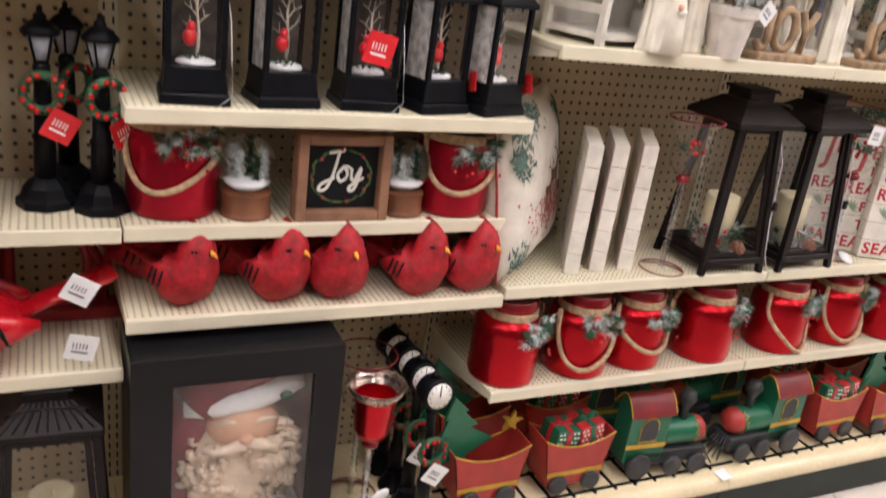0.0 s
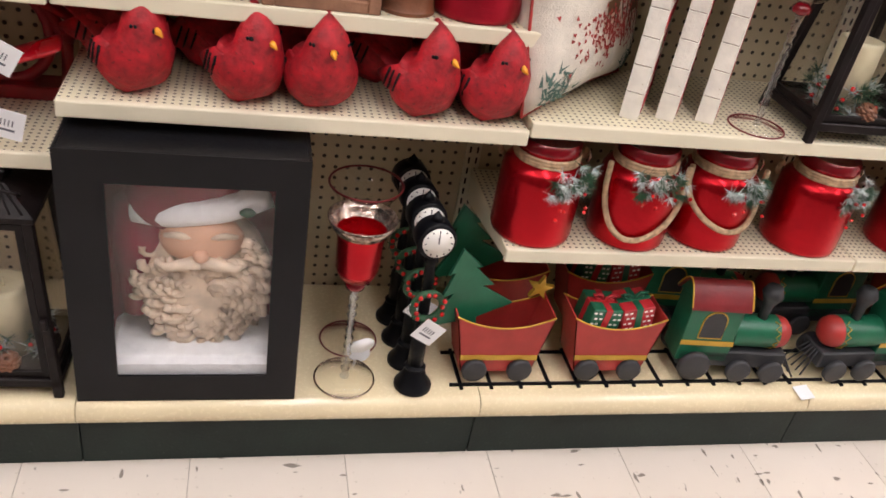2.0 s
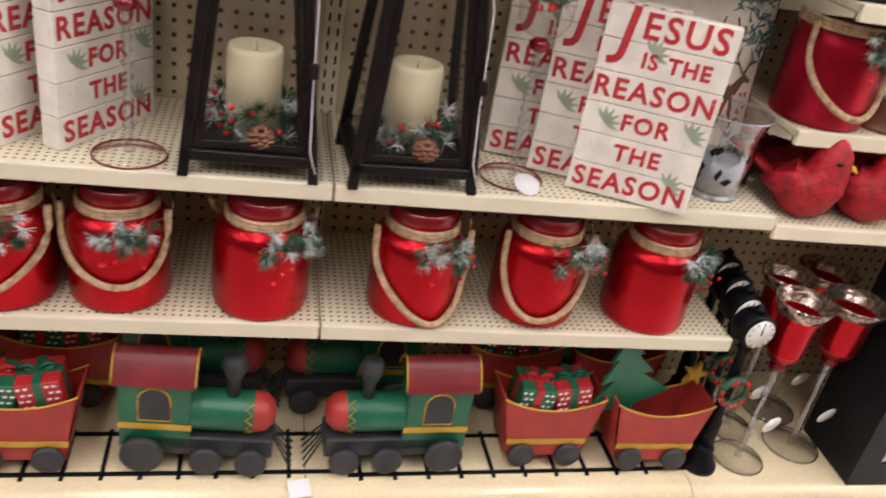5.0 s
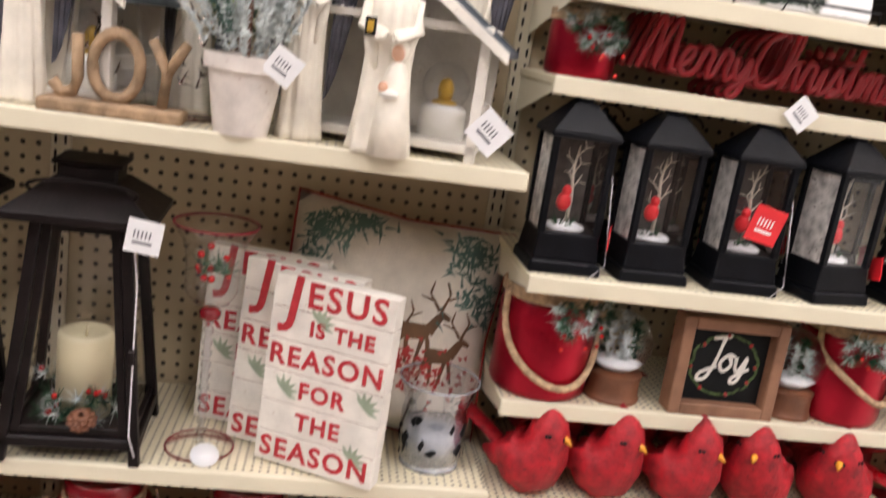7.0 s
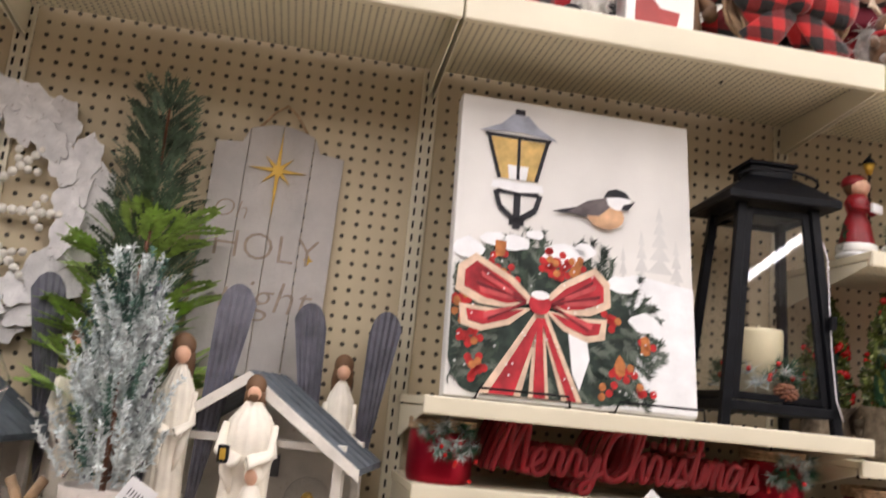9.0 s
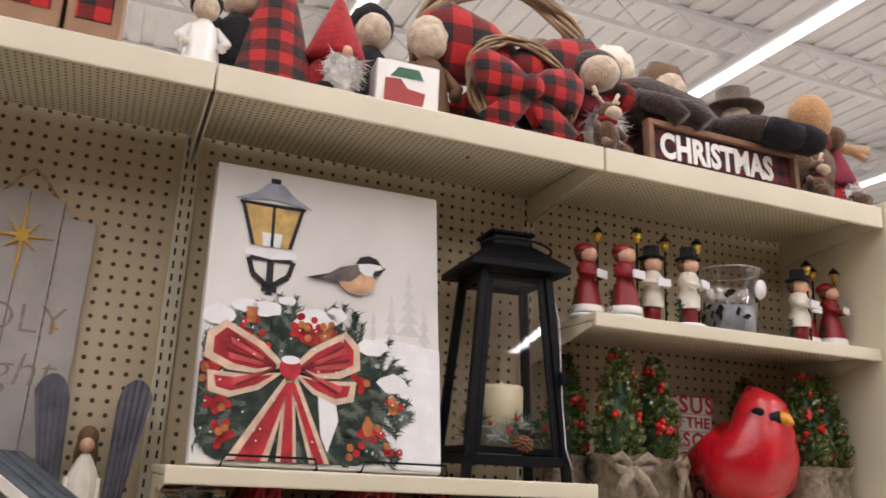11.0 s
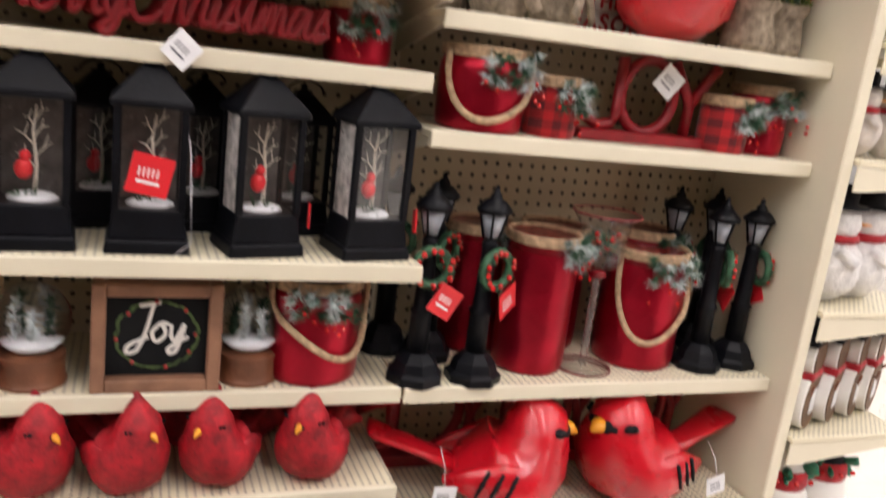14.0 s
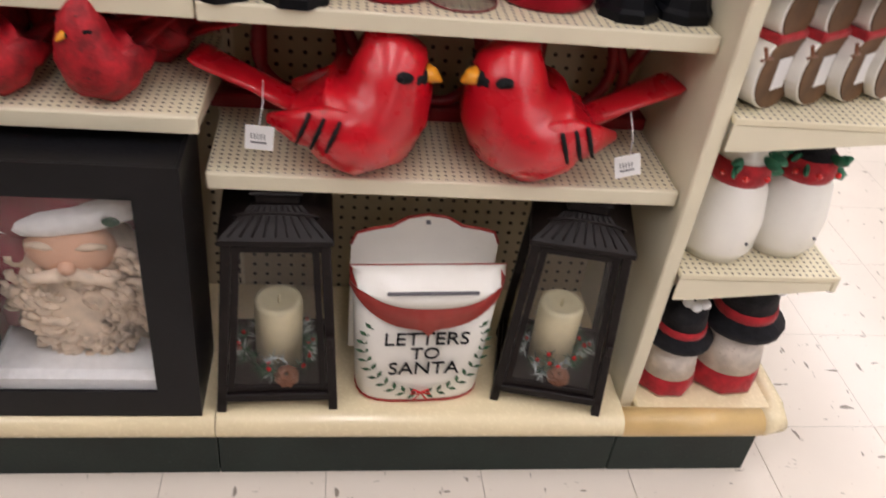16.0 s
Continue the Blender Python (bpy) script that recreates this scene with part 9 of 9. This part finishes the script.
def tan_reindeer(m):
    P = [(rough_up(ball(0.075, 0.065, 0.10, (0, 0, 0.10), None, 16, 12), 0.006, 40, 3), BROWN_FUR),
         (ball(0.055, 0.055, 0.070, (-0.01, -0.02, 0.245), None, 18, 12), TAN_PLUSH),
         (ball(0.035, 0.05, 0.035, (0.05, -0.02, 0.205), None, 12, 8), BROWN_FUR),
         (lathe([(0.03, 0.17), (0.058, 0.175), (0.06, 0.20), (0.035, 0.205)], 14), CHECK)]
    a = tube([(0.05, -0.02, 0.195), (0.11, -0.03, 0.188), (0.17, -0.03, 0.197)], 0.013, 8)
    a = tube([(0.11, -0.03, 0.188), (0.165, -0.03, 0.175)], 0.010, 8, a)
    P.append((a, TAN_PLUSH))
    for s in (-1, 1):
        P.append((tube([(s * 0.05, -0.04, 0.05), (s * 0.06, -0.09, 0.03), (s * 0.06, -0.11, 0.018)], 0.018, 8), BROWN_FUR))
    return multi("plush_reindeer", P, m, "brown plush reindeer with tan head and orange antler", "plush toy", "soft toys on the top shelf")


gnome(pose(3.12, -0.15, ZT, 0, 0, 5), 0.33, BURGUNDY, 5)
doll(pose(3.02, -0.10, ZT), 0.38, CHARCOAL, HAIR, 6)
moose(pose(3.085, -0.275, ZT, 0, 0, 10), 0.15, 17, RED_FELT)
lounger(pose(3.36, -0.165, ZT, 0, 0, 0), 0.44, DARK_FUR, CHECK, 8)
doll(pose(3.24, -0.07, ZT), 0.44, RED_FELT, IVORY, 19)
doll(pose(3.40, -0.06, ZT), 0.44, BURGUNDY, HAIR, 20)
hat_doll(pose(3.565, -0.125, ZT, 0, 0, 10), 0.35, CHARCOAL, 9)
moose(pose(3.485, -0.09, ZT), 0.25, 22, CHECK)
tan_reindeer(pose(3.735, -0.19, ZT))
moose(pose(3.685, -0.255, ZT, 0, 0, 10), 0.14, 10, CHECK)
gnome(pose(3.790, -0.225, ZT, 0, 0, 20), 0.19, BURGUNDY, 11)
moose(pose(3.64, -0.09, ZT, 0, 0, 20), 0.24, 12, CHARCOAL)
for i, (x, ww, hh) in enumerate(((2.085, 0.085, 0.24), (1.99, 0.09, 0.26), (1.88, 0.10, 0.20), (1.7, 0.16, 0.18), (1.5, 0.14, 0.22))):
    bx = thing("kraft_gift_box", "brown kraft box with a plaid windowed label", "box", "boxes on the top shelf", m=pose(x, -0.2, ZT))
    part("carton", box(-ww / 2, ww / 2, -0.08, 0.08, 0, hh, 0.002), KRAFT, bx)
    part("plaid_label", box(-ww * 0.33, ww * 0.33, -0.0815, -0.0803, hh * 0.2, hh * 0.75), CHECK, bx)

# ---- ceiling fittings ----
TUBE_LIGHT = bpy.data.materials.new("fluorescent_tube")
TUBE_LIGHT.use_nodes = True
TUBE_LIGHT.node_tree.nodes["Principled BSDF"].inputs["Emission Color"].default_value = (1, 0.96, 0.97, 1)
TUBE_LIGHT.node_tree.nodes["Principled BSDF"].inputs["Emission Strength"].default_value = 4.5
CEIL = mat("white_roof_steel", (0.78, 0.79, 0.80), 0.6, vary=0.05, scale=3)
for i in range(14):
    y = -8.5 + i * 1.25
    j = thing("roof_joist", "white painted open web steel joist", "roof joist", "roof joists", "structure", m=pose(0, y, 4.62))
    part("top_chord", box(-9, 15, -0.03, 0.03, 0.26, 0.31), CEIL, j)
    part("bottom_chord", box(-9, 15, -0.025, 0.025, 0.0, 0.04), CEIL, j)
    bm = bmesh.new()
    for k in range(40):
        x = -9 + k * 0.6
        for a, b in ((0.0, 0.3), (0.3, 0.6)):
            z0, z1 = (0.03, 0.27) if a == 0 else (0.27, 0.03)
            v = [bm.verts.new(p) for p in ((x + a, -0.008, z0), (x + a + 0.025, -0.008, z0), (x + b + 0.025, -0.008, z1), (x + b, -0.008, z1))]
            bm.faces.new(v)
    part("web", bm, CEIL, j)
bm = bmesh.new()
for k in range(120):
    x = -9 + k * 0.2
    bm = box(x, x + 0.09, -10, 9, 4.925, 4.949, 0, bm)
tagged(part("roof_deck_ribs", bm, CEIL), "ribbed white roof deck", "ceiling", kind="structure")
for sx in STRIPS:
    for sy, ln in STRIP_ROWS:
        f = thing("strip_light_fixture", "long white fluorescent strip light hung from the roof", "strip light", "strip lights", m=pose(sx, sy, STRIP_Z))
        part("housing", box(-0.085, 0.085, -ln / 2 - 0.05, ln / 2 + 0.05, 0.0, 0.06, 0.01), CEIL, f)
        part("tube", box(-0.055, 0.055, -ln / 2, ln / 2, -0.009, -0.001, 0.002), TUBE_LIGHT, f, "glowing white fluorescent tube")
        for yy in (-ln * 0.4, 0, ln * 0.4):
            part("hanger", tube([(0, yy, 0.06), (0, yy, 0.45)], 0.006, 6), CEIL, f)
# unseen dark walls, added to keep low light and bounce off the shelves
UNSEEN_WALL = mat("dark_unseen_wall", (0.15, 0.10, 0.075), 0.7, vary=0.3, scale=4)
tagged(part("light_block_wall", box(-4.5, 4.4, -2.62, -2.52, 0, 2.45), UNSEEN_WALL), "plain dark wall added unseen to block low light", "wall", kind="structure")
tagged(part("aisle_wall_west", box(-1.6, -1.5, -2.52, 0.06, 0, 2.1), UNSEEN_WALL), "plain dark panel added unseen to close the aisle", "wall", kind="structure")
# ---- floor tiles, last ----
T = 0.305
tile_me = None
rest = bmesh.new()
near_tiles = 0
for i in range(-30, 49):
    for j in range(-31, 31):
        cx, cy = 0.197 + (i + 0.5) * T, -0.26 + (j + 0.5) * T
        if -1.2 < cx < 6.2 and -2.6 < cy < -0.3 and near_tiles < 300:
            if tile_me is None:
                bm = box(-T / 2 + 0.0006, T / 2 - 0.0006, -T / 2 + 0.0006, T / 2 - 0.0006, -0.003, 0, 0.0005)
                ob = part("tile", bm, VCT, floor)
                tile_me = ob.data
            else:
                ob = new("tile", tile_me)
                ob.parent = floor
            ob.matrix_basis = pose(cx, cy, 0)
            near_tiles += 1
        elif -9 < cx < 15 and -10 < cy < 9:
            h = T / 2 - 0.0006
            rest.faces.new([rest.verts.new((cx + a * h, cy + b * h, -0.0005)) for a, b in ((-1, -1), (1, -1), (1, 1), (-1, 1))])
tagged(part("far_tiles", rest, VCT, floor), kind="stuff")
